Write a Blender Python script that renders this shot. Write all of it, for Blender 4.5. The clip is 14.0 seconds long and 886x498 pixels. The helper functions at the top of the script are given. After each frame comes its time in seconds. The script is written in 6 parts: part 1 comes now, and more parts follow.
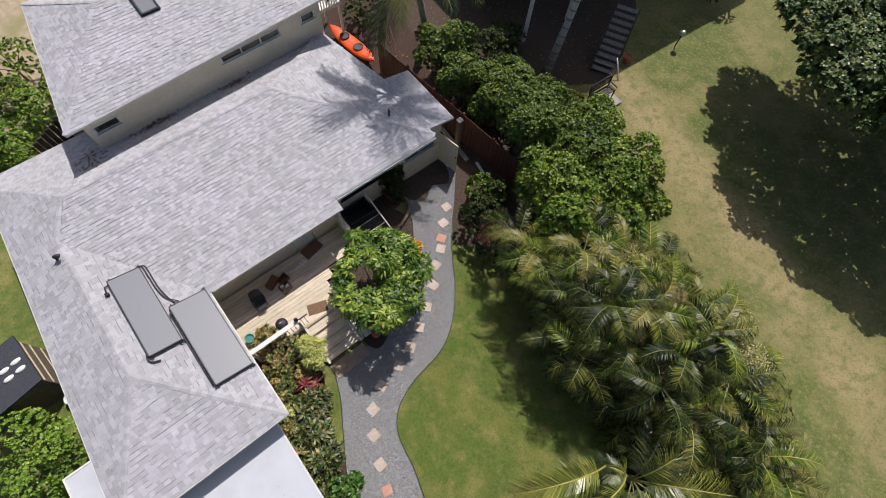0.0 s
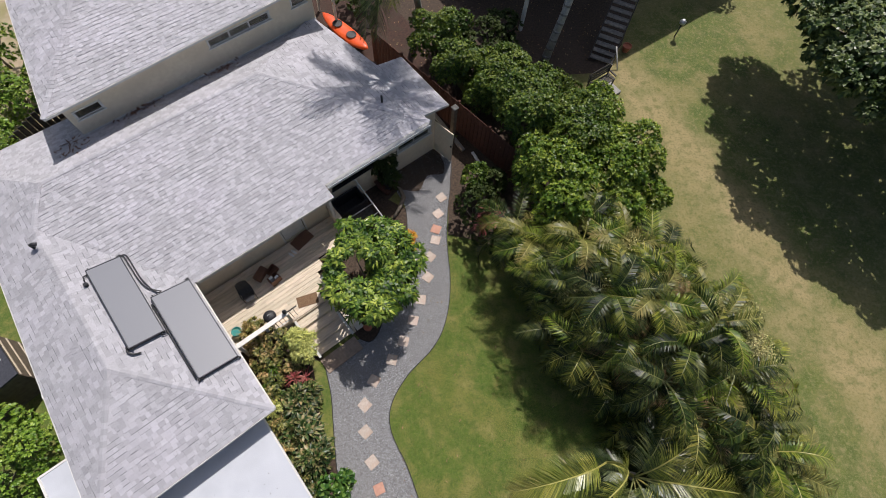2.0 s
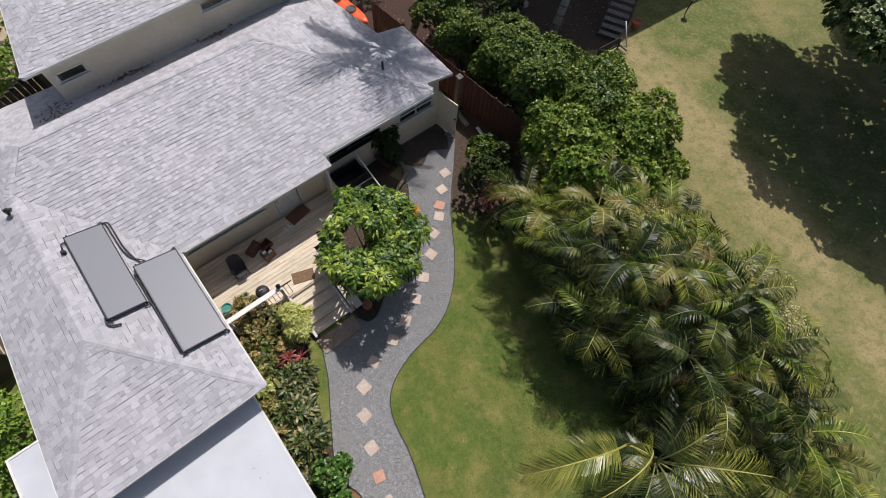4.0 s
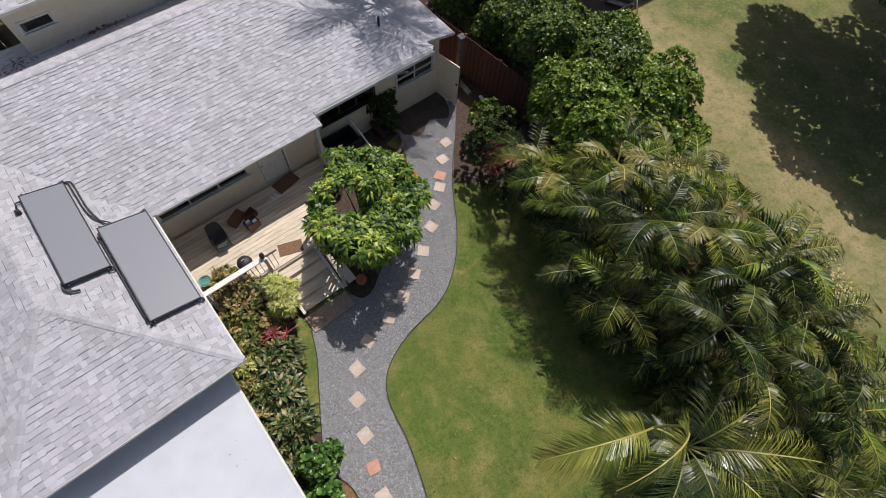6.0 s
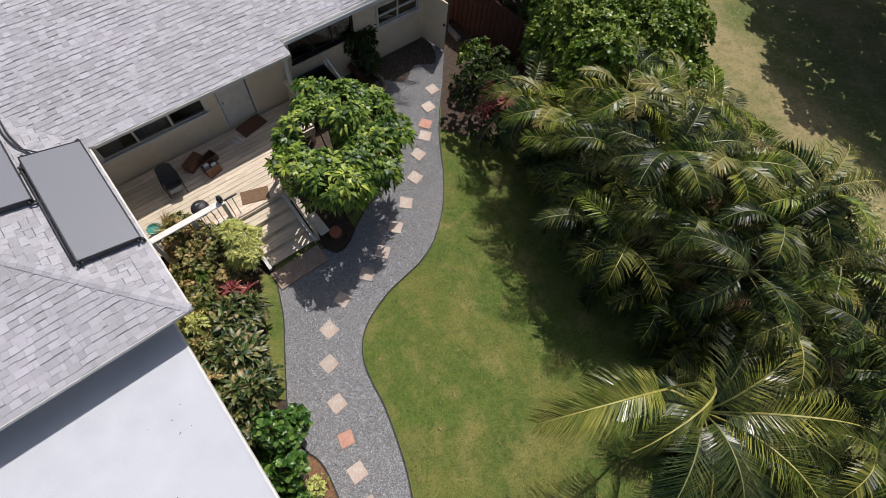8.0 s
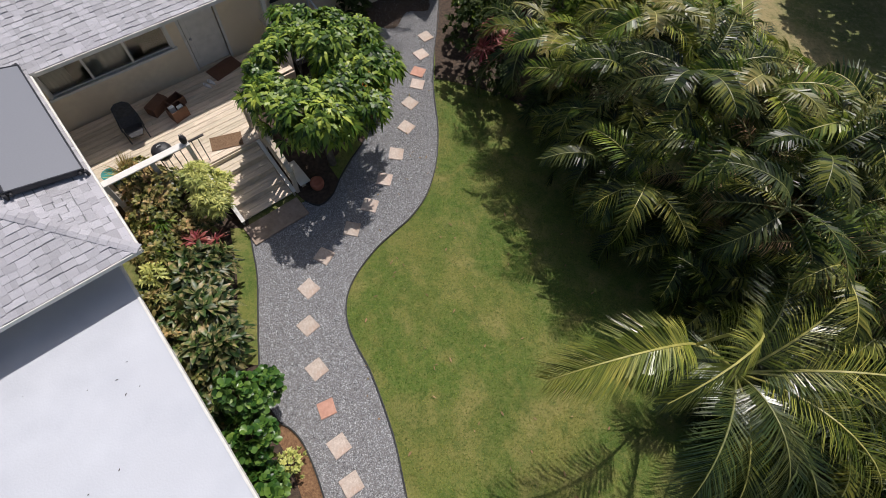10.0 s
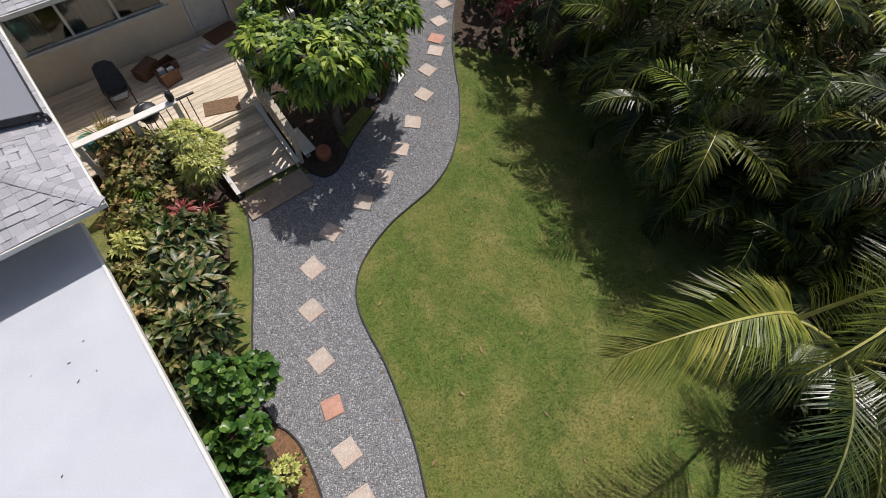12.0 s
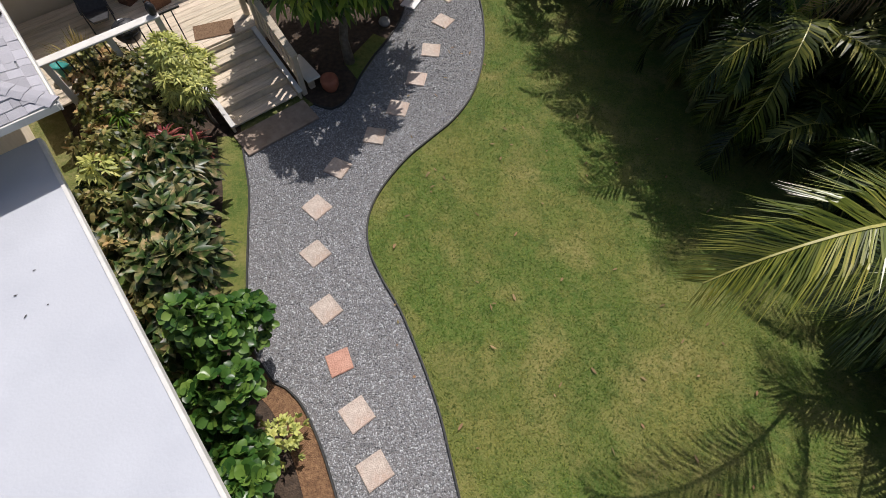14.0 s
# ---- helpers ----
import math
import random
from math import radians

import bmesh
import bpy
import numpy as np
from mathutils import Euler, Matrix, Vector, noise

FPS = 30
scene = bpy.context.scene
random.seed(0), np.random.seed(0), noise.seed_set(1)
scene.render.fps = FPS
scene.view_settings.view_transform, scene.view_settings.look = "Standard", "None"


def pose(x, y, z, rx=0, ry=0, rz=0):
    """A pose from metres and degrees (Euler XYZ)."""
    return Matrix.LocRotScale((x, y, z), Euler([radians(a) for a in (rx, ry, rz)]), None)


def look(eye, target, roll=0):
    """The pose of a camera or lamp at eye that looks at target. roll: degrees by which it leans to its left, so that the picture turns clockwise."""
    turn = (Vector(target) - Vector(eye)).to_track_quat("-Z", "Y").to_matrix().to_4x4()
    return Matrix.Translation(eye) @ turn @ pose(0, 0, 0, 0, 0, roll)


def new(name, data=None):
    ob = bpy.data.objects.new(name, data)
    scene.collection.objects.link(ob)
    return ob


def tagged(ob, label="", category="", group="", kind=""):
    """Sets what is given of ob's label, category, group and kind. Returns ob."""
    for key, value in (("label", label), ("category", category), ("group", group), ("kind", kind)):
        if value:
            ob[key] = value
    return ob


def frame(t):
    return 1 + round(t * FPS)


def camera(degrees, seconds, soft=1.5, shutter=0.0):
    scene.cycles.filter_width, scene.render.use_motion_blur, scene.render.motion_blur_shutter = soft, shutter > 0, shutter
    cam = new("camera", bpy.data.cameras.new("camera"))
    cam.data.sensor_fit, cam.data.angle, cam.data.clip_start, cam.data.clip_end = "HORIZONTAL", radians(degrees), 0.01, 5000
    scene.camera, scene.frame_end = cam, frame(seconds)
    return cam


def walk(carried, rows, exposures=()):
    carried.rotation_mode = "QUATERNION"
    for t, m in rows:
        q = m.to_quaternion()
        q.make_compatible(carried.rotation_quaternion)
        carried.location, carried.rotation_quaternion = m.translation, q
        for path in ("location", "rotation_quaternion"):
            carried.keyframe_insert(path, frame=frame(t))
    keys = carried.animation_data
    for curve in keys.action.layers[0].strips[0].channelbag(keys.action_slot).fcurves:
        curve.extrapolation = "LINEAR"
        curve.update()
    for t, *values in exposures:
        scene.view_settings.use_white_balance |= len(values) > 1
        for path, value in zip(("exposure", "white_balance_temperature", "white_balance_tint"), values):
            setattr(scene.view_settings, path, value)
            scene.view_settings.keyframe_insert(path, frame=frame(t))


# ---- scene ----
cam = camera(85.4, 14.0, soft=0.5)
# seconds, x, y, z, then the turn about x, y and z in degrees
PATH = [
    (0.0, -0.35, 0.52, 17.20, 23.93, -2.40, -0.25),
    (0.5, -0.32, 0.54, 17.11, 23.94, -2.49, -0.40),
    (1.0, -0.30, 0.59, 17.00, 23.83, -2.60, -0.42),
    (1.5, -0.24, 0.50, 16.80, 23.99, -2.61, -0.40),
    (2.0, -0.21, 0.37, 16.52, 24.20, -2.63, -0.38),
    (2.5, -0.22, 0.22, 16.21, 24.40, -2.71, -0.39),
    (3.0, -0.23, 0.05, 15.85, 24.72, -2.69, -0.38),
    (5.5, -0.42, -0.69, 13.89, 26.09, -2.64, -0.54),
    (6.0, -0.34, -0.77, 13.37, 26.41, -2.88, -0.61),
    (6.5, -0.28, -0.88, 12.87, 26.64, -3.17, -0.69),
    (7.0, -0.22, -0.98, 12.38, 26.62, -3.44, -0.79),
    (7.5, -0.20, -1.09, 11.90, 26.40, -3.89, -0.91),
    (8.0, -0.14, -1.23, 11.44, 26.18, -4.20, -0.98),
    (10.5, 0.05, -1.80, 9.32, 26.51, -4.39, -1.40),
    (11.0, 0.02, -1.89, 8.83, 27.63, -3.66, -1.37),
    (11.5, -0.01, -1.88, 8.37, 28.41, -3.01, -1.27),
    (12.0, -0.06, -1.85, 7.93, 29.24, -2.66, -1.11),
    (12.5, -0.06, -1.80, 7.53, 29.32, -1.93, -0.79),
    (13.0, -0.12, -1.81, 7.10, 29.35, -1.66, -0.58),
    (13.5, -0.14, -1.91, 6.72, 29.05, -1.34, -0.47),
    (14.0, -0.15, -2.00, 6.42, 28.09, -0.97, -0.48),
]
walk(cam, [(t, pose(x, y, z, rx, ry, rz)) for t, x, y, z, rx, ry, rz in PATH])

# ---- sky and sun ----
SUN = Vector((0.205, 0.587, 1.0)).normalized()
world = bpy.data.worlds.new("sky")
scene.world = world
world.use_nodes = True
_wn = world.node_tree
_sky = _wn.nodes.new("ShaderNodeTexSky")
_sky.sky_type, _sky.sun_disc = "NISHITA", False
_sky.sun_elevation = math.asin(SUN.z)
_sky.sun_rotation = math.atan2(SUN.x, SUN.y)
_sky.air_density, _sky.dust_density, _sky.ozone_density = 0.75, 2.5, 0.6
_wn.links.new(_sky.outputs["Color"], _wn.nodes["Background"].inputs["Color"])
_wn.nodes["Background"].inputs["Strength"].default_value = 0.1
_sun = bpy.data.lights.new("sun", "SUN")
_sun.energy, _sun.angle, _sun.color = 4.35, radians(0.53), (1.0, 0.94, 0.915)
sun = new("sun", _sun)
sun.matrix_world = look(SUN * 60, (0, 0, 0))

# ---- materials ----


def material(name, dark, light, grain=8.0, patch=0.6, rough=0.7, bump=0.3, fine=60.0, metal=0.0, third=None,
             leaf=0.0, island=0.0, spec=0.5, stretch=(1, 1, 1), each=0.0, coat=0.0, speck=None, strip=None):
    """dark to light by grain noise; third comes in by large patches; island or each: how much single pieces differ."""
    m = bpy.data.materials.new(name)
    m.use_nodes = True
    n, link = m.node_tree.nodes, m.node_tree.links.new
    b = n["Principled BSDF"]
    co = n.new("ShaderNodeTexCoord")
    mp = n.new("ShaderNodeMapping")
    mp.inputs["Scale"].default_value = stretch
    link(co.outputs["Object"], mp.inputs["Vector"])

    def noise_at(scale, detail=5.0):
        t = n.new("ShaderNodeTexNoise")
        t.inputs["Scale"].default_value, t.inputs["Detail"].default_value = scale, detail
        link(mp.outputs["Vector"], t.inputs["Vector"])
        return t.outputs["Fac"]

    def ramp(fac, lo, hi):
        r = n.new("ShaderNodeMapRange")
        r.inputs["From Min"].default_value, r.inputs["From Max"].default_value = lo, hi
        link(fac, r.inputs["Value"])
        return r.outputs["Result"]

    def mixed(fac, a, c):
        x = n.new("ShaderNodeMix")
        x.data_type = "RGBA"
        for sock, val in ((x.inputs[0], fac), (x.inputs[6], a), (x.inputs[7], c)):
            if isinstance(val, (tuple, float, int)):
                sock.default_value = val if not isinstance(val, tuple) else (*val, 1)
            else:
                link(val, sock)
        return x.outputs[2]

    col = mixed(ramp(noise_at(grain), 0.3, 0.7), dark, light)
    if third:
        col = mixed(ramp(noise_at(patch, 3.0), 0.45, 0.68), col, third)
    if strip:
        # a worn strip along a line of the plan: its flat normal, offset, half width and colour
        (nx, ny), off, half, worn = strip
        dot = n.new("ShaderNodeVectorMath")
        dot.operation = "DOT_PRODUCT"
        dot.inputs[1].default_value = (nx, ny, 0)
        link(co.outputs["Object"], dot.inputs[0])
        wob = n.new("ShaderNodeMath")
        wob.operation = "MULTIPLY_ADD"
        link(noise_at(0.55, 6.0), wob.inputs[0])
        wob.inputs[1].default_value = half * 2.6
        link(dot.outputs["Value"], wob.inputs[2])
        sh = n.new("ShaderNodeMath")
        sh.operation = "SUBTRACT"
        link(wob.outputs[0], sh.inputs[0])
        sh.inputs[1].default_value = off + half * 1.3
        ab = n.new("ShaderNodeMath")
        ab.operation = "ABSOLUTE"
        link(sh.outputs[0], ab.inputs[0])
        mr = n.new("ShaderNodeMapRange")
        mr.inputs["From Min"].default_value, mr.inputs["From Max"].default_value = half * 1.25, half * 0.3
        mr.inputs["To Max"].default_value = 0.85
        link(ab.outputs[0], mr.inputs["Value"])
        col = mixed(mr.outputs["Result"], col, worn)
    for sc, amount, tone in speck or ():
        col = mixed(ramp_scaled(n, link, noise_at(sc, 4.0), 0.5, 0.66, amount), col, tone)
    if island or each:
        src = n.new("ShaderNodeNewGeometry").outputs["Random Per Island"] if island else n.new("ShaderNodeObjectInfo").outputs["Random"]
        k = island or each
        hs = n.new("ShaderNodeHueSaturation")
        link(ramp_out(n, link, src, 1 - k, 1 + k), hs.inputs["Value"])
        link(ramp_out(n, link, src, 0.5 + k * 0.05, 0.5 - k * 0.05), hs.inputs["Hue"])
        link(col, hs.inputs["Color"])
        col = hs.outputs["Color"]
    link(col, b.inputs["Base Color"])
    link(ramp_out(n, link, noise_at(grain * 2), max(rough - 0.12, 0.03), min(rough + 0.12, 1)), b.inputs["Roughness"])
    b.inputs["Metallic"].default_value = metal
    b.inputs["Specular IOR Level"].default_value = spec
    b.inputs["Coat Weight"].default_value = coat
    if bump:
        bp = n.new("ShaderNodeBump")
        bp.inputs["Strength"].default_value, bp.inputs["Distance"].default_value = bump, 0.02
        link(noise_at(fine, 3.0), bp.inputs["Height"])
        link(bp.outputs["Normal"], b.inputs["Normal"])
    if leaf:
        tr = n.new("ShaderNodeBsdfTranslucent")
        link(col, tr.inputs["Color"])
        mx = n.new("ShaderNodeMixShader")
        mx.inputs["Fac"].default_value = leaf
        link(b.outputs["BSDF"], mx.inputs[1])
        link(tr.outputs["BSDF"], mx.inputs[2])
        link(mx.outputs["Shader"], n["Material Output"].inputs["Surface"])
    return m


def ramp_scaled(n, link, fac, lo, hi, top):
    r = n.new("ShaderNodeMapRange")
    r.inputs["From Min"].default_value, r.inputs["From Max"].default_value = lo, hi
    r.inputs["To Max"].default_value = top
    link(fac, r.inputs["Value"])
    return r.outputs["Result"]


def ramp_out(n, link, fac, lo, hi):
    r = n.new("ShaderNodeMapRange")
    r.inputs["To Min"].default_value, r.inputs["To Max"].default_value = lo, hi
    link(fac, r.inputs["Value"])
    return r.outputs["Result"]


M_LAWN = material("lawn grass", (0.073, 0.130, 0.016), (0.122, 0.178, 0.026), 9, 0.45, 0.9, 0.9, 90, third=(0.20, 0.195, 0.045), speck=((1.1, 0.8, (0.29, 0.25, 0.085)), (0.7, 0.5, (0.060, 0.110, 0.013)), (2.4, 0.6, (0.22, 0.205, 0.055)), (3.5, 0.6, (0.055, 0.106, 0.013)), (8, 0.5, (0.19, 0.195, 0.045)), (18, 0.5, (0.052, 0.10, 0.012)), (30, 0.35, (0.24, 0.23, 0.07))))
M_BLADE = material("grass blades", (0.076, 0.140, 0.015), (0.140, 0.200, 0.027), 1.4, 0.45, 0.8, 0, third=(0.21, 0.22, 0.047), leaf=0.4, island=0.36, speck=((1.1, 0.55, (0.29, 0.27, 0.08)), (0.7, 0.5, (0.062, 0.125, 0.013)), (2.4, 0.42, (0.24, 0.235, 0.058)), (4.5, 0.6, (0.056, 0.118, 0.012)), (9, 0.4, (0.24, 0.235, 0.06))))
M_DRY = material("dry grass", (0.058, 0.095, 0.013), (0.118, 0.14, 0.027), 1.4, 0.2, 0.95, 1.0, 30, third=(0.155, 0.15, 0.045), strip=((0.902, 0.431), 15.3, 1.5, (0.335, 0.258, 0.128)), speck=((0.8, 0.45, (0.065, 0.11, 0.014)), (0.35, 0.7, (0.24, 0.20, 0.08)), (1.3, 0.6, (0.25, 0.205, 0.088)), (2.6, 0.5, (0.058, 0.092, 0.012)), (6, 0.5, (0.26, 0.22, 0.10)), (11, 0.45, (0.056, 0.085, 0.013)), (22, 0.35, (0.29, 0.25, 0.12))))
M_SOIL = material("garden soil", (0.035, 0.024, 0.016), (0.09, 0.06, 0.04), 12, 2, 0.95, 0.9, 40)
# soil colour darkened to carry the palm's shade
M_SHADED_REDSOIL = material("red-brown soil", (0.030, 0.014, 0.010), (0.066, 0.032, 0.021), 9, 1.5, 0.95, 0.9, 40, third=(0.045, 0.028, 0.018))
M_MULCH = material("brown mulch", (0.12, 0.06, 0.03), (0.28, 0.16, 0.08), 25, 2, 0.95, 0.9, 60)
M_BEDDING = material("gravel bedding", (0.15, 0.147, 0.146), (0.29, 0.284, 0.28), 70, 1.5, 0.95, 1.0, 90)
M_PEBBLE = material("grey pebbles", (0.222, 0.228, 0.238), (0.372, 0.376, 0.384), 20, 1, 0.85, 0.2, 80, island=0.7)
M_STONE = material("sandstone paver", (0.43, 0.355, 0.30), (0.56, 0.475, 0.405), 14, 3, 0.85, 0.5, 60, third=(0.47, 0.35, 0.28), each=0.10, speck=((9, 0.4, (0.36, 0.30, 0.25)), (28, 0.4, (0.60, 0.54, 0.48))))
M_BROWNSLAB = material("brown paving", (0.25, 0.19, 0.145), (0.36, 0.285, 0.225), 9, 1, 0.9, 0.4, 60)
M_TERRA = material("terracotta paver", (0.44, 0.23, 0.165), (0.55, 0.31, 0.23), 14, 3, 0.85, 0.5, 60)
M_EDGING = material("black edging", (0.02, 0.02, 0.02), (0.04, 0.04, 0.035), 20, 2, 0.7, 0.2)
M_SHINGLE = material("grey asphalt shingles", (0.368, 0.364, 0.388), (0.488, 0.482, 0.507), 90, 0.5, 0.93, 0.6, 300, third=(0.467, 0.456, 0.492), island=0.16)
M_SHINGLE_ONE = material("grey asphalt shingle", (0.368, 0.364, 0.388), (0.488, 0.482, 0.507), 90, 0.5, 0.93, 0.6, 300, third=(0.467, 0.456, 0.492), each=0.16)
M_UNDER = material("roof underlay", (0.16, 0.165, 0.17), (0.24, 0.245, 0.255), 60, 2, 0.95, 0.4, 150)
M_TRIM = material("off-white trim paint", (0.60, 0.59, 0.55), (0.72, 0.70, 0.66), 6, 1, 0.6, 0.1, 60)
M_CREAM = material("cream stucco", (0.72, 0.62, 0.465), (0.80, 0.70, 0.535), 7, 0.8, 0.9, 0.35, 120, third=(0.69, 0.595, 0.45))
M_WHITEROOF = material("white roof coating", (0.455, 0.475, 0.515), (0.515, 0.535, 0.575), 2.0, 0.7, 0.75, 0.12, 30, third=(0.485, 0.503, 0.54))
M_DECK = material("weathered deck boards", (0.56, 0.465, 0.35), (0.72, 0.615, 0.475), 9, 1.3, 0.8, 0.3, 50, third=(0.66, 0.57, 0.45), stretch=(1, 9, 1), each=0.16, speck=((1.6, 0.45, (0.36, 0.29, 0.22)), (5, 0.35, (0.80, 0.71, 0.57))))
M_DECKTRIM = material("bleached timber", (0.50, 0.425, 0.32), (0.66, 0.575, 0.45), 9, 1.3, 0.8, 0.3, 50, stretch=(1, 8, 1))
M_PANEL = material("solar absorber", (0.172, 0.180, 0.20), (0.182, 0.190, 0.212), 40, 0.6, 0.45, 0.0, spec=0.4, coat=0.6)
M_BLACK = material("black rubber", (0.012, 0.012, 0.014), (0.035, 0.035, 0.04), 15, 2, 0.55, 0.15)
M_FRAME = material("dark anodised frame", (0.025, 0.027, 0.032), (0.05, 0.052, 0.06), 10, 2, 0.4, 0.05, metal=0.6)
M_COPPER = material("pipe lagging", (0.02, 0.02, 0.022), (0.045, 0.045, 0.05), 25, 2, 0.65, 0.3)
M_PVC = material("white plastic", (0.66, 0.66, 0.65), (0.76, 0.76, 0.75), 9, 2, 0.45, 0.05)
M_BARK = material("bark", (0.10, 0.08, 0.06), (0.22, 0.185, 0.145), 14, 2, 0.9, 0.8, 30)
M_PALMBARK = material("palm trunk", (0.15, 0.135, 0.115), (0.30, 0.275, 0.24), 10, 2, 0.9, 0.8, 25, stretch=(1, 1, 5))
M_CANE = material("areca cane", (0.16, 0.17, 0.06), (0.33, 0.30, 0.13), 10, 2, 0.7, 0.3, 25, stretch=(1, 1, 6))
M_FENCE = material("red-brown fence", (0.06, 0.022, 0.014), (0.11, 0.042, 0.026), 6, 1, 0.85, 0.3, 40, stretch=(6, 6, 1))
M_GREYWOOD = material("dark weathered wood", (0.035, 0.032, 0.03), (0.085, 0.078, 0.07), 8, 1, 0.9, 0.4, 40)
M_CONCRETE = material("concrete", (0.28, 0.27, 0.25), (0.40, 0.385, 0.36), 7, 0.8, 0.9, 0.4, 60, third=(0.24, 0.23, 0.215))
M_DARKROOF = material("dark shed roofing", (0.03, 0.032, 0.042), (0.06, 0.062, 0.075), 20, 1, 0.8, 0.4, 120)
M_SHEDWALL = material("brown shed cladding", (0.11, 0.085, 0.06), (0.18, 0.145, 0.105), 7, 1, 0.85, 0.3, 40)
M_ORANGE = material("orange polyethylene", (0.62, 0.07, 0.015), (0.75, 0.12, 0.03), 4, 1, 0.35, 0.05)
M_CLAY = material("clay pot", (0.33, 0.10, 0.055), (0.45, 0.16, 0.09), 8, 2, 0.75, 0.2)
M_BRASS = material("brown coir mat", (0.13, 0.075, 0.04), (0.24, 0.15, 0.085), 40, 2, 0.95, 0.6, 120)
M_RATTAN = material("brown wicker", (0.10, 0.045, 0.025), (0.22, 0.105, 0.06), 60, 4, 0.7, 0.6, 120)
M_TEAL = material("teal plastic", (0.03, 0.20, 0.18), (0.05, 0.28, 0.25), 5, 1, 0.4, 0.05)
M_CLOTH = material("blue-white cloth", (0.30, 0.36, 0.44), (0.72, 0.74, 0.76), 30, 8, 0.9, 0.5, 60)
M_METAL = material("galvanised metal", (0.42, 0.43, 0.44), (0.56, 0.57, 0.58), 12, 2, 0.4, 0.1, metal=0.8)

M_SAND = material("sandy yard", (0.30, 0.235, 0.15), (0.44, 0.36, 0.25), 3, 0.5, 0.95, 0.8, 40, third=(0.22, 0.21, 0.08))
M_GREYTIMBER = material("grey timber", (0.15, 0.14, 0.125), (0.27, 0.255, 0.23), 8, 1, 0.9, 0.4, 40)
M_CURTAIN = material("pale curtain", (0.50, 0.47, 0.41), (0.66, 0.63, 0.56), 9, 1, 0.9, 0.2, 60, stretch=(6, 6, 1))

# lightened bark: the sun missing on the leaning trunk is in its colour
M_PALEPALM = material("palm trunk lightened as if sunlit", (0.36, 0.34, 0.31), (0.52, 0.50, 0.46), 10, 2, 0.9, 0.6, 25)

M_GLASS = bpy.data.materials.new("window glass")
M_GLASS.use_nodes = True
_g = M_GLASS.node_tree.nodes["Principled BSDF"]
_g.inputs["Base Color"].default_value = (0.55, 0.6, 0.6, 1)
_g.inputs["Roughness"].default_value, _g.inputs["Transmission Weight"].default_value = 0.03, 1.0


def leaf_material(name, dark, light, third=None, rough=0.42, through_light=0.22, vary=0.35, patch=1.2, spec=0.35):
    return material(name, dark, light, 1.5, patch, rough, 0.0, third=third, leaf=through_light, island=vary, spec=spec)


L_MANGO = leaf_material("bright glossy leaves", (0.042, 0.100, 0.010), (0.125, 0.218, 0.024), (0.235, 0.33, 0.052), 0.44, 0.24, vary=0.8, spec=0.4)
L_HEDGE = leaf_material("hedge leaves", (0.060, 0.124, 0.011), (0.130, 0.205, 0.021), (0.188, 0.25, 0.034), 0.36, vary=0.6, spec=0.3)
L_BIGTREE = leaf_material("dark tree leaves", (0.038, 0.078, 0.020), (0.095, 0.145, 0.038), (0.15, 0.19, 0.066), 0.40, vary=0.6, spec=0.4)
# areca green in lit and shaded copies: the light is in the colour
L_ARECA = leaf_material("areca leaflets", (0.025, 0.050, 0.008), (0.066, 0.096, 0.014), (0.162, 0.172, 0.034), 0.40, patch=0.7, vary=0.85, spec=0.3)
L_ARECA_SHADED = leaf_material("shaded areca leaflets", (0.014, 0.030, 0.008), (0.034, 0.054, 0.013), (0.070, 0.086, 0.024), 0.38, patch=0.7, vary=0.8, spec=0.3)
# hedge green with the shade put into it
L_HEDGE_SHADED = leaf_material("shaded hedge leaves", (0.040, 0.084, 0.010), (0.088, 0.142, 0.017), (0.128, 0.176, 0.026), 0.38, vary=0.6, spec=0.3)
L_ARECA_LIT = leaf_material("sunlit areca leaflets", (0.078, 0.136, 0.014), (0.165, 0.226, 0.028), (0.28, 0.282, 0.052), 0.38, 0.28, patch=0.7, vary=0.65, spec=0.35)
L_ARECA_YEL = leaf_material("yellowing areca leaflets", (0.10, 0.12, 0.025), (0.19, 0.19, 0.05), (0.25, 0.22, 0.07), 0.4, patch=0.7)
L_COCO = leaf_material("coconut leaflets", (0.115, 0.152, 0.018), (0.195, 0.225, 0.034), (0.26, 0.262, 0.052), 0.32, patch=1.5, vary=0.55, spec=0.5)
# darkened to stand for the black shaded gaps between leaflets
L_COCODK = leaf_material("darkened coconut leaflets", (0.028, 0.054, 0.014), (0.064, 0.098, 0.024), (0.115, 0.128, 0.04), 0.33, vary=0.7, spec=0.6)
L_RACHIS = material("yellow frond stalk", (0.26, 0.25, 0.06), (0.42, 0.38, 0.11), 8, 2, 0.45, 0.1)
L_STALK = material("green frond stalk", (0.09, 0.11, 0.03), (0.19, 0.19, 0.06), 8, 2, 0.5, 0.1)
L_RUBBER = leaf_material("dark rubber plant leaves", (0.024, 0.058, 0.015), (0.066, 0.118, 0.026), (0.30, 0.25, 0.11), 0.40, vary=0.75, patch=9, spec=0.4)
L_ROUND = leaf_material("round shiny leaves", (0.045, 0.115, 0.02), (0.092, 0.185, 0.032), (0.14, 0.23, 0.055), 0.34, vary=0.65)
L_YELLOW = leaf_material("variegated yellow-green leaves", (0.38, 0.41, 0.09), (0.60, 0.60, 0.22), (0.26, 0.34, 0.07), 0.45)
L_RED = leaf_material("red dracaena leaves", (0.26, 0.045, 0.05), (0.44, 0.13, 0.12), (0.33, 0.13, 0.08), 0.4)
L_MIXED = leaf_material("mottled bed leaves", (0.075, 0.10, 0.022), (0.25, 0.255, 0.075), (0.38, 0.27, 0.11), 0.42, vary=0.8, patch=3)
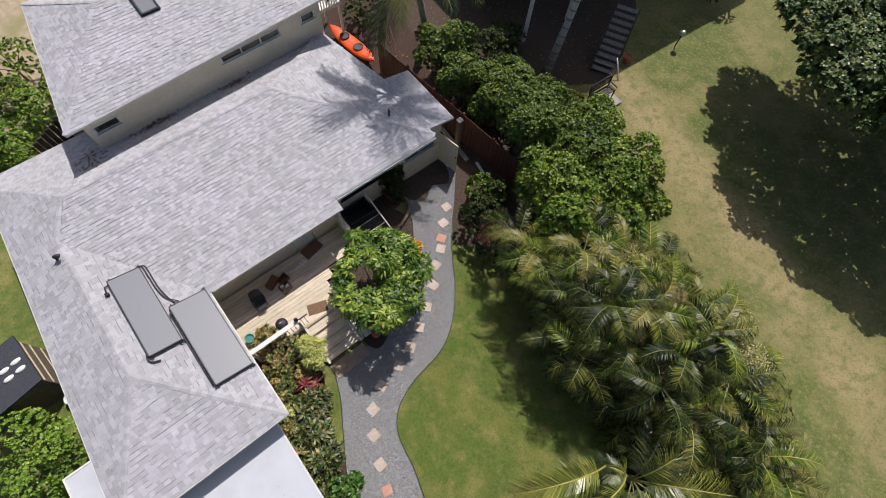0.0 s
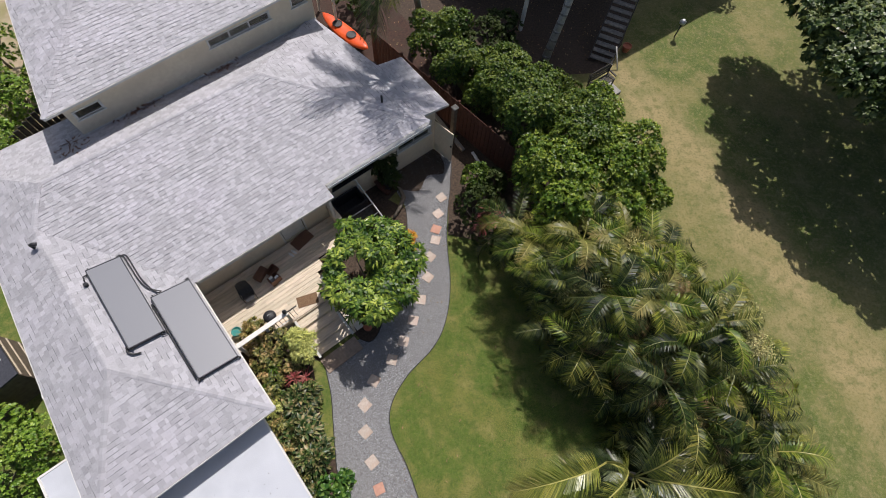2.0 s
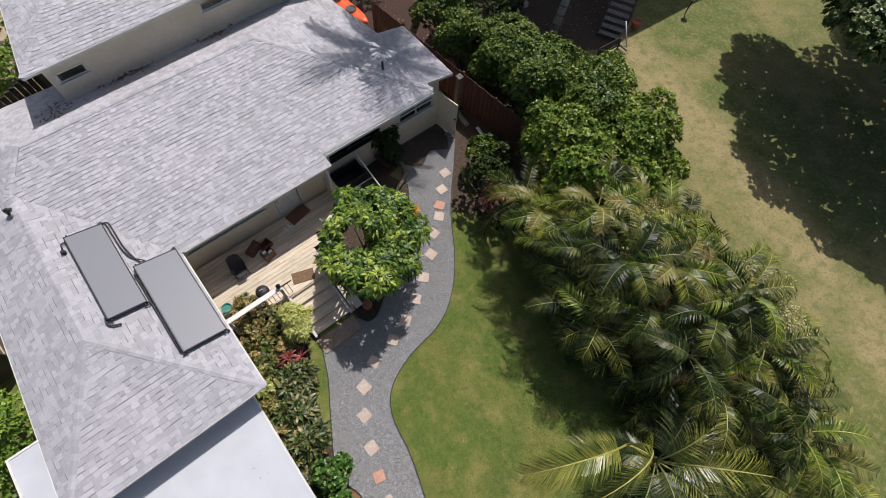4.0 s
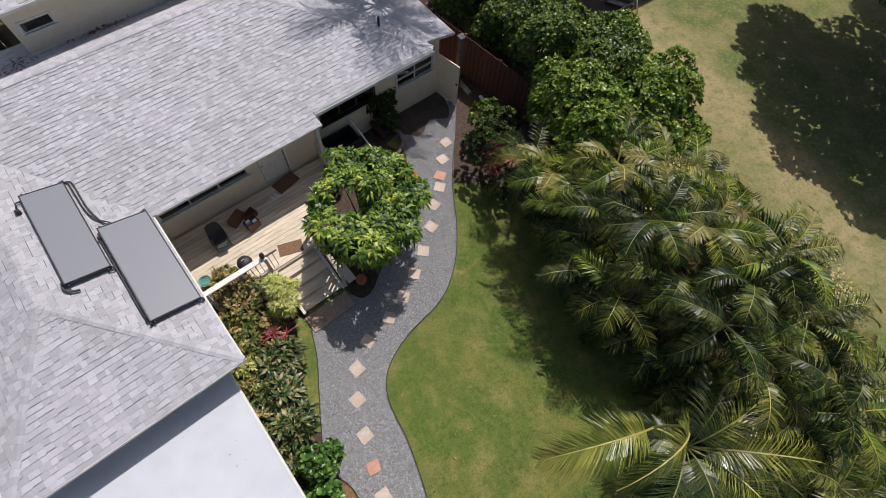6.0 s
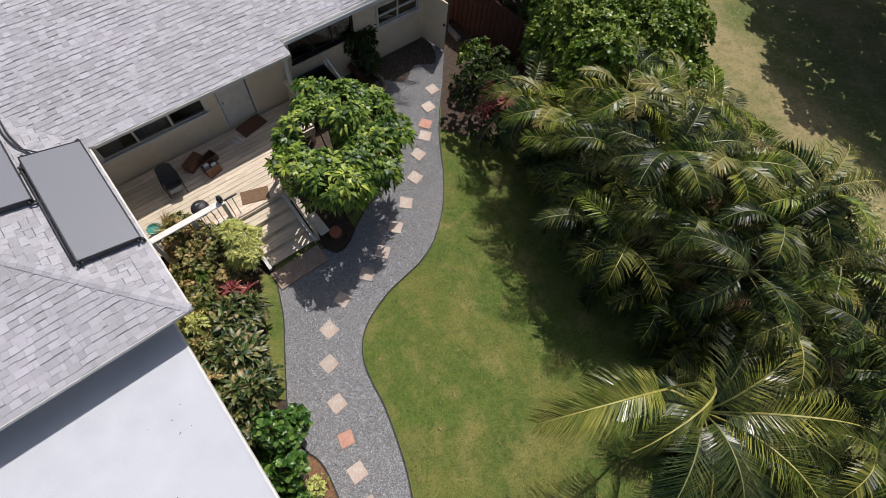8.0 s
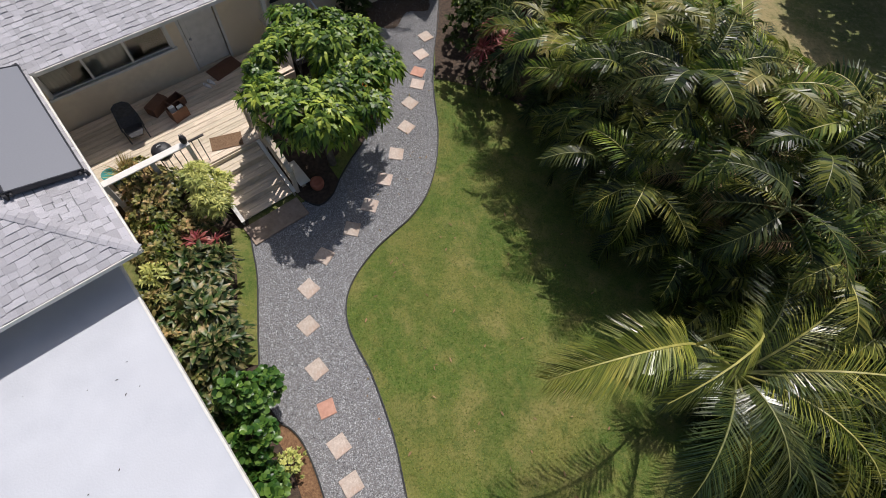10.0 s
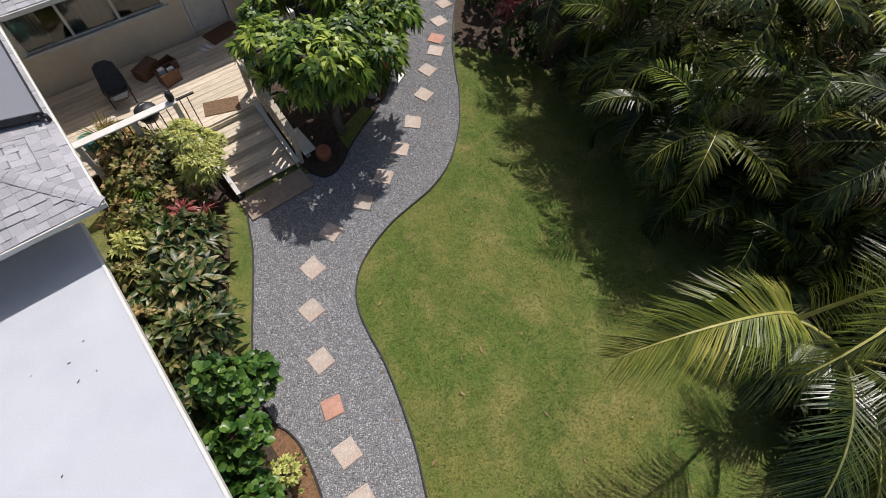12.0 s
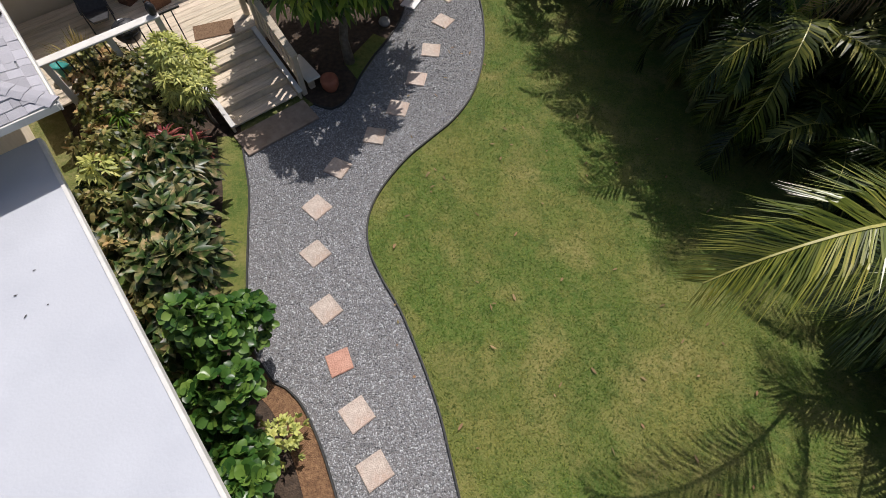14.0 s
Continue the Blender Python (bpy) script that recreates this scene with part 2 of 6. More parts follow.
L_CROTON = leaf_material("yellow and red croton leaves", (0.50, 0.28, 0.02), (0.62, 0.42, 0.05), (0.50, 0.08, 0.03), 0.4, patch=6)
L_BLOOM = leaf_material("pale palm blossom", (0.40, 0.38, 0.14), (0.55, 0.52, 0.26), None, 0.7)
L_BROWN = leaf_material("dead brown leaflets", (0.16, 0.095, 0.04), (0.30, 0.19, 0.09), (0.36, 0.27, 0.13), 0.7)
L_STRAW = leaf_material("dry straw stems", (0.42, 0.33, 0.12), (0.62, 0.50, 0.22), None, 0.6)
L_LIME = leaf_material("bright green bush leaves", (0.11, 0.215, 0.022), (0.20, 0.31, 0.04), (0.26, 0.35, 0.065), 0.4, vary=0.4)
# leaf colour with shade put into it, for growth in dark spots
L_SHADE = leaf_material("shaded plant leaves", (0.024, 0.042, 0.010), (0.054, 0.074, 0.018), None, 0.55, spec=0.18)

# ---- building helpers ----
UP = Vector((0, 0, 1))


def part(name, bm, mat, parent=None, label=""):
    """Link a bmesh (or a finished mesh) as one object, under a thing or a part."""
    if isinstance(bm, bmesh.types.BMesh):
        me = bpy.data.meshes.new(name)
        bm.to_mesh(me)
        bm.free()
    else:
        me = bm
    if mat is not None and not me.materials:
        me.materials.append(mat)
    ob = new(name, me)
    if parent is not None:
        ob.parent = parent
    if label:
        tagged(ob, label)
    return ob


def thing(name, label, category, m=None, group="", kind=""):
    ob = new(name)
    ob.empty_display_size = 0.2
    if m is not None:
        ob.matrix_basis = m
    return tagged(ob, label, category, group, kind)


def box(bm, x0, x1, y0, y1, z0, z1, m=None, bevel=0.0):
    """Add a box to bm; bevel rounds its edges."""
    r = bmesh.ops.create_cube(bm, size=1, matrix=Matrix.LocRotScale(((x0 + x1) / 2, (y0 + y1) / 2, (z0 + z1) / 2), None, (x1 - x0, y1 - y0, z1 - z0)))
    vs = r["verts"]
    if bevel:
        es = list({e for v in vs for e in v.link_edges})
        out = bmesh.ops.bevel(bm, geom=es, offset=bevel, segments=1, affect="EDGES")
        vs = list({v for f in out["faces"] for v in f.verts} | {v for v in vs if v.is_valid})
    if m is not None:
        bmesh.ops.transform(bm, matrix=m, verts=[v for v in vs if v.is_valid])
    return bm


def boxed(*a, **k):
    return box(bmesh.new(), *a, **k)


def tube(bm, points, radii, sides=8, caps=True):
    """A tube along points, with one radius or one per point."""
    pts = [Vector(p) for p in points]
    if not isinstance(radii, (list, tuple)):
        radii = [radii] * len(pts)
    rings = []
    for i, p in enumerate(pts):
        t = (pts[min(i + 1, len(pts) - 1)] - pts[max(i - 1, 0)]).normalized()
        a = t.cross(UP if abs(t.z) < 0.9 else Vector((1, 0, 0))).normalized()
        b = t.cross(a)
        rings.append([bm.verts.new(p + radii[i] * (math.cos(k * math.tau / sides) * a + math.sin(k * math.tau / sides) * b)) for k in range(sides)])
    for r0, r1 in zip(rings, rings[1:]):
        for k in range(sides):
            bm.faces.new((r0[k], r1[k], r1[(k + 1) % sides], r0[(k + 1) % sides])).smooth = True
    if caps:
        bm.faces.new(rings[0])
        bm.faces.new(rings[-1][::-1])
    return bm


def prism(bm, outline, z0, z1):
    """An upright prism over a flat outline (counter-clockwise)."""
    lo = [bm.verts.new((x, y, z0)) for x, y in outline]
    hi = [bm.verts.new((x, y, z1)) for x, y in outline]
    bm.faces.new(lo[::-1])
    bm.faces.new(hi)
    for i in range(len(lo)):
        j = (i + 1) % len(lo)
        bm.faces.new((lo[i], lo[j], hi[j], hi[i]))
    return bm


def lathe(bm, profile, sides=20, at=(0, 0, 0)):
    """Turn (radius, height) pairs about the upright axis."""
    rings = [[bm.verts.new((at[0] + r * math.cos(k * math.tau / sides), at[1] + r * math.sin(k * math.tau / sides), at[2] + z)) for k in range(sides)] for r, z in profile]
    for a, b in zip(rings, rings[1:]):
        for k in range(sides):
            bm.faces.new((a[k], a[(k + 1) % sides], b[(k + 1) % sides], b[k])).smooth = True
    bm.faces.new(rings[0][::-1])
    bm.faces.new(rings[-1])
    return bm


def from_arrays(name, verts, faces, mats, index=None, smooth=False):
    me = bpy.data.meshes.new(name)
    me.from_pydata(verts.tolist() if hasattr(verts, "tolist") else verts, [], faces)
    for m in mats:
        me.materials.append(m)
    if index is not None:
        me.polygons.foreach_set("material_index", index)
    if smooth:
        me.polygons.foreach_set("use_smooth", [True] * len(me.polygons))
    me.update()
    return me


def smooth_line(pts, steps=6, closed=False):
    """A Catmull-Rom line through flat points."""
    n, out = len(pts), []
    for i in range(n if closed else n - 1):
        p = [Vector(pts[(i + k) % n] if closed else pts[min(max(i + k, 0), n - 1)]) for k in (-1, 0, 1, 2)]
        for s in range(steps):
            t = s / steps
            out.append(0.5 * (2 * p[1] + (p[2] - p[0]) * t + (2 * p[0] - 5 * p[1] + 4 * p[2] - p[3]) * t * t + (3 * p[1] - p[0] - 3 * p[2] + p[3]) * t ** 3))
    if not closed:
        out.append(Vector(pts[-1]))
    return [(q.x, q.y) for q in out]


def inside(x, y, poly):
    hit, j = False, len(poly) - 1
    for i in range(len(poly)):
        (xi, yi), (xj, yj) = poly[i], poly[j]
        if (yi > y) != (yj > y) and x < (xj - xi) * (y - yi) / (yj - yi) + xi:
            hit = not hit
        j = i
    return hit


def sheet(name, outline, z, mat, label, category, kind="structure"):
    bm = bmesh.new()
    f = bm.faces.new([bm.verts.new((x, y, z)) for x, y in outline])
    bmesh.ops.triangulate(bm, faces=[f])
    bmesh.ops.recalc_face_normals(bm, faces=bm.faces)
    for fc in bm.faces:
        if fc.normal.z < 0:
            fc.normal_flip()
    return tagged(part(name, bm, mat), label, category, kind=kind)


# leaves and fronds

def leaves_mesh(name, base, way, up, length, width, mat, droop=0.25, cup=0.0):
    """Many pointed leaves: numpy arrays of places, directions, upper sides, lengths and widths."""
    n = len(base)
    way = way / np.linalg.norm(way, axis=1, keepdims=True)
    side = np.cross(way, up)
    side /= np.linalg.norm(side, axis=1, keepdims=True) + 1e-9
    nor = np.cross(side, way)
    L, W = length[:, None], width[:, None]
    down = np.array([0, 0, -1.0])
    v = np.empty((n, 6, 3))
    v[:, 0] = base
    p1 = base + way * L * 0.38 + down * L * droop * 0.12
    p2 = base + way * L * 0.74 + down * L * droop * 0.5
    v[:, 1], v[:, 2] = p1 - side * W * 0.5 + nor * W * cup, p1 + side * W * 0.5 + nor * W * cup
    v[:, 3], v[:, 4] = p2 - side * W * 0.38 + nor * W * cup, p2 + side * W * 0.38 + nor * W * cup
    v[:, 5] = base + way * L + down * L * droop
    o = (np.arange(n) * 6)[:, None]
    t1, q, t2 = o + [0, 2, 1], o + [1, 2, 4, 3], o + [3, 4, 5]
    return from_arrays(name, v.reshape(-1, 3), t1.tolist() + q.tolist() + t2.tolist(), [mat])


def broad_leaves(name, base, way, up, length, width, mat, droop=0.25, cup=0.12, full=1.0):
    """Smooth broad leaves with a folded midrib; full above 1 moves the widest part to the tip."""
    n = len(base)
    way = way / np.linalg.norm(way, axis=1, keepdims=True)
    side = np.cross(way, up)
    side /= np.linalg.norm(side, axis=1, keepdims=True) + 1e-9
    nor = np.cross(side, way)
    rows = (0.02, 0.18, 0.4, 0.62, 0.84, 0.95, 1.0)
    v = np.empty((n, len(rows), 3, 3))
    for k, q in enumerate(rows):
        w = max(math.sin(math.pi * min(q, 0.99) ** full) ** 0.7, 0.04) * 0.5
        mid = base + way * (length * q)[:, None] + np.array([0, 0, -1.0]) * (length * droop * q * q)[:, None]
        for j, c in enumerate((-1, 0, 1)):
            v[:, k, j] = mid + side * (c * w * width)[:, None] + nor * (abs(c) * cup * w * width)[:, None]
    o = (np.arange(n) * len(rows) * 3)[:, None]
    faces = []
    for k in range(len(rows) - 1):
        for j in range(2):
            a = k * 3 + j
            faces += (o + [a, a + 1, a + 4, a + 3]).tolist()
    return from_arrays(name, v.reshape(-1, 3), faces, [mat], None, True)


def unit(rng, n):
    d = rng.normal(size=(n, 3))
    return d / np.linalg.norm(d, axis=1, keepdims=True)


def whorls(rng, places, outward, per, length, width, spread=0.75, jitter=0.25):
    """Leaves set in rosettes at places, opening along outward: arrays for leaves_mesh."""
    n = len(places)
    a = np.cross(outward, np.array([0.3, 0.2, 1.0]) + 0.01)
    a /= np.linalg.norm(a, axis=1, keepdims=True) + 1e-9
    b = np.cross(outward, a)
    ang = np.tile(np.arange(per) * math.tau / per, n) + np.repeat(rng.uniform(0, 6, n), per) + rng.uniform(-jitter, jitter, n * per)
    s = np.repeat(rng.uniform(spread * 0.7, spread * 1.2, n), per) * rng.uniform(0.7, 1.25, n * per)
    rad = np.cos(ang)[:, None] * np.repeat(a, per, 0) + np.sin(ang)[:, None] * np.repeat(b, per, 0)
    o = np.repeat(outward, per, 0)
    way = o * np.cos(s)[:, None] + rad * np.sin(s)[:, None]
    up = o * np.sin(s)[:, None] - rad * np.cos(s)[:, None]
    base = np.repeat(places, per, 0) + unit(rng, n * per) * length * 0.08
    k = rng.uniform(0.65, 1.2, n * per)
    return base, way, up, length * k, width * k


def lump_points(rng, lumps, count, low=-0.25, shell=0.22):
    """Points and outward ways on the skin of overlapping ellipsoids (x, y, z, rx, ry, rz), none inside another one."""
    lumps = np.array(lumps, float)
    area = (lumps[:, 3] * lumps[:, 4] * lumps[:, 5]) ** (2 / 3)
    pick = rng.choice(len(lumps), size=count * 2, p=area / area.sum())
    d = unit(rng, count * 2)
    d[:, 2] = np.where(d[:, 2] < low, -d[:, 2], d[:, 2])
    r = 1 - np.abs(rng.normal(0, shell, count * 2))
    p = lumps[pick, :3] + d * lumps[pick, 3:] * r[:, None]
    ok = np.ones(len(p), bool)
    for i, l in enumerate(lumps):
        ok &= (pick == i) | ((((p - l[:3]) / l[3:]) ** 2).sum(1) > 0.62)
    o = d / lumps[pick, 3:]
    o /= np.linalg.norm(o, axis=1, keepdims=True)
    return p[ok][:count], o[ok][:count]


def limbs(bm, foot, tips, r0, seed=0):
    """A tapered trunk that forks into bent limbs towards the tips."""
    rng = random.Random(seed)
    foot = Vector(foot)
    top = sum((Vector(t) for t in tips), Vector()) / len(tips)
    fork = foot.lerp(Vector((foot.x * 0.6 + top.x * 0.4, foot.y * 0.6 + top.y * 0.4, top.z)), 0.45)
    mid = foot.lerp(fork, 0.5) + Vector((rng.uniform(-0.1, 0.1), rng.uniform(-0.1, 0.1), 0))
    tube(bm, [foot, mid, fork], [r0 * 1.25, r0, r0 * 0.85], 8)
    for t in tips:
        t = Vector(t)
        m1 = fork.lerp(t, 0.5) + Vector((rng.uniform(-0.15, 0.15), rng.uniform(-0.15, 0.15), rng.uniform(0, 0.2)))
        tube(bm, [fork, m1, t], [r0 * 0.6, r0 * 0.35, r0 * 0.12], 6)
    return bm


def frond_arrays(rng, length, rise, bend, pairs, leaflet, width, fold=0.5, sag=0.35, sweep=0.6, bare=0.18, twist=0.0, tilt=0.0):
    """A feather frond that sets out along +x: vertices, faces, and material index (0 leaflets, 1 stalk)."""
    n = 14
    s = np.linspace(0, 1, n)
    ang = rise - bend * s ** 1.4
    step = length / (n - 1)
    px = np.concatenate([[0], np.cumsum(np.cos(ang[:-1]) * step)])
    pz = np.concatenate([[0], np.cumsum(np.sin(ang[:-1]) * step)])
    spine = np.stack([px, np.sin(s * 2.2) * twist * length, pz], 1)
    V, F, I = [], [], []
    for i in range(n):
        r = 0.013 * length * 0.5 * (1 - 0.85 * s[i]) + 0.003
        t = spine[min(i + 1, n - 1)] - spine[max(i - 1, 0)]
        t /= np.linalg.norm(t)
        up = np.array([-t[2], 0, t[0]])
        for k in range(4):
            a = k * math.tau / 4 + 0.78
            V.append(spine[i] + r * (math.cos(a) * np.array([0, 1.3, 0]) + math.sin(a) * up))
    for i in range(n - 1):
        for k in range(4):
            F.append((i * 4 + k, i * 4 + 4 + k, i * 4 + 4 + (k + 1) % 4, i * 4 + (k + 1) % 4))
            I.append(1)
    for k in range(pairs):
        f = bare + (1 - bare) * (k + 0.5) / pairs
        x = f * (n - 1)
        i = min(int(x), n - 2)
        p = spine[i] + (spine[i + 1] - spine[i]) * (x - i)
        t = spine[i + 1] - spine[i]
        t /= np.linalg.norm(t)
        up = np.array([-t[2], 0, t[0]])
        size = leaflet * (math.sin(math.pi * min(1, 0.16 + 0.80 * (f - bare) / (1 - bare))) ** 0.7 + 0.08)
        for sgn in (-1, 1):
            q = sweep + 0.5 * f + rng.uniform(-0.10, 0.10)
            fo = fold * (1 - 0.6 * f) + rng.uniform(-0.12, 0.12) - sgn * tilt
            way = t * math.sin(q) + (np.array([0, sgn, 0]) * math.cos(fo) + up * math.sin(fo)) * math.cos(q)
            L = size * rng.uniform(0.85, 1.08)
            sg = sag * rng.uniform(0.7, 1.35)
            w = width * rng.uniform(0.8, 1.15)
            a, b, c = p, p + way * L * 0.5 + np.array([0, 0, -sg * L * 0.16]), p + way * L * 0.97 + np.array([0, 0, -sg * L * 0.72])
            flat = t * 0.85 - up * 0.35
            o = len(V)
            V += [a - flat * w * 0.35, a + flat * w * 0.35, b - flat * w * 0.5, b + flat * w * 0.5, c]
            F += [(o, o + 1, o + 3, o + 2), (o + 2, o + 3, o + 4)]
            I += [0, 0]
    return np.array(V), F, I


def turned(V, az, at=(0, 0, 0), roll=0.0):
    m = np.array(Matrix.Rotation(az, 3, "Z") @ Matrix.Rotation(roll, 3, "X"))
    return V @ m.T + np.array(at)


def joined(pieces):
    V, F, I, o = [], [], [], 0
    for v, f, i in pieces:
        V.append(v)
        F += [tuple(k + o for k in q) for q in f]
        I += i
        o += len(v)
    return np.concatenate(V), F, I

# ---- ground ----
RIGHT_EDGE = [(0.75, -4.6), (0.35, -2.8), (0.08, -1.6), (-0.14, -0.76), (-0.57, 0.32), (-0.92, 0.95), (-1.12, 1.4), (-1.18, 1.85), (-1.1, 2.27), (-0.89, 2.71),
              (-0.57, 3.18), (-0.18, 3.6), (0.18, 3.99), (0.51, 4.53), (0.72, 5.19), (0.83, 5.91), (0.85, 6.78), (0.79, 7.5), (0.75, 8.3), (0.8, 9.5), (0.95, 11.0), (0.95, 12.35)]
LEFT_EDGE = [(-0.55, -4.6), (-1.1, -2.5), (-1.43, -1.59), (-1.77, -0.95), (-2.04, -0.66), (-2.3, -0.5), (-2.68, 0.06), (-2.84, 0.8), (-2.97, 1.6), (-3.11, 2.46), (-3.3, 3.1), (-3.45, 3.6)]
LEFT_UPPER = [(-2.3, 4.35), (-1.95, 4.25), (-1.68, 4.54), (-1.53, 5.04), (-1.3, 5.61), (-1.02, 6.18), (-0.78, 6.94), (-0.75, 8.0), (-0.85, 9.5), (-1.3, 10.5), (-1.05, 11.45), (0.1, 12.35)]
EDGE_R, EDGE_L, EDGE_U = smooth_line(RIGHT_EDGE), smooth_line(LEFT_EDGE), smooth_line(LEFT_UPPER)
PATH_OUTLINE = EDGE_R + EDGE_U[::-1] + EDGE_L[::-1]


def build_ground():
    bm = bmesh.new()
    xs = [-400, -120, -40, -20, -10, 0, 10, 20, 40, 120, 400]
    grid = [[bm.verts.new((x, y + 5, 0)) for x in xs] for y in xs]
    for j in range(len(xs) - 1):
        for i in range(len(xs) - 1):
            bm.faces.new((grid[j][i], grid[j][i + 1], grid[j + 1][i + 1], grid[j + 1][i]))
    tagged(part("ground", bm, M_DRY), "dry tan and green lawn reaching past the garden", "lawn", kind="structure")
    right = [(7.5, 8.5), (6.0, 9.0), (2.5, 9.6), (0.95, 9.4)]
    lawn = [p for p in EDGE_R if p[1] < 9.3] + right[::-1] + [(8.4, 6.5), (9.2, 1), (9.2, -4.6)]
    sheet("lawn", lawn, 0.006, M_LAWN, "sunlit green lawn with yellow worn patches", "lawn")
    sheet("gravel_path", PATH_OUTLINE, 0.004, M_BEDDING, "curving path of loose grey gravel", "path")
    bed = EDGE_L + [(-3.6, 4.2), (-5.0, 5.4), (-7.0, 4.6), (-4.6, 1.2), (-2.0, -2.0), (-0.7, -4.6)]
    sheet("garden_bed", bed, 0.008, M_SOIL, "dark soil of the planted bed beside the deck", "soil")
    verge = [(x - 0.02, y) for x, y in EDGE_L[40:]] + [(x - 0.42, y) for x, y in EDGE_L[40:][::-1]]
    sheet("grass_verge", verge, 0.014, M_LAWN, "narrow strip of grass between bed and gravel", "grass")
    mulch = [(x - 0.01, y) for x, y in EDGE_L[8:32]] + [(x - 0.35, y - 0.1) for x, y in EDGE_L[8:32][::-1]]
    sheet("mulch_strip", mulch, 0.016, M_MULCH, "brown mulch along the bed's edge", "mulch")
    under = EDGE_U[:-18] + [(-2.6, 10.5), (-4.6, 8.2), (-3.2, 5.2)]
    sheet("tree_bed", under, 0.010, M_SOIL, "shaded soil and leaf litter under the tree", "soil")
    sheet("bed_grass", [(-1.55, 4.95), (-1.08, 6.1), (-1.35, 6.25), (-1.85, 5.4)], 0.02, M_LAWN, "small patch of grass under the tree", "grass")
    # the strip along the path is dark soil put where shade falls
    sheet("palm_bed", [(0.97, 11.9), (0.82, 9.6), (0.80, 8.4), (1.5, 8.25), (2.6, 7.9), (3.5, 7.25), (4.3, 6.7), (4.7, 5.7), (5.3, 4.9), (5.4, 3.8), (6.1, 2.9), (6.3, 1.9), (7.1, 1.1), (7.3, -0.2), (8.0, -1.2), (8.5, -4.5), (10.0, -4.5), (9.6, 2.5), (8.6, 6.0), (7.6, 9.6), (5.4, 13.5), (2.5, 16.5), (0.97, 12.3)], 0.012, M_SOIL, "soil and litter under the palms, its path strip dark in place of shade", "soil")
    sheet("yard_dirt", [(-24, 9), (-13.5, 10), (-9, 17), (-14, 30), (-40, 30), (-40, 12)], 0.008, M_SAND, "bare sandy yard behind the house", "dirt")
    # palm shade on this ground is put into the soil's colour
    side = [Matrix.Translation((-6.86, 5.33, 0)) @ Matrix.Rotation(radians(38.5), 4, "Z") @ Vector((x, y, 0)) for x, y in ((8.5, 2.6), (10.6, 1.4), (12.4, 0.2), (13.4, 6.0), (13.8, 13.0), (8.0, 13.0))]
    sheet("side_yard", [(p.x, p.y) for p in side], 0.015, M_SHADED_REDSOIL, "red-brown side yard by the fence, darkened for palm shade", "soil")
    for pts in (EDGE_R, EDGE_L, EDGE_U[:-18]):
        bm = bmesh.new()
        rows = []
        for i, (x, y) in enumerate(pts):
            a, b = pts[max(i - 1, 0)], pts[min(i + 1, len(pts) - 1)]
            d = Vector((b[0] - a[0], b[1] - a[1])).normalized()
            nx, ny = -d.y * 0.012, d.x * 0.012
            rows.append([bm.verts.new((x + nx * k, y + ny * k, z)) for k, z in ((1, 0), (1, 0.045), (-1, 0.045), (-1, 0))])
        for r0, r1 in zip(rows, rows[1:]):
            for k in range(3):
                bm.faces.new((r0[k], r0[k + 1], r1[k + 1], r1[k]))
        tagged(part("path_edging", bm, M_EDGING), "thin black edging between gravel and planting", "edging", kind="structure")


build_ground()

# ---- house ----
HOUSE = Matrix.Translation((-6.86, 5.33, 0)) @ Matrix.Rotation(radians(38.5), 4, "Z")
EAVE, RIDGE = 2.6, 3.45
house = thing("house", "cream stucco house with grey shingle roofs and a rear upper storey", "house", HOUSE)


def clip(poly, line):
    """Cut a flat polygon with the half plane to the left of a line."""
    (ax, ay), (bx, by) = line
    out = []
    for i in range(len(poly)):
        p, q = poly[i], poly[(i + 1) % len(poly)]
        dp = (bx - ax) * (p[1] - ay) - (by - ay) * (p[0] - ax)
        dq = (bx - ax) * (q[1] - ay) - (by - ay) * (q[0] - ax)
        if dp >= 0:
            out.append(p)
        if (dp >= 0) != (dq >= 0):
            t = dp / (dp - dq)
            out.append((p[0] + (q[0] - p[0]) * t, p[1] + (q[1] - p[1]) * t))
    return out


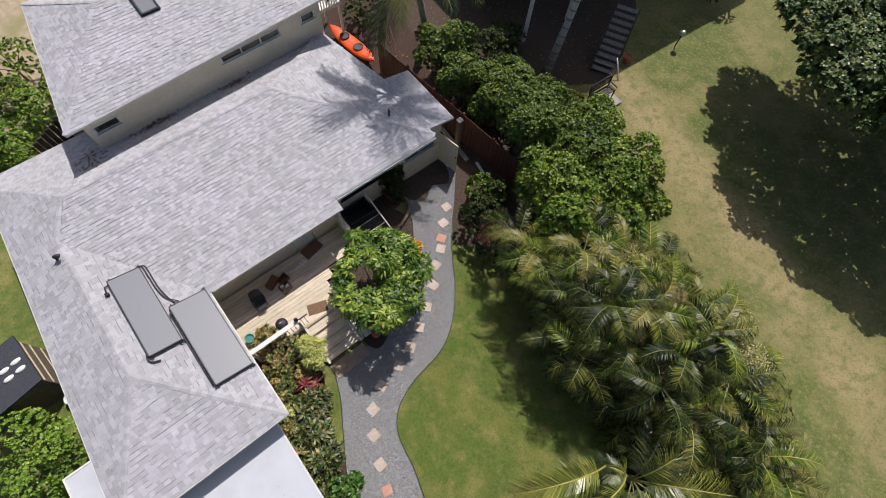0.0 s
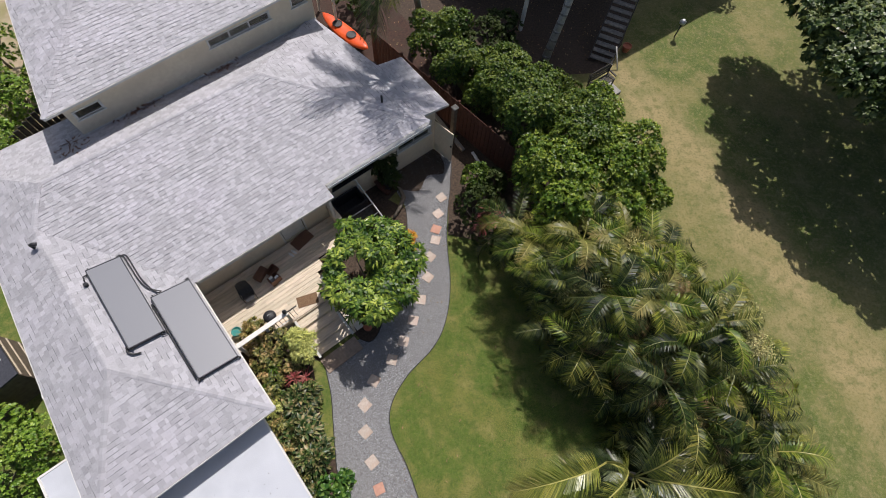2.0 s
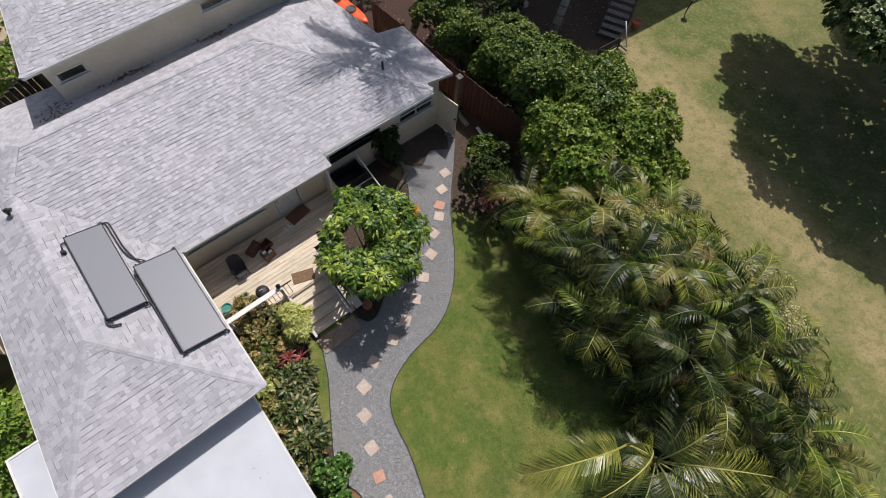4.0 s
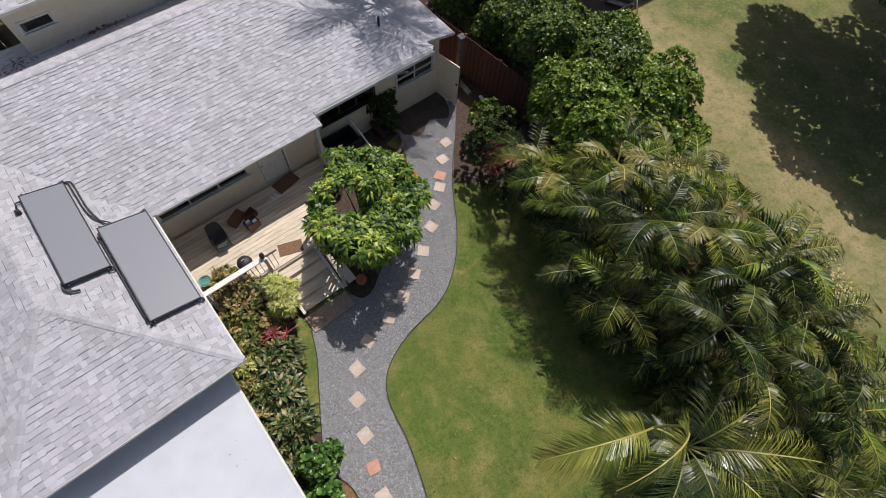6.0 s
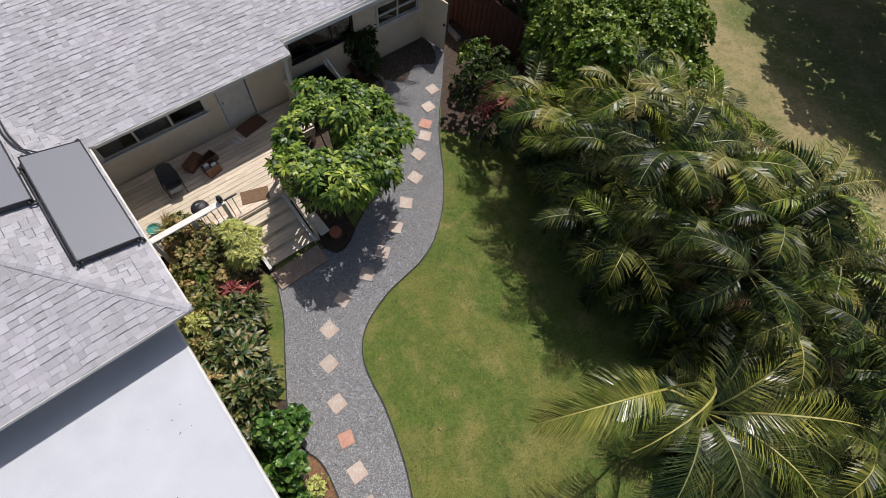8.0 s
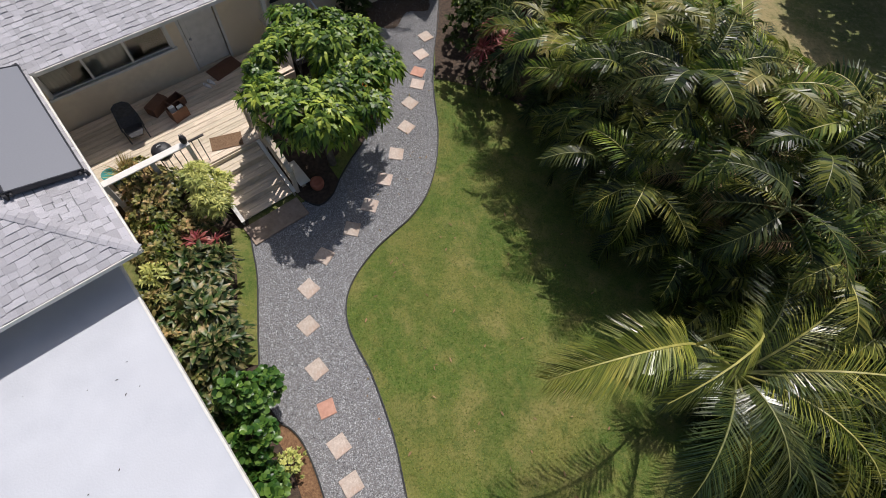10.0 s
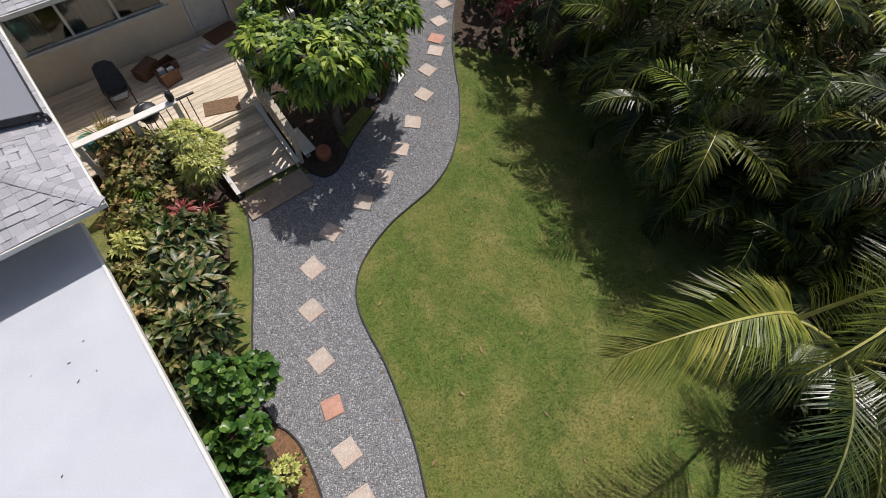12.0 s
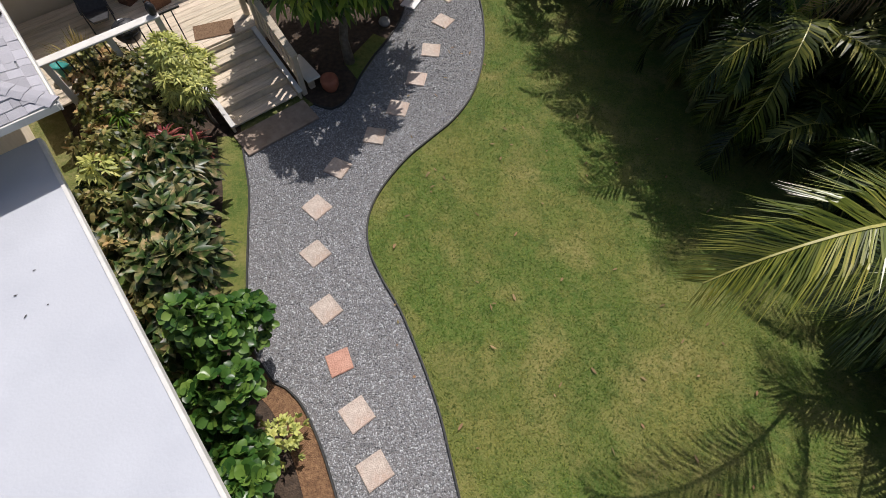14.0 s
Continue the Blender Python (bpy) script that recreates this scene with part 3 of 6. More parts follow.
def slope_part(parent, poly, height, downhill, seed, single=None, label="", course=0.136, wide=0.18):
    """A roof plane: a slab over poly (counter-clockwise, seen from above) with shingles in courses. height(x, y) gives the plane; downhill is its flat fall."""
    d = Vector(downhill).normalized()
    e = Vector((-d.y, d.x))
    bm = bmesh.new()
    hi = [bm.verts.new((x, y, height(x, y))) for x, y in poly]
    lo = [bm.verts.new((x, y, height(x, y) - 0.09)) for x, y in poly]
    bm.faces.new(hi)
    bm.faces.new(lo[::-1])
    for i in range(len(poly)):
        j = (i + 1) % len(poly)
        bm.faces.new((lo[i], lo[j], hi[j], hi[i]))
    for f in bm.faces:
        f.normal_update()
        f.material_index = 0 if f.normal.z > 0.3 else 1
    roof = part("roof", bm, M_UNDER, parent, label)
    roof.data.materials.append(M_TRIM)
    rng = random.Random(seed)
    us = [x * e.x + y * e.y for x, y in poly]
    ws = [x * d.x + y * d.y for x, y in poly]
    lines = [(poly[i], poly[(i + 1) % len(poly)]) for i in range(len(poly))]
    V, F = [], []
    made, rows = 0, int((max(ws) - min(ws)) / course) + 2
    for r in range(rows):
        w1 = max(ws) + 0.02 - r * course
        u = min(us) - rng.random() * wide
        while u < max(us):
            ww = wide * rng.choice((0.45, 0.7, 0.85, 1.0, 1.2))
            lift = rng.choice((0.002, 0.003, 0.006, 0.012, 0.015))
            drop = rng.choice((-0.022, -0.012, 0, 0.004, 0.012))
            c = []
            for uu, wv in ((u, w1 + drop), (u + ww - 0.005, w1 + drop), (u + ww - 0.005, w1 - course * 1.02), (u, w1 - course * 1.02)):
                c.append((e.x * uu + d.x * wv, e.y * uu + d.y * wv))
            if (c[1][0] - c[0][0]) * (c[2][1] - c[0][1]) - (c[1][1] - c[0][1]) * (c[2][0] - c[0][0]) < 0:
                c.reverse()
            for ln in lines:
                c = clip(c, ln)
                if len(c) < 3:
                    break
            u += ww
            if len(c) < 3:
                continue
            tops = []
            for x, y in c:
                k = min(max((x * d.x + y * d.y - (w1 - course)) / course, 0), 1)
                tops.append((x, y, height(x, y) + 0.003 + lift * k))
            n = len(c)
            vs = tops + [(x, y, height(x, y) - 0.002) for x, y in c]
            fs = [tuple(range(n))] + [(i, i + n, (i + 1) % n + n, (i + 1) % n) for i in range(n)]
            cx, cy = sum(p[0] for p in c) / n, sum(p[1] for p in c) / n
            if single and made < 300 and single[0] < cx < single[1] and single[2] < cy < single[3]:
                part("shingle", from_arrays("shingle", vs, fs, [M_SHINGLE_ONE]), None, roof)
                made += 1
            else:
                o = len(V)
                V += vs
                F += [tuple(i + o for i in f) for f in fs]
    if V:
        tagged(part("shingles", from_arrays("shingles", V, F, [M_SHINGLE]), None, roof), kind="stuff")
    return roof


def ridge_caps(parent, a, b, seed=0):
    """Overlapping folded caps along a ridge or hip."""
    a, b = Vector(a), Vector(b)
    d = (b - a)
    n = max(int(d.length / 0.15), 1)
    t = d.normalized()
    s = t.cross(UP).normalized()
    up = s.cross(t)
    V, F = [], []
    for i in range(n):
        p, q = a + d * (i / n), a + d * ((i + 1.12) / n)
        o = len(V)
        for c, lift in ((p, 0.020), (q, 0.012)):
            V += [c - s * 0.085 + up * (lift - 0.021), c + up * (lift - 0.006), c + s * 0.085 + up * (lift - 0.021)]
        for c, lift in ((p, 0.010),):
            V += [c - s * 0.085 + up * (lift - 0.035), c + up * (lift - 0.02), c + s * 0.085 + up * (lift - 0.035)]
        F += [(o, o + 1, o + 4, o + 3), (o + 1, o + 2, o + 5, o + 4), (o + 6, o + 7, o + 1, o), (o + 7, o + 8, o + 2, o + 1)]
    tagged(part("ridge_cap", from_arrays("ridge_cap", V, F, [M_SHINGLE]), None, parent), kind="stuff")


def plane(a, b, c):
    """The height over x, y of the plane through three points."""
    a, b, c = Vector(a), Vector(b), Vector(c)
    n = (b - a).cross(c - a)
    return lambda x, y: a.z - (n.x * (x - a.x) + n.y * (y - a.y)) / n.z


front = lambda x, y: EAVE + 0.162 * (y - 0.15)
J, APEX, PK, RL = (-2.86, 4.16), (-2.86, -1.04), (5.4, 5.4), (-2.1, 5.4)
HIP = 3.25
left = plane((-4.98, -4.45, EAVE), (*APEX, HIP), (*J, HIP))
wing_r = lambda x, y: EAVE + 0.2347 * (-x - 0.09)
wing_e = plane((-4.98, -4.45, EAVE), (-0.09, -4.45, EAVE), (*APEX, HIP))
back = lambda x, y: RIDGE - 0.40 * (y - 5.4)
rear_r = lambda x, y: RIDGE - 0.198 * (x - 5.4)
slope_part(house, [(-0.09, 0.15), (4.87, 0.15), (4.87, 4.16), J], front, (0, -1), 1, label="grey shingle roof slope over the deck")
slope_part(house, [(4.87, 0.65), (9.28, 0.65), PK, (4.87, 5.4)], front, (0, -1), 2)
slope_part(house, [J, (4.87, 4.16), (4.87, 5.4), RL], front, (0, -1), 3)
slope_part(house, [(-4.98, -4.45), APEX, J, (-4.36, 4.16)], left, (-1, 0), 4)
slope_part(house, [(-4.36, 4.16), J, RL, (-4.14, 7.8)], left, (-1, 0), 15)
slope_part(house, [APEX, (-0.09, -4.45), (-0.09, 0.15), J], wing_r, (1, 0), 5, single=(-2.6, 0.1, -3.2, 0.2))
slope_part(house, [(-4.98, -4.45), (-0.09, -4.45), APEX], wing_e, (0, -1), 6, single=(-2.7, 0.1, -4.5, -1.5))
slope_part(house, [RL, PK, (8.68, 7.46), (8.68, 7.8), (-4.14, 7.8)], back, (0, 1), 7)
slope_part(house, [(-4.14, 7.802), (-0.33, 7.802), (-0.33, 8.97), (-4.04, 8.97)], back, (0, 1), 16)
slope_part(house, [PK, (9.28, 0.65), (9.33, 3.9), (8.68, 7.46)], rear_r, (1, 0), 9)
slope_part(house, [(9.28, 0.95), (10.45, 0.95), (10.45, 3.9), (9.28, 3.9)], rear_r, (1, 0), 10)
z3 = lambda p, f: (p[0], p[1], f(*p) + 0.012)
for a, b in ((z3(RL, front), z3(PK, front)), (z3(PK, front), z3((9.28, 0.65), front)), (z3(APEX, left), z3(J, left)), (z3(J, left), z3(RL, left)), (z3((-4.98, -4.45), left), z3(APEX, left)),
             (z3((-0.09, -4.45), wing_e), z3(APEX, wing_e)), (z3(PK, back), z3((8.68, 7.46), back)), (z3((-4.14, 7.8), left), z3(RL, back))):
    ridge_caps(house, a, b)


def fascia(parent, a, b, top, deep=0.085, mat=None, name="fascia", out=0.02):
    a, b = Vector((*a, 0)), Vector((*b, 0))
    d = (b - a).normalized()
    bm = bmesh.new()
    m = Matrix.Translation(a) @ Matrix.Rotation(math.atan2(d.y, d.x), 4, "Z")
    box(bm, 0, (b - a).length, -out, 0.004, top - deep, top, m, 0.004)
    return part(name, bm, mat or M_TRIM, parent)


fascia(house, (0, 0.146), (4.87, 0.146), EAVE - 0.005)
fascia(house, (4.87, 0.646), (9.28, 0.646), EAVE + 0.075)
fascia(house, (-4.98, -4.454), (-0.09, -4.454), EAVE - 0.005)
fascia(house, (-0.086, -4.45), (-0.086, 0.15), EAVE - 0.03)
for (xa, ya), (xb, yb) in (((-4.984, -4.45), (-4.364, 4.16)), ((-4.364, 4.16), (-4.144, 7.8))):
    za, zb = left(xa, ya), left(xb, yb)
    bm = bmesh.new()
    vs = [bm.verts.new((x + dx, y, z + dz)) for x, y, z in ((xa, ya, za), (xb, yb, zb)) for dx, dz in ((0, -0.10), (0, -0.005), (-0.02, -0.005), (-0.02, -0.10))]
    for k in range(4):
        bm.faces.new((vs[k], vs[(k + 1) % 4], vs[4 + (k + 1) % 4], vs[4 + k]))
    bm.faces.new(vs[:4][::-1])
    bm.faces.new(vs[4:])
    part("fascia", bm, M_TRIM, house)
fascia(house, (10.454, 0.95), (10.454, 3.9), rear_r(10.45, 0) - 0.005)
bm = bmesh.new()
for k, (dy, z0, z1) in enumerate(((0, -0.13, -0.02), (0.09, -0.13, 0.005), (0.045, -0.135, -0.115))):
    box(bm, 4.91, 9.24, 0.49 + dy, 0.50 + dy, EAVE + 0.085 + z0, EAVE + 0.085 + z1)
box(bm, 4.91, 9.24, 0.495, 0.59, EAVE - 0.045, EAVE - 0.03)
part("gutter", bm, M_PVC, house, "white metal gutter")


def wall_part(parent, length, z0, z1, m, holes=(), thick=0.14, mat=None, name="wall", label=""):
    """A wall along its own x, with holes (x0, x1, low, high) right through it."""
    bm = bmesh.new()
    cuts = sorted({0, length, *(h[0] for h in holes), *(h[1] for h in holes)})
    for a, b in zip(cuts, cuts[1:]):
        z = z0
        for h in sorted((h for h in holes if h[0] <= a and h[1] >= b), key=lambda q: q[2]):
            if h[2] > z:
                box(bm, a, b, 0, thick, z, h[2])
            z = h[3]
        if z < z1:
            box(bm, a, b, 0, thick, z, z1)
    bmesh.ops.remove_doubles(bm, verts=bm.verts, dist=0.0005)
    bmesh.ops.transform(bm, matrix=m, verts=bm.verts)
    return part(name, bm, mat or M_CREAM, parent, label)


def at(x, y, turn=0):
    return Matrix.Translation((x, y, 0)) @ Matrix.Rotation(radians(turn), 4, "Z")


def window_part(parent, m, x0, x1, z0, z1, panes=2, frame_w=0.07, mat=None, bar=False):
    """A window in a hole of a wall: casing, bars and glass."""
    bm = bmesh.new()
    w = frame_w
    box(bm, x0 - w, x1 + w, -0.025, 0.06, z1, z1 + w, None, 0.004)
    box(bm, x0 - w - 0.03, x1 + w + 0.03, -0.05, 0.06, z0 - w * 0.8, z0, None, 0.004)
    box(bm, x0 - w, x0, -0.025, 0.06, z0, z1, None, 0.004)
    box(bm, x1, x1 + w, -0.025, 0.06, z0, z1, None, 0.004)
    bmesh.ops.transform(bm, matrix=m, verts=bm.verts)
    win = part("window", bm, mat or M_TRIM, parent)
    bm = bmesh.new()
    step = (x1 - x0) / panes
    for k in range(panes + 1):
        c = x0 + k * step
        box(bm, max(c - 0.025, x0), min(c + 0.025, x1), 0.02, 0.07, z0, z1)
    box(bm, x0, x1, 0.022, 0.068, z0, z0 + 0.035)
    if bar:
        box(bm, x0, x1, 0.005, 0.075, (z0 + z1) / 2 - 0.025, (z0 + z1) / 2 + 0.025)
    box(bm, x0, x1, 0.022, 0.068, z1 - 0.035, z1)
    bmesh.ops.transform(bm, matrix=m, verts=bm.verts)
    part("sash", bm, mat or M_TRIM, win)
    for k in range(panes):
        bm = boxed(x0 + k * step + 0.025, x0 + (k + 1) * step - 0.025, 0.04, 0.046, z0 + 0.035, z1 - 0.035)
        bmesh.ops.transform(bm, matrix=m, verts=bm.verts)
        part("pane", bm, M_GLASS, win)
    return win


# lower storey
wall_part(house, 3.2, 0, 2.0, at(-3.6, 8.5))
WF, WG = at(-0.6, 0.76), at(4.77, 1.1)
holes_deck = [(0.5, 3.12, 1.48, 2.28), (3.48, 4.32, 0.64, 2.32)]
holes_side = [(0.5, 2.48, 1.35, 2.2), (3.42, 4.9, 1.22, 1.86)]
wall_part(house, 5.37, 0, 2.56, WF, holes_deck, label="cream front wall with a window and a door")
wall_part(house, 5.18, 0, 2.5, WG, holes_side)
wall_part(house, 4.4, 2.5, 2.66, WG)
wall_part(house, 0.19, 0, 2.56, at(4.91, 0.91, 90))
window_part(house, WF, *holes_deck[0], 3)
window_part(house, WG, *holes_side[0], 3, 0.05, M_FRAME)
window_part(house, WG, *holes_side[1], 2, 0.09, None, True)
wall_part(house, 2.2, 0, 2.42, at(9.95, 1.25, 90), label="")
wall_part(house, 3.6, 0, 2.6, at(8.6, 3.7, 90))
wall_part(house, 1.4, 0, 2.42, at(8.6, 3.6))
wall_part(house, 4.45, 0, 2.52, at(-1.15, -3.65, 90))
wall_part(house, 0.548, 0, 2.52, at(-1.15, 0.805))
wall_part(house, 3.05, 0, 2.52, at(-4.35, -3.8))
wall_part(house, 10.6, 0, 2.52, at(-3.75, 6.6, -94))
bm = bmesh.new()
box(bm, 3.50, 4.30, 0.03, 0.075, 0.66, 2.3, None, 0.006)
box(bm, 3.60, 4.20, 0.022, 0.034, 1.5, 2.19, None, 0.005)
box(bm, 3.60, 4.20, 0.022, 0.034, 0.76, 1.38, None, 0.005)
bmesh.ops.transform(bm, matrix=WF, verts=bm.verts)
door = part("door", bm, M_TRIM, house, "white panelled door, closed")
bm = lathe(bmesh.new(), [(0.01, 0), (0.03, 0.02), (0.034, 0.045), (0.02, 0.06)], 12)
bmesh.ops.transform(bm, matrix=WF @ Matrix.Translation((3.57, 0.02, 1.5)) @ Matrix.Rotation(radians(90), 4, "X"), verts=bm.verts)
part("door_knob", bm, M_METAL, door)
bm = bmesh.new()
box(bm, 3.42, 3.48, -0.02, 0.05, 0.64, 2.38)
box(bm, 4.32, 4.38, -0.02, 0.05, 0.64, 2.38)
box(bm, 3.48, 4.32, -0.02, 0.05, 2.32, 2.38)
bmesh.ops.transform(bm, matrix=WF, verts=bm.verts)
part("door_casing", bm, M_TRIM, house)

# curtains behind the deck window
for c0, c1 in ((-0.08, 0.42), (0.75, 1.72)):
    bm = bmesh.new()
    cols = [(c0 + (c1 - c0) * k / 24, 1.0 + 0.022 * math.sin(k * 1.9)) for k in range(25)]
    lo, hi = [bm.verts.new((x, y, 1.2)) for x, y in cols], [bm.verts.new((x, y, 2.32)) for x, y in cols]
    for k in range(24):
        bm.faces.new((lo[k], lo[k + 1], hi[k + 1], hi[k])).smooth = True
    part("curtain", bm, M_CURTAIN, house, "pale curtain behind the deck window")

# rear storey
UP_EAVE, UP_RIDGE = 4.45, 5.12
WU = at(-0.45, 7.05, 1.0)
holes_up = [(0.24, 1.05, 3.42, 3.74), (5.05, 7.43, 3.66, 3.97), (8.4, 8.95, 3.66, 3.99)]
wall_part(house, 9.2, 2.0, 4.42, WU, holes_up, label="cream wall of the rear storey")
for h, n in zip(holes_up, (1, 3, 1)):
    window_part(house, WU, *h, n, 0.05)
wall_part(house, 5.2, 0, 4.08, at(-0.1, 7.2, 82))
wall_part(house, 5.2, 0, 4.1, at(8.85, 7.35, 90))
wall_part(house, 8.0, 0, 4.05, at(0.7, 12.5))
bm = boxed(-0.02, 9.22, -0.035, -0.002, 2.70, 2.84, WU)
part("base_trim", bm, M_TRIM, house)
uf = plane((-0.87, 6.51, UP_EAVE), (9.5, 7.05, UP_EAVE), (2.18, 10.6, UP_RIDGE))
R0, R1 = (2.18, 10.6), (7.1, 10.6)
ub = plane((0.12, 12.95, UP_EAVE), (9.5, 12.95, UP_EAVE), (2.18, 10.6, UP_RIDGE))
ul = plane((-0.87, 6.51, UP_EAVE), (0.12, 12.95, UP_EAVE), (2.18, 10.6, UP_RIDGE))
ur = plane((9.5, 7.05, UP_EAVE), (9.5, 12.95, UP_EAVE), (7.1, 10.6, uf(7.1, 10.6)))
slope_part(house, [(-0.87, 6.51), (9.5, 7.05), R1, R0], uf, (0, -1), 11, label="grey shingle roof of the rear storey")
slope_part(house, [(0.12, 12.95), (-0.87, 6.51), R0], ul, (-1, 0), 12)
slope_part(house, [(9.5, 12.95), (0.12, 12.95), R0, R1], ub, (0, 1), 13)
slope_part(house, [(9.5, 7.05), (9.5, 12.95), R1], ur, (1, 0), 14)
for a, b, f in ((R0, R1, uf), ((-0.87, 6.51), R0, ul), ((0.12, 12.95), R0, ul), ((9.5, 7.05), R1, ur), ((9.5, 12.95), R1, ur)):
    ridge_caps(house, z3(a, f), z3(b, f))
fascia(house, (-0.87, 6.506), (9.5, 7.046), UP_EAVE - 0.005)
fascia(house, (0.116, 12.95), (-0.874, 6.51), UP_EAVE - 0.005)
fascia(house, (9.5, 12.954), (0.12, 12.954), UP_EAVE - 0.005)
# skylight
m = Matrix.Translation((3.53, 9.95, uf(3.53, 9.95) - 0.25)) @ Matrix.Rotation(math.atan(0.195), 4, "X")
bm = bmesh.new()
for a in ((-0.34, 0.34, -0.62, -0.55), (-0.34, 0.34, 0.55, 0.62), (-0.34, -0.27, -0.55, 0.55), (0.27, 0.34, -0.55, 0.55)):
    box(bm, *a, 0.1, 0.36, m, 0.008)
sky = part("skylight", bm, M_FRAME, house, "dark framed skylight")
bm = boxed(-0.27, 0.27, -0.55, 0.55, 0.3, 0.33, m)
part("pane", bm, M_PANEL, sky)
bm = boxed(-0.40, 0.40, -0.76, -0.63, 0.235, 0.262, m)
part("flashing", bm, M_PVC, sky)
bm = lathe(bmesh.new(), [(0.2, -0.1), (0.2, 0.06), (0.17, 0.13), (0.09, 0.17)], 18, (5.05, 10.3, uf(5.05, 10.3)))
part("roof_vent", bm, M_DARKROOF, house, "round dark roof vent")
bm = tube(bmesh.new(), [(8.35, 2.2, 2.75), (8.35, 2.2, 3.2)], 0.04, 10)
part("vent_pipe", bm, M_BLACK, house, "short black vent pipe")
bm = tube(bmesh.new(), [(-3.08, 3.6, 3.1), (-3.08, 3.6, 3.36)], 0.045, 10)
tube(bm, [(-3.08, 3.6, 3.36), (-3.01, 3.56, 3.41), (-2.93, 3.52, 3.38)], 0.06, 10)
part("vent_pipe", bm, M_BLACK, house)

# flat white roof
bm = prism(bmesh.new(), [(-5.95, -15.0), (-0.72, -15.0), (-0.6, -4.6), (-0.6, -3.82), (-4.5, -3.82), (-4.4, -1.95), (-5.95, -1.95)], 1.76, 1.84)
part("flat_roof", bm, M_WHITEROOF, house, "flat roof with a smooth white coating")
bm = prism(bmesh.new(), [(-0.73, -15.0), (-0.69, -15.0), (-0.57, -3.85), (-0.61, -3.85)], 1.765, 1.855)
part("fascia", bm, M_TRIM, house)
bm = bmesh.new()
box(bm, -6.01, -5.952, -15, -1.89, 1.62, 1.86)
box(bm, -5.95, -4.6, -1.948, -1.89, 1.62, 1.86)
part("fascia", bm, M_TRIM, house)
wall_part(house, 10.9, 0, 1.75, at(-1.55, -14.8, 90))
wall_part(house, 12.0, 0, 1.75, at(-5.7, -14.8, 90))
wall_part(house, 4.0, 0, 1.75, at(-5.7, -14.8))


# ---- solar water panels ----
def solar_panel(x0, y0, w, long):
    """One collector on the wing's roof; x0, y0: its lowest corner (downhill, far end)."""
    a = math.atan(0.2347)
    m = HOUSE @ Matrix.Translation((x0, y0, wing_r(x0, 0) + 0.05)) @ Matrix.Rotation(math.pi, 4, "Z") @ Matrix.Rotation(-a, 4, "Y")
    ob = thing("solar_water_heater", "flat grey solar water panel with a dark frame on the roof", "solar panel", m, "panels on the roof")
    bm = bmesh.new()
    for q in ((0, w, 0, 0.03), (0, w, long - 0.03, long), (0, 0.03, 0.03, long - 0.03), (w - 0.03, w, 0.03, long - 0.03)):
        box(bm, *q, 0, 0.11, None, 0.006)
    part("frame", bm, M_FRAME, ob)
    part("absorber", boxed(0.03, w - 0.03, 0.03, long - 0.03, 0.05, 0.1), M_PANEL, ob)
    for x in (0.08, w - 0.08):
        for y, s in ((0.0, -1), (long, 1)):
            part("pipe_fitting", tube(bmesh.new(), [(x, y, 0.06), (x, y + s * 0.06, 0.06)], 0.024, 8), M_BLACK, ob)
    for x in (0.2, w - 0.2):
        part("bracket", boxed(x, x + 0.05, 0.2, long - 0.2, -0.05, 0.0), M_METAL, ob)
    return ob


solar_panel(-0.14, 0.28, 1.12, 2.92)
solar_panel(-1.33, 2.0, 0.95, 2.88)

# ---- trees, palms and shrubs ----


def leafy(name, label, category, lumps, count, mat, length, width, foot, r0, per=7, seed=1, spread=0.8, droop=0.3, low=-0.2, group="", hollow=None, shell=0.2, broad=0.0):
    """A tree or shrub: trunk with limbs, and a crown of leaf rosettes on uneven lumps."""
    rng = np.random.default_rng(seed)
    rnd = random.Random(seed)
    rich = []
    for x, y, z, rx, ry, rz in lumps:
        rich.append((x, y, z, rx * 0.8, ry * 0.8, rz * 0.8))
        for _ in range(7):
            d = Vector((rnd.uniform(-1, 1), rnd.uniform(-1, 1), rnd.uniform(-0.5, 1))).normalized()
            k = rnd.uniform(0.28, 0.46)
            rich.append((x + d.x * rx * 0.68, y + d.y * ry * 0.68, z + d.z * rz * 0.68, rx * k, ry * k, rz * k))
    ob = thing(name, label, category, Matrix.Translation(foot), group)
    p, o = lump_points(rng, rich, count, low, shell)
    if hollow:
        keep = ((p[:, 0] - hollow[0]) / hollow[2]) ** 2 + ((p[:, 1] - hollow[1]) / hollow[2]) ** 2 > 1
        p, o = p[keep], o[keep]
    p = p - np.array(foot)
    o[:, 2] += 0.35
    o /= np.linalg.norm(o, axis=1, keepdims=True)
    b, w, u, L, W = whorls(rng, p, o, per, length, width, spread)
    if broad:
        part("crown", broad_leaves("crown", b, w, u, L, W, mat, droop, 0.3, broad), None, ob)
    else:
        part("crown", leaves_mesh("crown", b, w, u, L, W, mat, droop, 0.12), None, ob)
    tips = [(x - foot[0], y - foot[1], z - foot[2]) for x, y, z, rx, ry, rz in rich[:: max(1, len(rich) // 12)]]
    part("trunk", limbs(bmesh.new(), (0, 0, 0), tips, r0, seed), M_BARK, ob)
    return ob


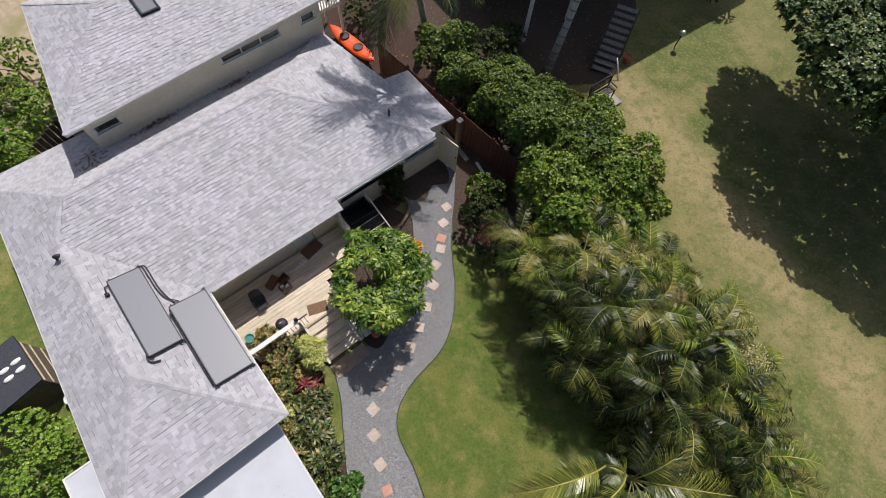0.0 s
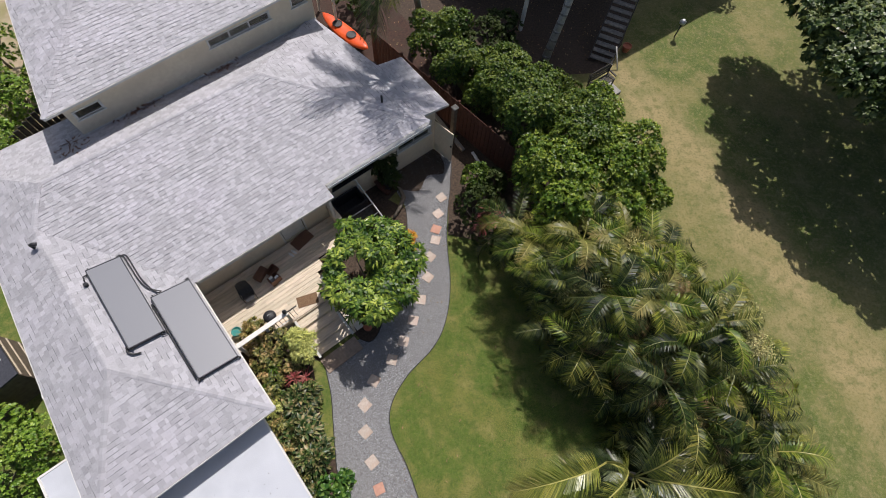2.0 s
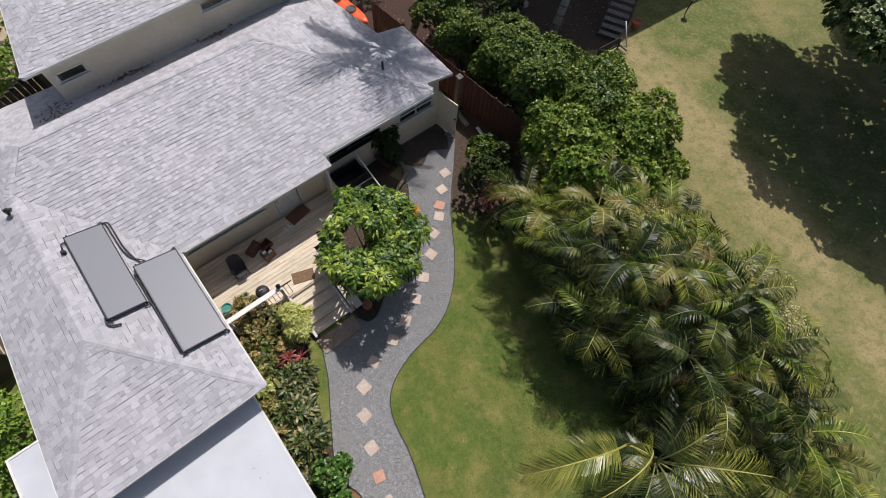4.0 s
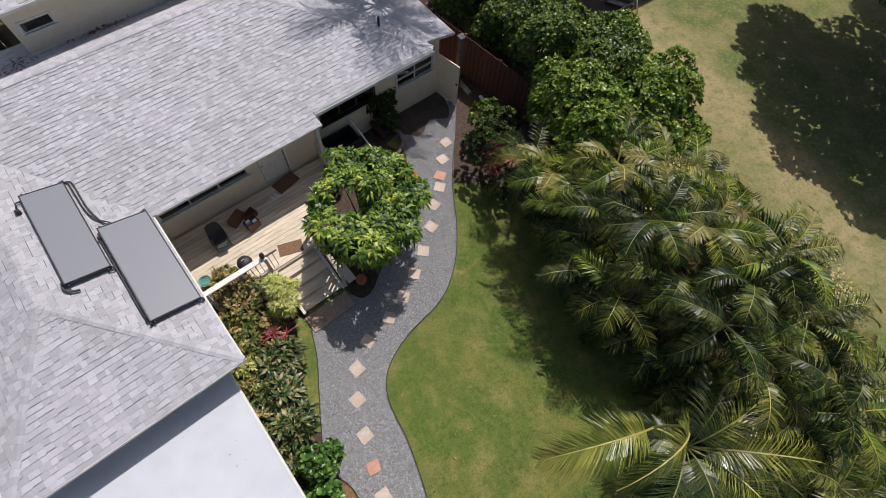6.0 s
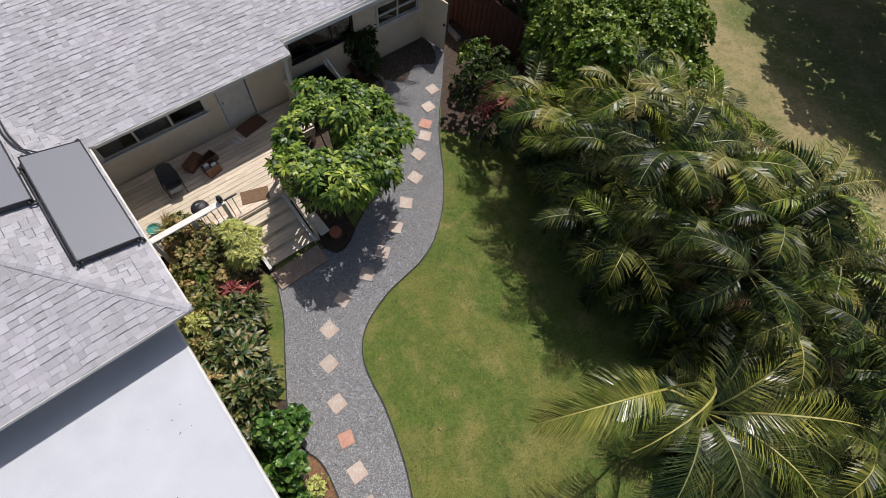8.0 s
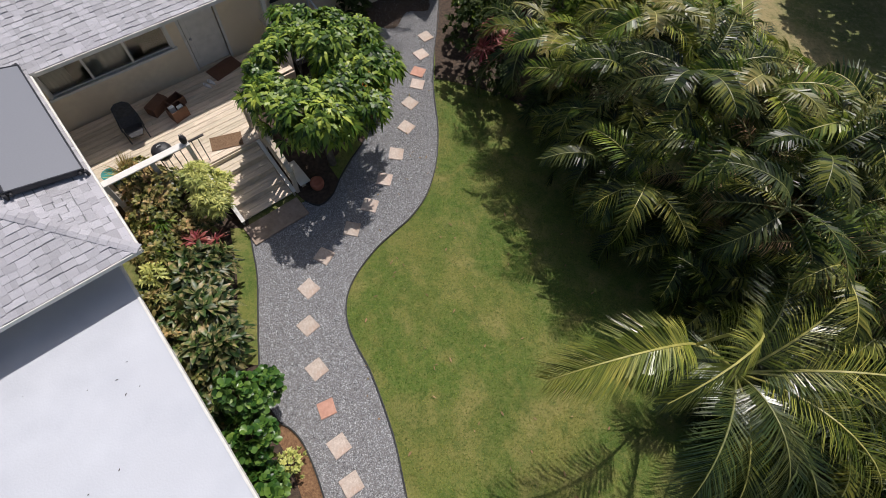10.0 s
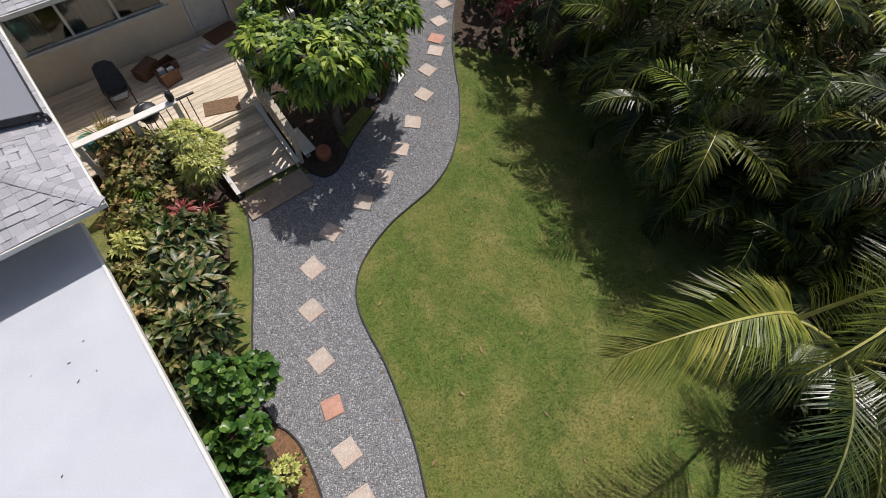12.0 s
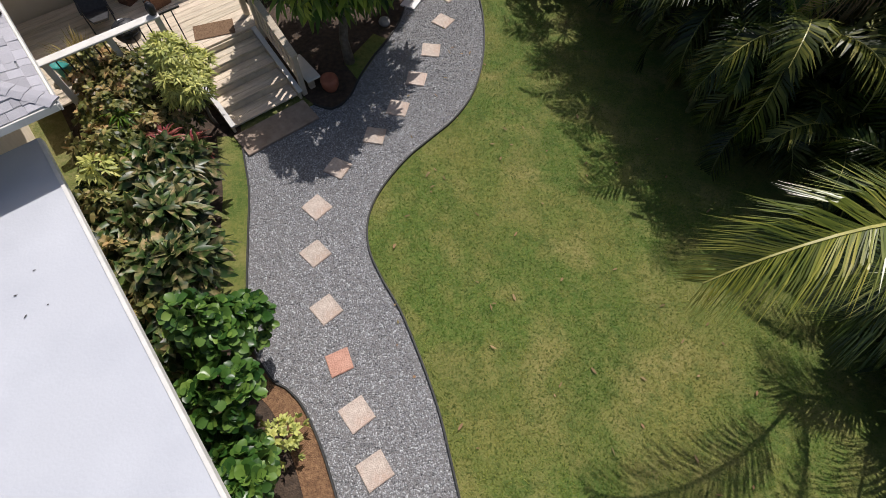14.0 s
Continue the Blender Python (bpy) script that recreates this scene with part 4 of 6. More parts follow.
leafy("mango_tree", "small bright green tree with drooping glossy leaves by the stairs", "tree",
      [(-2.5, 5.4, 2.1, 0.8, 0.8, 0.7), (-2.95, 6.05, 2.1, 0.42, 0.6, 0.5), (-1.7, 4.95, 2.25, 0.92, 0.75, 0.72), (-1.1, 5.45, 2.1, 0.7, 0.78, 0.65), (-2.0, 5.8, 1.25, 0.75, 0.7, 0.5), (-1.5, 6.1, 1.3, 0.6, 0.6, 0.5), (-1.3, 6.55, 2.3, 0.95, 0.75, 0.75), (-2.35, 6.50, 2.2, 0.8, 0.8, 0.7), (-0.6, 6.55, 2.15, 0.58, 0.58, 0.55), (-1.12, 6.05, 2.2, 0.6, 0.55, 0.6), (-2.3, 7.20, 2.15, 0.75, 0.65, 0.65), (-1.4, 7.30, 2.15, 0.75, 0.6, 0.6)],
      1080, L_MANGO, 0.245, 0.068, (-1.75, 5.45, 0), 0.085, 11, 3, 1.15, 0.5, -0.45, hollow=(-2.3, 6.05, 0.42))

HEDGE = [
    ((3.0, 14.2, 0), [(3.0, 14.1, 1.5, 1.4, 1.4, 1.3)], 560),
    ((3.8, 12.9, 0), [(3.8, 12.7, 2.0, 1.6, 1.6, 1.6), (3.75, 11.9, 2.7, 0.9, 0.9, 1.2)], 900),
    ((5.2, 11.3, 0), [(5.2, 11.3, 2.2, 1.6, 1.6, 1.7)], 700),
    ((6.2, 9.6, 0), [(6.2, 9.7, 2.1, 1.5, 1.5, 1.7), (6.6, 8.4, 2.0, 1.1, 1.0, 1.4)], 900),
    ((4.5, 9.2, 0), [(4.5, 9.1, 2.5, 1.5, 1.5, 1.7), (4.2, 7.7, 3.2, 0.9, 0.8, 1.0)], 900),
    ((3.9, 10.4, 0), [(3.9, 10.4, 2.1, 0.9, 1.0, 1.3)], 460),
    ((1.9, 15.8, 0), [(1.9, 15.6, 1.2, 1.1, 1.1, 1.0)], 360),
    ((7.6, 11.0, 0), [(7.5, 11.0, 1.7, 1.35, 1.4, 1.5), (8.3, 9.6, 1.2, 0.8, 0.9, 1.0)], 700),
    ((6.6, 13.1, 0), [(6.6, 13.0, 1.5, 1.4, 1.3, 1.4)], 520),
    ((4.9, 14.4, 0), [(4.9, 14.4, 1.3, 1.4, 1.2, 1.2)], 500),
    ((3.0, 15.6, 0), [(3.0, 15.5, 1.2, 1.3, 1.1, 1.1)], 420),
    ((1.2, 15.3, 0), [(1.2, 15.3, 1.8, 1.1, 1.0, 1.2)], 420),
    ((0.3, 16.6, 0), [(0.2, 16.7, 1.8, 1.1, 1.1, 1.2), (0.9, 17.5, 1.5, 1.0, 0.9, 1.0)], 560),
    ((2.0, 14.0, 0), [(2.05, 14.0, 1.4, 0.8, 0.9, 1.1)], 300),
]
# shrubs in shade take the darkened copy of the leaf colour
for i, (foot, lumps, n) in enumerate(HEDGE):
    leafy("hedge_shrub", "tall dense green shrub with small glossy leaves in the hedge", "shrub", lumps, n * 3 // 2, L_HEDGE_SHADED if i in (0, 1, 2, 6, 9, 10, 11, 12, 13) else L_HEDGE, 0.15, 0.062, foot, 0.07, 8, 20 + i, 0.95, 0.2, -0.3, "shrubs of the hedge")
# both leaf colours used for these path shrubs have shade in them
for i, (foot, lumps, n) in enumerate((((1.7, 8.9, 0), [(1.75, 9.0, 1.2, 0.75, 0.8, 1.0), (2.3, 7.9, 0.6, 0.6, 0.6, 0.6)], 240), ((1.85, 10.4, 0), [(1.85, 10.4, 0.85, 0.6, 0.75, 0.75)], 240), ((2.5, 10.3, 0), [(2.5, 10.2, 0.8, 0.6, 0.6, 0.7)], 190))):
    leafy("path_shrub", "dark green shrub beside the gravel path", "shrub", lumps, n, L_SHADE if i != 1 else L_HEDGE_SHADED, 0.15, 0.065, foot, 0.04, 8, 41 + i, group="shrubs along the path")

# small outer lumps, added to make the crown's shadow ragged
_rr = random.Random(9)
RIM = []
for x0, y0, x1, y1 in ((14.9, 19.9, 14.0, 16.4), (14.0, 16.4, 13.8, 13.4), (13.8, 13.4, 15.4, 11.2), (15.4, 11.2, 17.4, 8.9), (17.4, 8.9, 20.4, 7.0), (20.4, 7.0, 23.2, 5.0)):
    for q in range(11):
        u, r = _rr.random(), _rr.uniform(0.2, 0.5)
        RIM.append((x0 + (x1 - x0) * u + _rr.uniform(-0.6, 0.4), y0 + (y1 - y0) * u + _rr.uniform(-0.6, 0.4), _rr.uniform(4.2, 5.0), r, r, r * 0.6))
# lumps at x 24.5, 26 and 23 are unseen, added to block sky
leafy("large_tree", "large dark-leaved tree with a broad crown over the lawn", "tree",
      [(15.0, 13.6, 4.6, 1.9, 1.9, 1.3), (14.9, 16.4, 4.6, 1.8, 1.8, 1.3), (15.9, 19.2, 4.6, 1.7, 1.7, 1.2), (17.0, 11.4, 5.0, 2.0, 2.0, 1.5), (18.7, 9.8, 5.0, 2.0, 2.0, 1.5),
       (18.0, 14.5, 5.6, 2.6, 2.6, 1.8), (18.5, 18.2, 5.6, 2.8, 2.8, 1.8), (21.2, 11.5, 6.0, 3.0, 3.0, 2.0), (22.0, 16.5, 6.3, 3.0, 3.5, 2.0), (16.3, 15.0, 4.4, 2.2, 2.6, 1.0), (24.5, 8.5, 5.0, 3.5, 4.0, 2.6), (26.0, 14.0, 5.5, 4.0, 4.0, 2.8), (23.0, 20.5, 5.5, 4.0, 3.5, 2.6)] + RIM,
      20500, L_BIGTREE, 0.22, 0.105, (21.5, 14.6, 0), 0.32, 8, 50, 0.95, 0.25, -0.6, shell=0.35)


# areca palms: a few crowns, each built once
def crown_mesh(seed, fronds, length, leaflet, pairs, width, mats, sag=0.4):
    rng = np.random.default_rng(seed)
    out = []
    for k in range(fronds):
        rise = rng.uniform(0.15, 1.25) if k < 10 else rng.uniform(-0.5, 0.2)
        v, f, i = frond_arrays(rng, length * rng.uniform(0.8, 1.15), rise, rng.uniform(1.35, 2.3), pairs, leaflet, width, 0.5, sag * rng.uniform(0.8, 1.4), 0.32, 0.2, rng.uniform(-0.06, 0.06))
        # a third of the fronds get the lighter, sunlit-looking leaflet colour
        if rng.random() < 0.33:
            i = [2 if q == 0 else q for q in i]
        out.append((turned(v, k * 2.4 + rng.uniform(-0.3, 0.3), (0, 0, rng.uniform(-0.15, 0.1)), rng.uniform(-0.5, 0.5)), f, i))
    v, f, i = joined(out)
    return from_arrays("crown", v, f, mats, i)


def areca(seed, height, mesh):
    ob = thing("areca_palm", "arching feathery areca palm in a dense clump", "palm", None, "palms of the clump")
    rng = random.Random(seed)
    c = part("crown", mesh, None, ob)
    c.location = (0, 0, height)
    bm = bmesh.new()
    lean = rng.uniform(-0.15, 0.15)
    tube(bm, [(-lean * 2, lean, -0.0), (-lean, lean * 0.6, height * 0.5), (0, 0, height)], [0.05, 0.045, 0.05], 7)
    part("trunk", bm, M_CANE, ob)
    return ob


# each crown mixes lit and shaded copies of the leaflet colour
ARECA_MESH = [crown_mesh(60 + k, 13, 1.64, 0.43, 32, 0.043, [(L_ARECA, L_ARECA_SHADED, L_ARECA_SHADED, L_ARECA_SHADED, L_ARECA_YEL, L_ARECA)[k], L_RACHIS if k in (0, 4) else L_STALK, L_ARECA if k in (1, 2, 3) else L_ARECA_LIT], 0.5) for k in range(6)]
ARECA_AT = [(3.9, 6.0, 2.1), (4.0, 6.5, 2.9), (4.7, 6.6, 3.4), (5.3, 5.7, 3.2), (5.2, 4.7, 3.9), (4.5, 4.7, 2.3), (4.3, 4.2, 1.9), (4.7, 3.5, 2.2), (5.7, 3.8, 3.0), (6.4, 4.7, 3.6), (6.5, 2.4, 3.3),
            (7.3, 3.3, 3.5), (8.0, 3.9, 3.8), (8.6, 2.6, 3.1), (7.5, 1.5, 2.7), (7.2, 5.3, 3.3), (6.0, 6.5, 3.2), (8.5, 5.0, 2.7), (9.4, 3.4, 2.5), (9.6, 1.6, 2.5), (8.4, 0.6, 2.2), (9.0, -0.9, 1.9),
            (7.6, -1.2, 1.5), (10.2, 0.2, 2.0), (3.4, 7.0, 2.4), (7.6, 6.6, 2.6), (5.0, 7.4, 2.9), (2.9, 7.6, 2.1), (8.2, -2.6, 1.6), (10.3, -1.8, 1.7), (6.9, 3.9, 2.6), (5.0, 5.9, 2.4), (7.9, 2.6, 2.5), (6.2, 5.6, 2.5), (8.9, 4.2, 2.9), (9.3, 0.6, 2.6), (6.9, 6.2, 3.0), (4.4, 5.3, 3.0), (5.6, 4.4, 2.3), (7.0, 2.9, 2.4), (9.9, 2.6, 2.1), (8.8, 1.4, 2.8),
            (5.3, 3.7, 0.9), (5.9, 2.7, 1.0), (6.4, 1.7, 0.8), (4.9, 4.8, 1.1), (4.5, 5.7, 1.2), (7.0, 0.7, 0.9), (7.3, -0.4, 0.7), (5.9, 4.6, 1.3), (6.7, 3.2, 1.2), (7.4, 2.0, 1.2)]
for k, (x, y, h) in enumerate(ARECA_AT):
    # palms on the far right get the crowns in lit colours
    v = (0, 5, 4)[k % 3] if x > 7.8 and y > 1.5 else (k * 5 + k // 6) % 6
    ob = areca(100 + k, h, ARECA_MESH[v])
    ob.matrix_basis = Matrix.Translation((x, y, 0)) @ Matrix.Rotation(k * 1.7, 4, "Z")

# low growth, added with shade in its colour to blacken the clump's inside
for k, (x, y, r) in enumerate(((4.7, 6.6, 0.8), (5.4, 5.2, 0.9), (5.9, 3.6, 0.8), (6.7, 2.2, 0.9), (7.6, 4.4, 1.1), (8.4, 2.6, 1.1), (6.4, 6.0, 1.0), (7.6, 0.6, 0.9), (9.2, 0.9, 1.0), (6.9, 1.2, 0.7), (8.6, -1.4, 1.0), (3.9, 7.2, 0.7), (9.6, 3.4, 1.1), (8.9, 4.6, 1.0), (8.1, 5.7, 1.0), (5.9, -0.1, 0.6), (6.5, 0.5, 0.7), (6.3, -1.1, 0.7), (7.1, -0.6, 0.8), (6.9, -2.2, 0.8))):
    leafy("shade_growth", "low growth added to darken the inside of the palm clump", "plant", [(x, y, 0.55, r, r, 0.65)], 130, L_SHADE, 0.34, 0.06, (x, y, 0), 0.03, 8, 140 + k, 1.1, 0.4, -0.1, "growth under the palms")

# dead brown fronds and pale blossom hanging in the clump
BROWN = crown_mesh(90, 5, 1.1, 0.34, 26, 0.018, [L_BROWN, L_STALK, L_BROWN], 0.8)
for x, y, z in ((6.3, 3.6, 3.2), (8.9, 3.6, 3.2), (4.9, 5.2, 3.0), (9.6, 2.4, 2.7), (7.0, 2.0, 2.9), (5.6, 3.4, 2.9), (7.3, 4.6, 3.6), (4.0, 5.9, 2.7), (8.0, 1.4, 2.9)):
    ob = thing("dead_fronds", "dry brown palm fronds hanging in the clump", "dead frond", Matrix.Translation((x, y, z)), "dead fronds")
    part("fronds", BROWN, None, ob)
rng = np.random.default_rng(77)
for x, y, z in ((4.6, 6.3, 3.3), (9.1, 4.2, 3.7), (8.7, 3.5, 3.9), (9.4, 3.3, 3.4), (5.0, 5.0, 3.5), (4.2, 5.3, 2.9), (8.2, 4.4, 3.9), (9.7, 3.0, 3.2), (9.3, 2.5, 3.3), (6.1, 6.4, 3.6)):
    ob = thing("palm_blossom", "pale yellow branching palm flower cluster", "flower", Matrix.Translation((x, y, z)), "palm blossom")
    n = 520
    d = unit(rng, n) * np.array([1, 1, 0.7])
    r = rng.uniform(0.05, 0.46, n)
    part("blossom", leaves_mesh("blossom", d * r[:, None], d + unit(rng, n) * 0.5, unit(rng, n), np.full(n, 0.062), np.full(n, 0.036), L_BLOOM), None, ob)

# coconut palm: azimuth, rise, bend, length
# the last two short fronds are added to fill the palm's shadow
COCO = [(193, 0.92, 1.9, 3.5, 0), (210, 1.7, 2.6, 4.1, 0), (235, 0.55, 1.5, 2.9, 1), (256, 0.35, 1.5, 2.6, 0), (282, 0.7, 1.9, 2.9, 1), (305, 0.9, 2.0, 3.0, 0), (328, 1.0, 2.1, 3.0, 1), (352, 1.0, 2.0, 3.4, 0), (12, 1.0, 2.7, 2.9, 1),
        (38, 1.2, 2.0, 3.0, 0), (62, 1.2, 2.2, 2.7, 1), (270, 0.9, 2.3, 2.6, 1), (318, 0.4, 1.8, 2.9, 1), (166, 0.45, 1.5, 1.6, 1), (188, 0.15, 1.2, 1.5, 1)]
# FORE fits two fronds to the camera's view; the stalk joins them on
HEART, FORE = (0.92, -0.38, 1.5), (0.0, 0.0, 1.98)
coco = thing("coconut_palm", "coconut palm with long yellow-green feather fronds over the lawn", "palm", Matrix.Translation((5.06, 0.4, 0)))
part("trunk", tube(bmesh.new(), [(1.15, -0.4, 0), (1.08, -0.38, 0.5), (0.97, -0.38, 1.1), HEART], [0.2, 0.16, 0.14, 0.12], 12), M_PALMBARK, coco)
part("stalk", tube(bmesh.new(), [HEART, (0.55, -0.2, 1.78), (0.2, -0.06, 1.93), FORE], [0.05, 0.035, 0.028, 0.024], 8), L_RACHIS, coco)
for k, (az, rise, bend, length, dark_frond) in enumerate(COCO):
    rng = np.random.default_rng(200 + k)
    v, f, i = frond_arrays(rng, length, rise, bend, 155 if k < 2 else 84, (0.84, 0.7)[k] if k < 2 else 0.8, 0.023, (0.36, -0.15)[k] if k < 2 else 0.28, 0.42 if k < 2 else 0.6, 0.5, (0.2, 0.06)[k] if k < 2 else 0.15, rng.uniform(-0.05, 0.05), (0.06, 0.75)[k] if k < 2 else 0.0)
    part("frond", from_arrays("frond", turned(v, radians(az), FORE if k < 2 else HEART, 0), f, [L_COCODK, L_STALK] if dark_frond else [L_COCO, L_RACHIS], i), None, coco)

# palm over the rear roof, mostly above the view, and the leaning one beyond the hedge
def tall_palm(foot, top, count, length, seed, name="tall_palm", label="tall palm with long hanging fronds behind the house"):
    ob = thing(name, label, "palm", Matrix.Translation(foot))
    t = Vector(top) - Vector(foot)
    bm = tube(bmesh.new(), [(0, 0, 0), tuple(t * 0.33 + Vector((0.1, 0, 0))), tuple(t * 0.66 + Vector((0.08, 0, 0))), tuple(t)], [0.2, 0.14, 0.13, 0.12], 12)
    part("trunk", bm, M_PALEPALM if name == "leaning_palm" else M_PALMBARK, ob, "ringed grey trunk")
    for k in range(26):
        q = t * ((k + 0.5) / 26) + Vector((0.1 * min(1, (k + 0.5) / 8.6), 0, 0))
        part("trunk_ring", tube(bmesh.new(), [tuple(q - t * 0.004), tuple(q + t * 0.004)], float(np.interp((k + 0.5) / 26, [0, 0.33, 0.66, 1], [0.2, 0.14, 0.13, 0.12])) + 0.012, 12), M_GREYTIMBER, ob)
    for k in range(count):
        rng = np.random.default_rng(seed + k)
        v, f, i = frond_arrays(rng, length * rng.uniform(0.85, 1.1), rng.uniform(-0.1, 0.9), rng.uniform(1.1, 1.7), 60, 0.7, 0.04, 0.4, 0.6, 0.5, 0.15)
        part("frond", from_arrays("frond", turned(v, k * math.tau / count + rng.uniform(-0.2, 0.2), tuple(t)), f, [L_COCO if k % 3 == 0 else L_COCODK, L_STALK], i), None, ob)
    return ob


tall_palm((-0.4, 19.3, 0), (-0.95, 15.65, 6.6), 24, 3.3, 300)
tall_palm((5.4, 17.5, 0), (7.2, 20.8, 9.0), 11, 3.2, 330, "leaning_palm", "leaning palm with a ringed pale trunk")

# ---- planted bed ----


def strap_plant(name, label, at_, count, length, width, mat, seed, height=0.5, group=""):
    """A stem with a rosette of arching strap leaves."""
    rng = np.random.default_rng(seed)
    ob = thing(name, label, "plant", Matrix.Translation(at_), group)
    a = rng.uniform(0, math.tau, count)
    e = rng.uniform(-0.1, 1.2, count)
    way = np.stack([np.cos(a) * np.cos(e), np.sin(a) * np.cos(e), np.sin(e)], 1)
    base = np.tile([0, 0, height], (count, 1)) + rng.normal(0, 0.025, (count, 3))
    k = rng.uniform(0.75, 1.1, count)
    part("leaves", leaves_mesh("leaves", base, way, np.tile([0, 0, 1.0], (count, 1)) + rng.normal(0, 0.1, (count, 3)), length * k, np.full(count, width), mat, 0.45), None, ob)
    part("stem", tube(bmesh.new(), [(0, 0, 0), (0.02, 0, height * 0.5), (0, 0, height)], [0.03, 0.025, 0.02], 7), M_BARK, ob)
    return ob


leafy("mottled_shrub", "bushy shrub with mottled green and bronze leaves under the rail", "shrub", [(-5.55, 4.25, 0.75, 0.6, 0.55, 0.5), (-4.95, 4.05, 0.8, 0.6, 0.5, 0.55), (-5.25, 3.55, 0.7, 0.55, 0.5, 0.5)], 430, L_MIXED, 0.115, 0.052, (-5.2, 4.0, 0), 0.03, 7, 61, 1.1, 0.3)
leafy("mottled_shrub", "bushy green and bronze shrub in the bed", "shrub", [(-4.6, 3.3, 0.6, 0.45, 0.4, 0.4), (-4.95, 2.9, 0.6, 0.4, 0.4, 0.4), (-4.15, 3.6, 0.5, 0.35, 0.35, 0.4)], 210, L_MIXED, 0.14, 0.055, (-4.7, 3.2, 0), 0.03, 7, 62, 1.1, 0.3)
leafy("mottled_shrub", "green and bronze shrub filling the bed by the wall", "shrub", [(-4.8, 2.3, 0.95, 0.36, 0.36, 0.5), (-4.42, 1.45, 0.95, 0.3, 0.34, 0.5), (-4.05, 0.85, 0.9, 0.3, 0.34, 0.5), (-3.6, 0.2, 0.85, 0.28, 0.34, 0.45)], 190, L_MIXED, 0.15, 0.055, (-4.4, 1.6, 0), 0.03, 7, 68, 1.1, 0.3)
leafy("variegated_shrub", "bright yellow-green variegated shrub beside the stairs", "shrub", [(-4.05, 4.0, 1.15, 0.45, 0.42, 0.45), (-3.9, 3.68, 1.0, 0.38, 0.36, 0.42)], 340, L_YELLOW, 0.15, 0.03, (-3.9, 3.85, 0), 0.03, 9, 63, 1.0, 0.3)
leafy("variegated_shrub", "small yellow-green shrub against the house", "shrub", [(-4.55, 1.9, 1.2, 0.22, 0.2, 0.24)], 34, L_YELLOW, 0.15, 0.04, (-4.5, 1.9, 0), 0.02, 8, 64, 1.0, 0.3)
strap_plant("red_dracaena", "red spiky dracaena in the bed", (-4.2, 2.9, 0), 46, 0.42, 0.035, L_RED, 65, 0.7, "red dracaenas")
strap_plant("red_dracaena", "red spiky dracaena in the bed", (-3.85, 2.95, 0), 40, 0.38, 0.035, L_RED, 66, 0.6, "red dracaenas")
for k, (x, y, h) in enumerate(((-4.95, 2.55, 0.8), (-4.65, 2.35, 0.85), (-4.9, 3.25, 0.9))):
    strap_plant("green_dracaena", "green spiky dracaena in the bed", (x, y, 0), 40, 0.36, 0.03, L_HEDGE, 67 + k, h, "green dracaenas")
for k, (foot, lumps, n) in enumerate((
        ((-3.9, 1.9, 0), [(-3.9, 2.1, 0.85, 0.5, 0.5, 0.5), (-3.72, 2.35, 0.6, 0.36, 0.4, 0.45), (-4.5, 1.75, 0.8, 0.3, 0.3, 0.4)], 165),
        ((-3.4, 1.3, 0), [(-3.62, 1.35, 0.85, 0.46, 0.55, 0.55), (-4.05, 1.35, 0.8, 0.4, 0.45, 0.5), (-4.3, 0.95, 0.8, 0.32, 0.35, 0.45)], 190),
        ((-3.2, 0.5, 0), [(-3.32, 0.6, 0.9, 0.46, 0.55, 0.6), (-3.45, 0.15, 0.75, 0.35, 0.4, 0.45), (-3.75, 0.35, 0.8, 0.35, 0.4, 0.45), (-3.25, -0.45, 0.7, 0.32, 0.4, 0.45)], 210))):
    leafy("rubber_plant", "dark glossy broad-leaved shrub in the bed", "shrub", lumps, n, L_RUBBER, 0.31, 0.09, foot, 0.03, 6, 71 + k, 1.2, 0.25, -0.1, "broad-leaved shrubs", broad=1.0)
for k, (foot, lumps, n) in enumerate((
        ((-2.65, -0.3, 0), [(-2.65, -0.25, 1.1, 0.42, 0.42, 0.75), (-2.35, 0.0, 0.8, 0.3, 0.3, 0.4)], 150),
        ((-2.35, -1.0, 0), [(-2.4, -0.95, 0.95, 0.42, 0.45, 0.6)], 125),
        ((-2.2, -1.8, 0), [(-2.2, -1.75, 0.8, 0.42, 0.5, 0.5)], 115))):
    leafy("round_leaf_shrub", "bright green shrub with round shiny leaves beside the path", "shrub", lumps, n, L_ROUND, 0.135, 0.1, foot, 0.03, 8, 81 + k, 1.0, 0.15, -0.1, "round-leaved shrubs", broad=1.5)
leafy("small_bed_plant", "small yellow-green plant at the bed's edge", "plant", [(-1.95, -1.3, 0.3, 0.25, 0.3, 0.25)], 60, L_YELLOW, 0.1, 0.04, (-1.95, -1.3, 0), 0.015, 7, 86)
leafy("croton", "yellow and red croton beside the gravel", "shrub", [(-0.80, 7.6, 0.8, 0.42, 0.45, 0.5), (-0.92, 7.05, 0.65, 0.3, 0.32, 0.36)], 190, L_CROTON, 0.16, 0.05, (-0.95, 7.5, 0), 0.02, 8, 87, 1.0, 0.3)
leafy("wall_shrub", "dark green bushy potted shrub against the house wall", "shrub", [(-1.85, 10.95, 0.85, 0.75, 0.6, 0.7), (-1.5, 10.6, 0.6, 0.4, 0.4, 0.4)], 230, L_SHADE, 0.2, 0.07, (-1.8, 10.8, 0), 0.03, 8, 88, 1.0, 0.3)
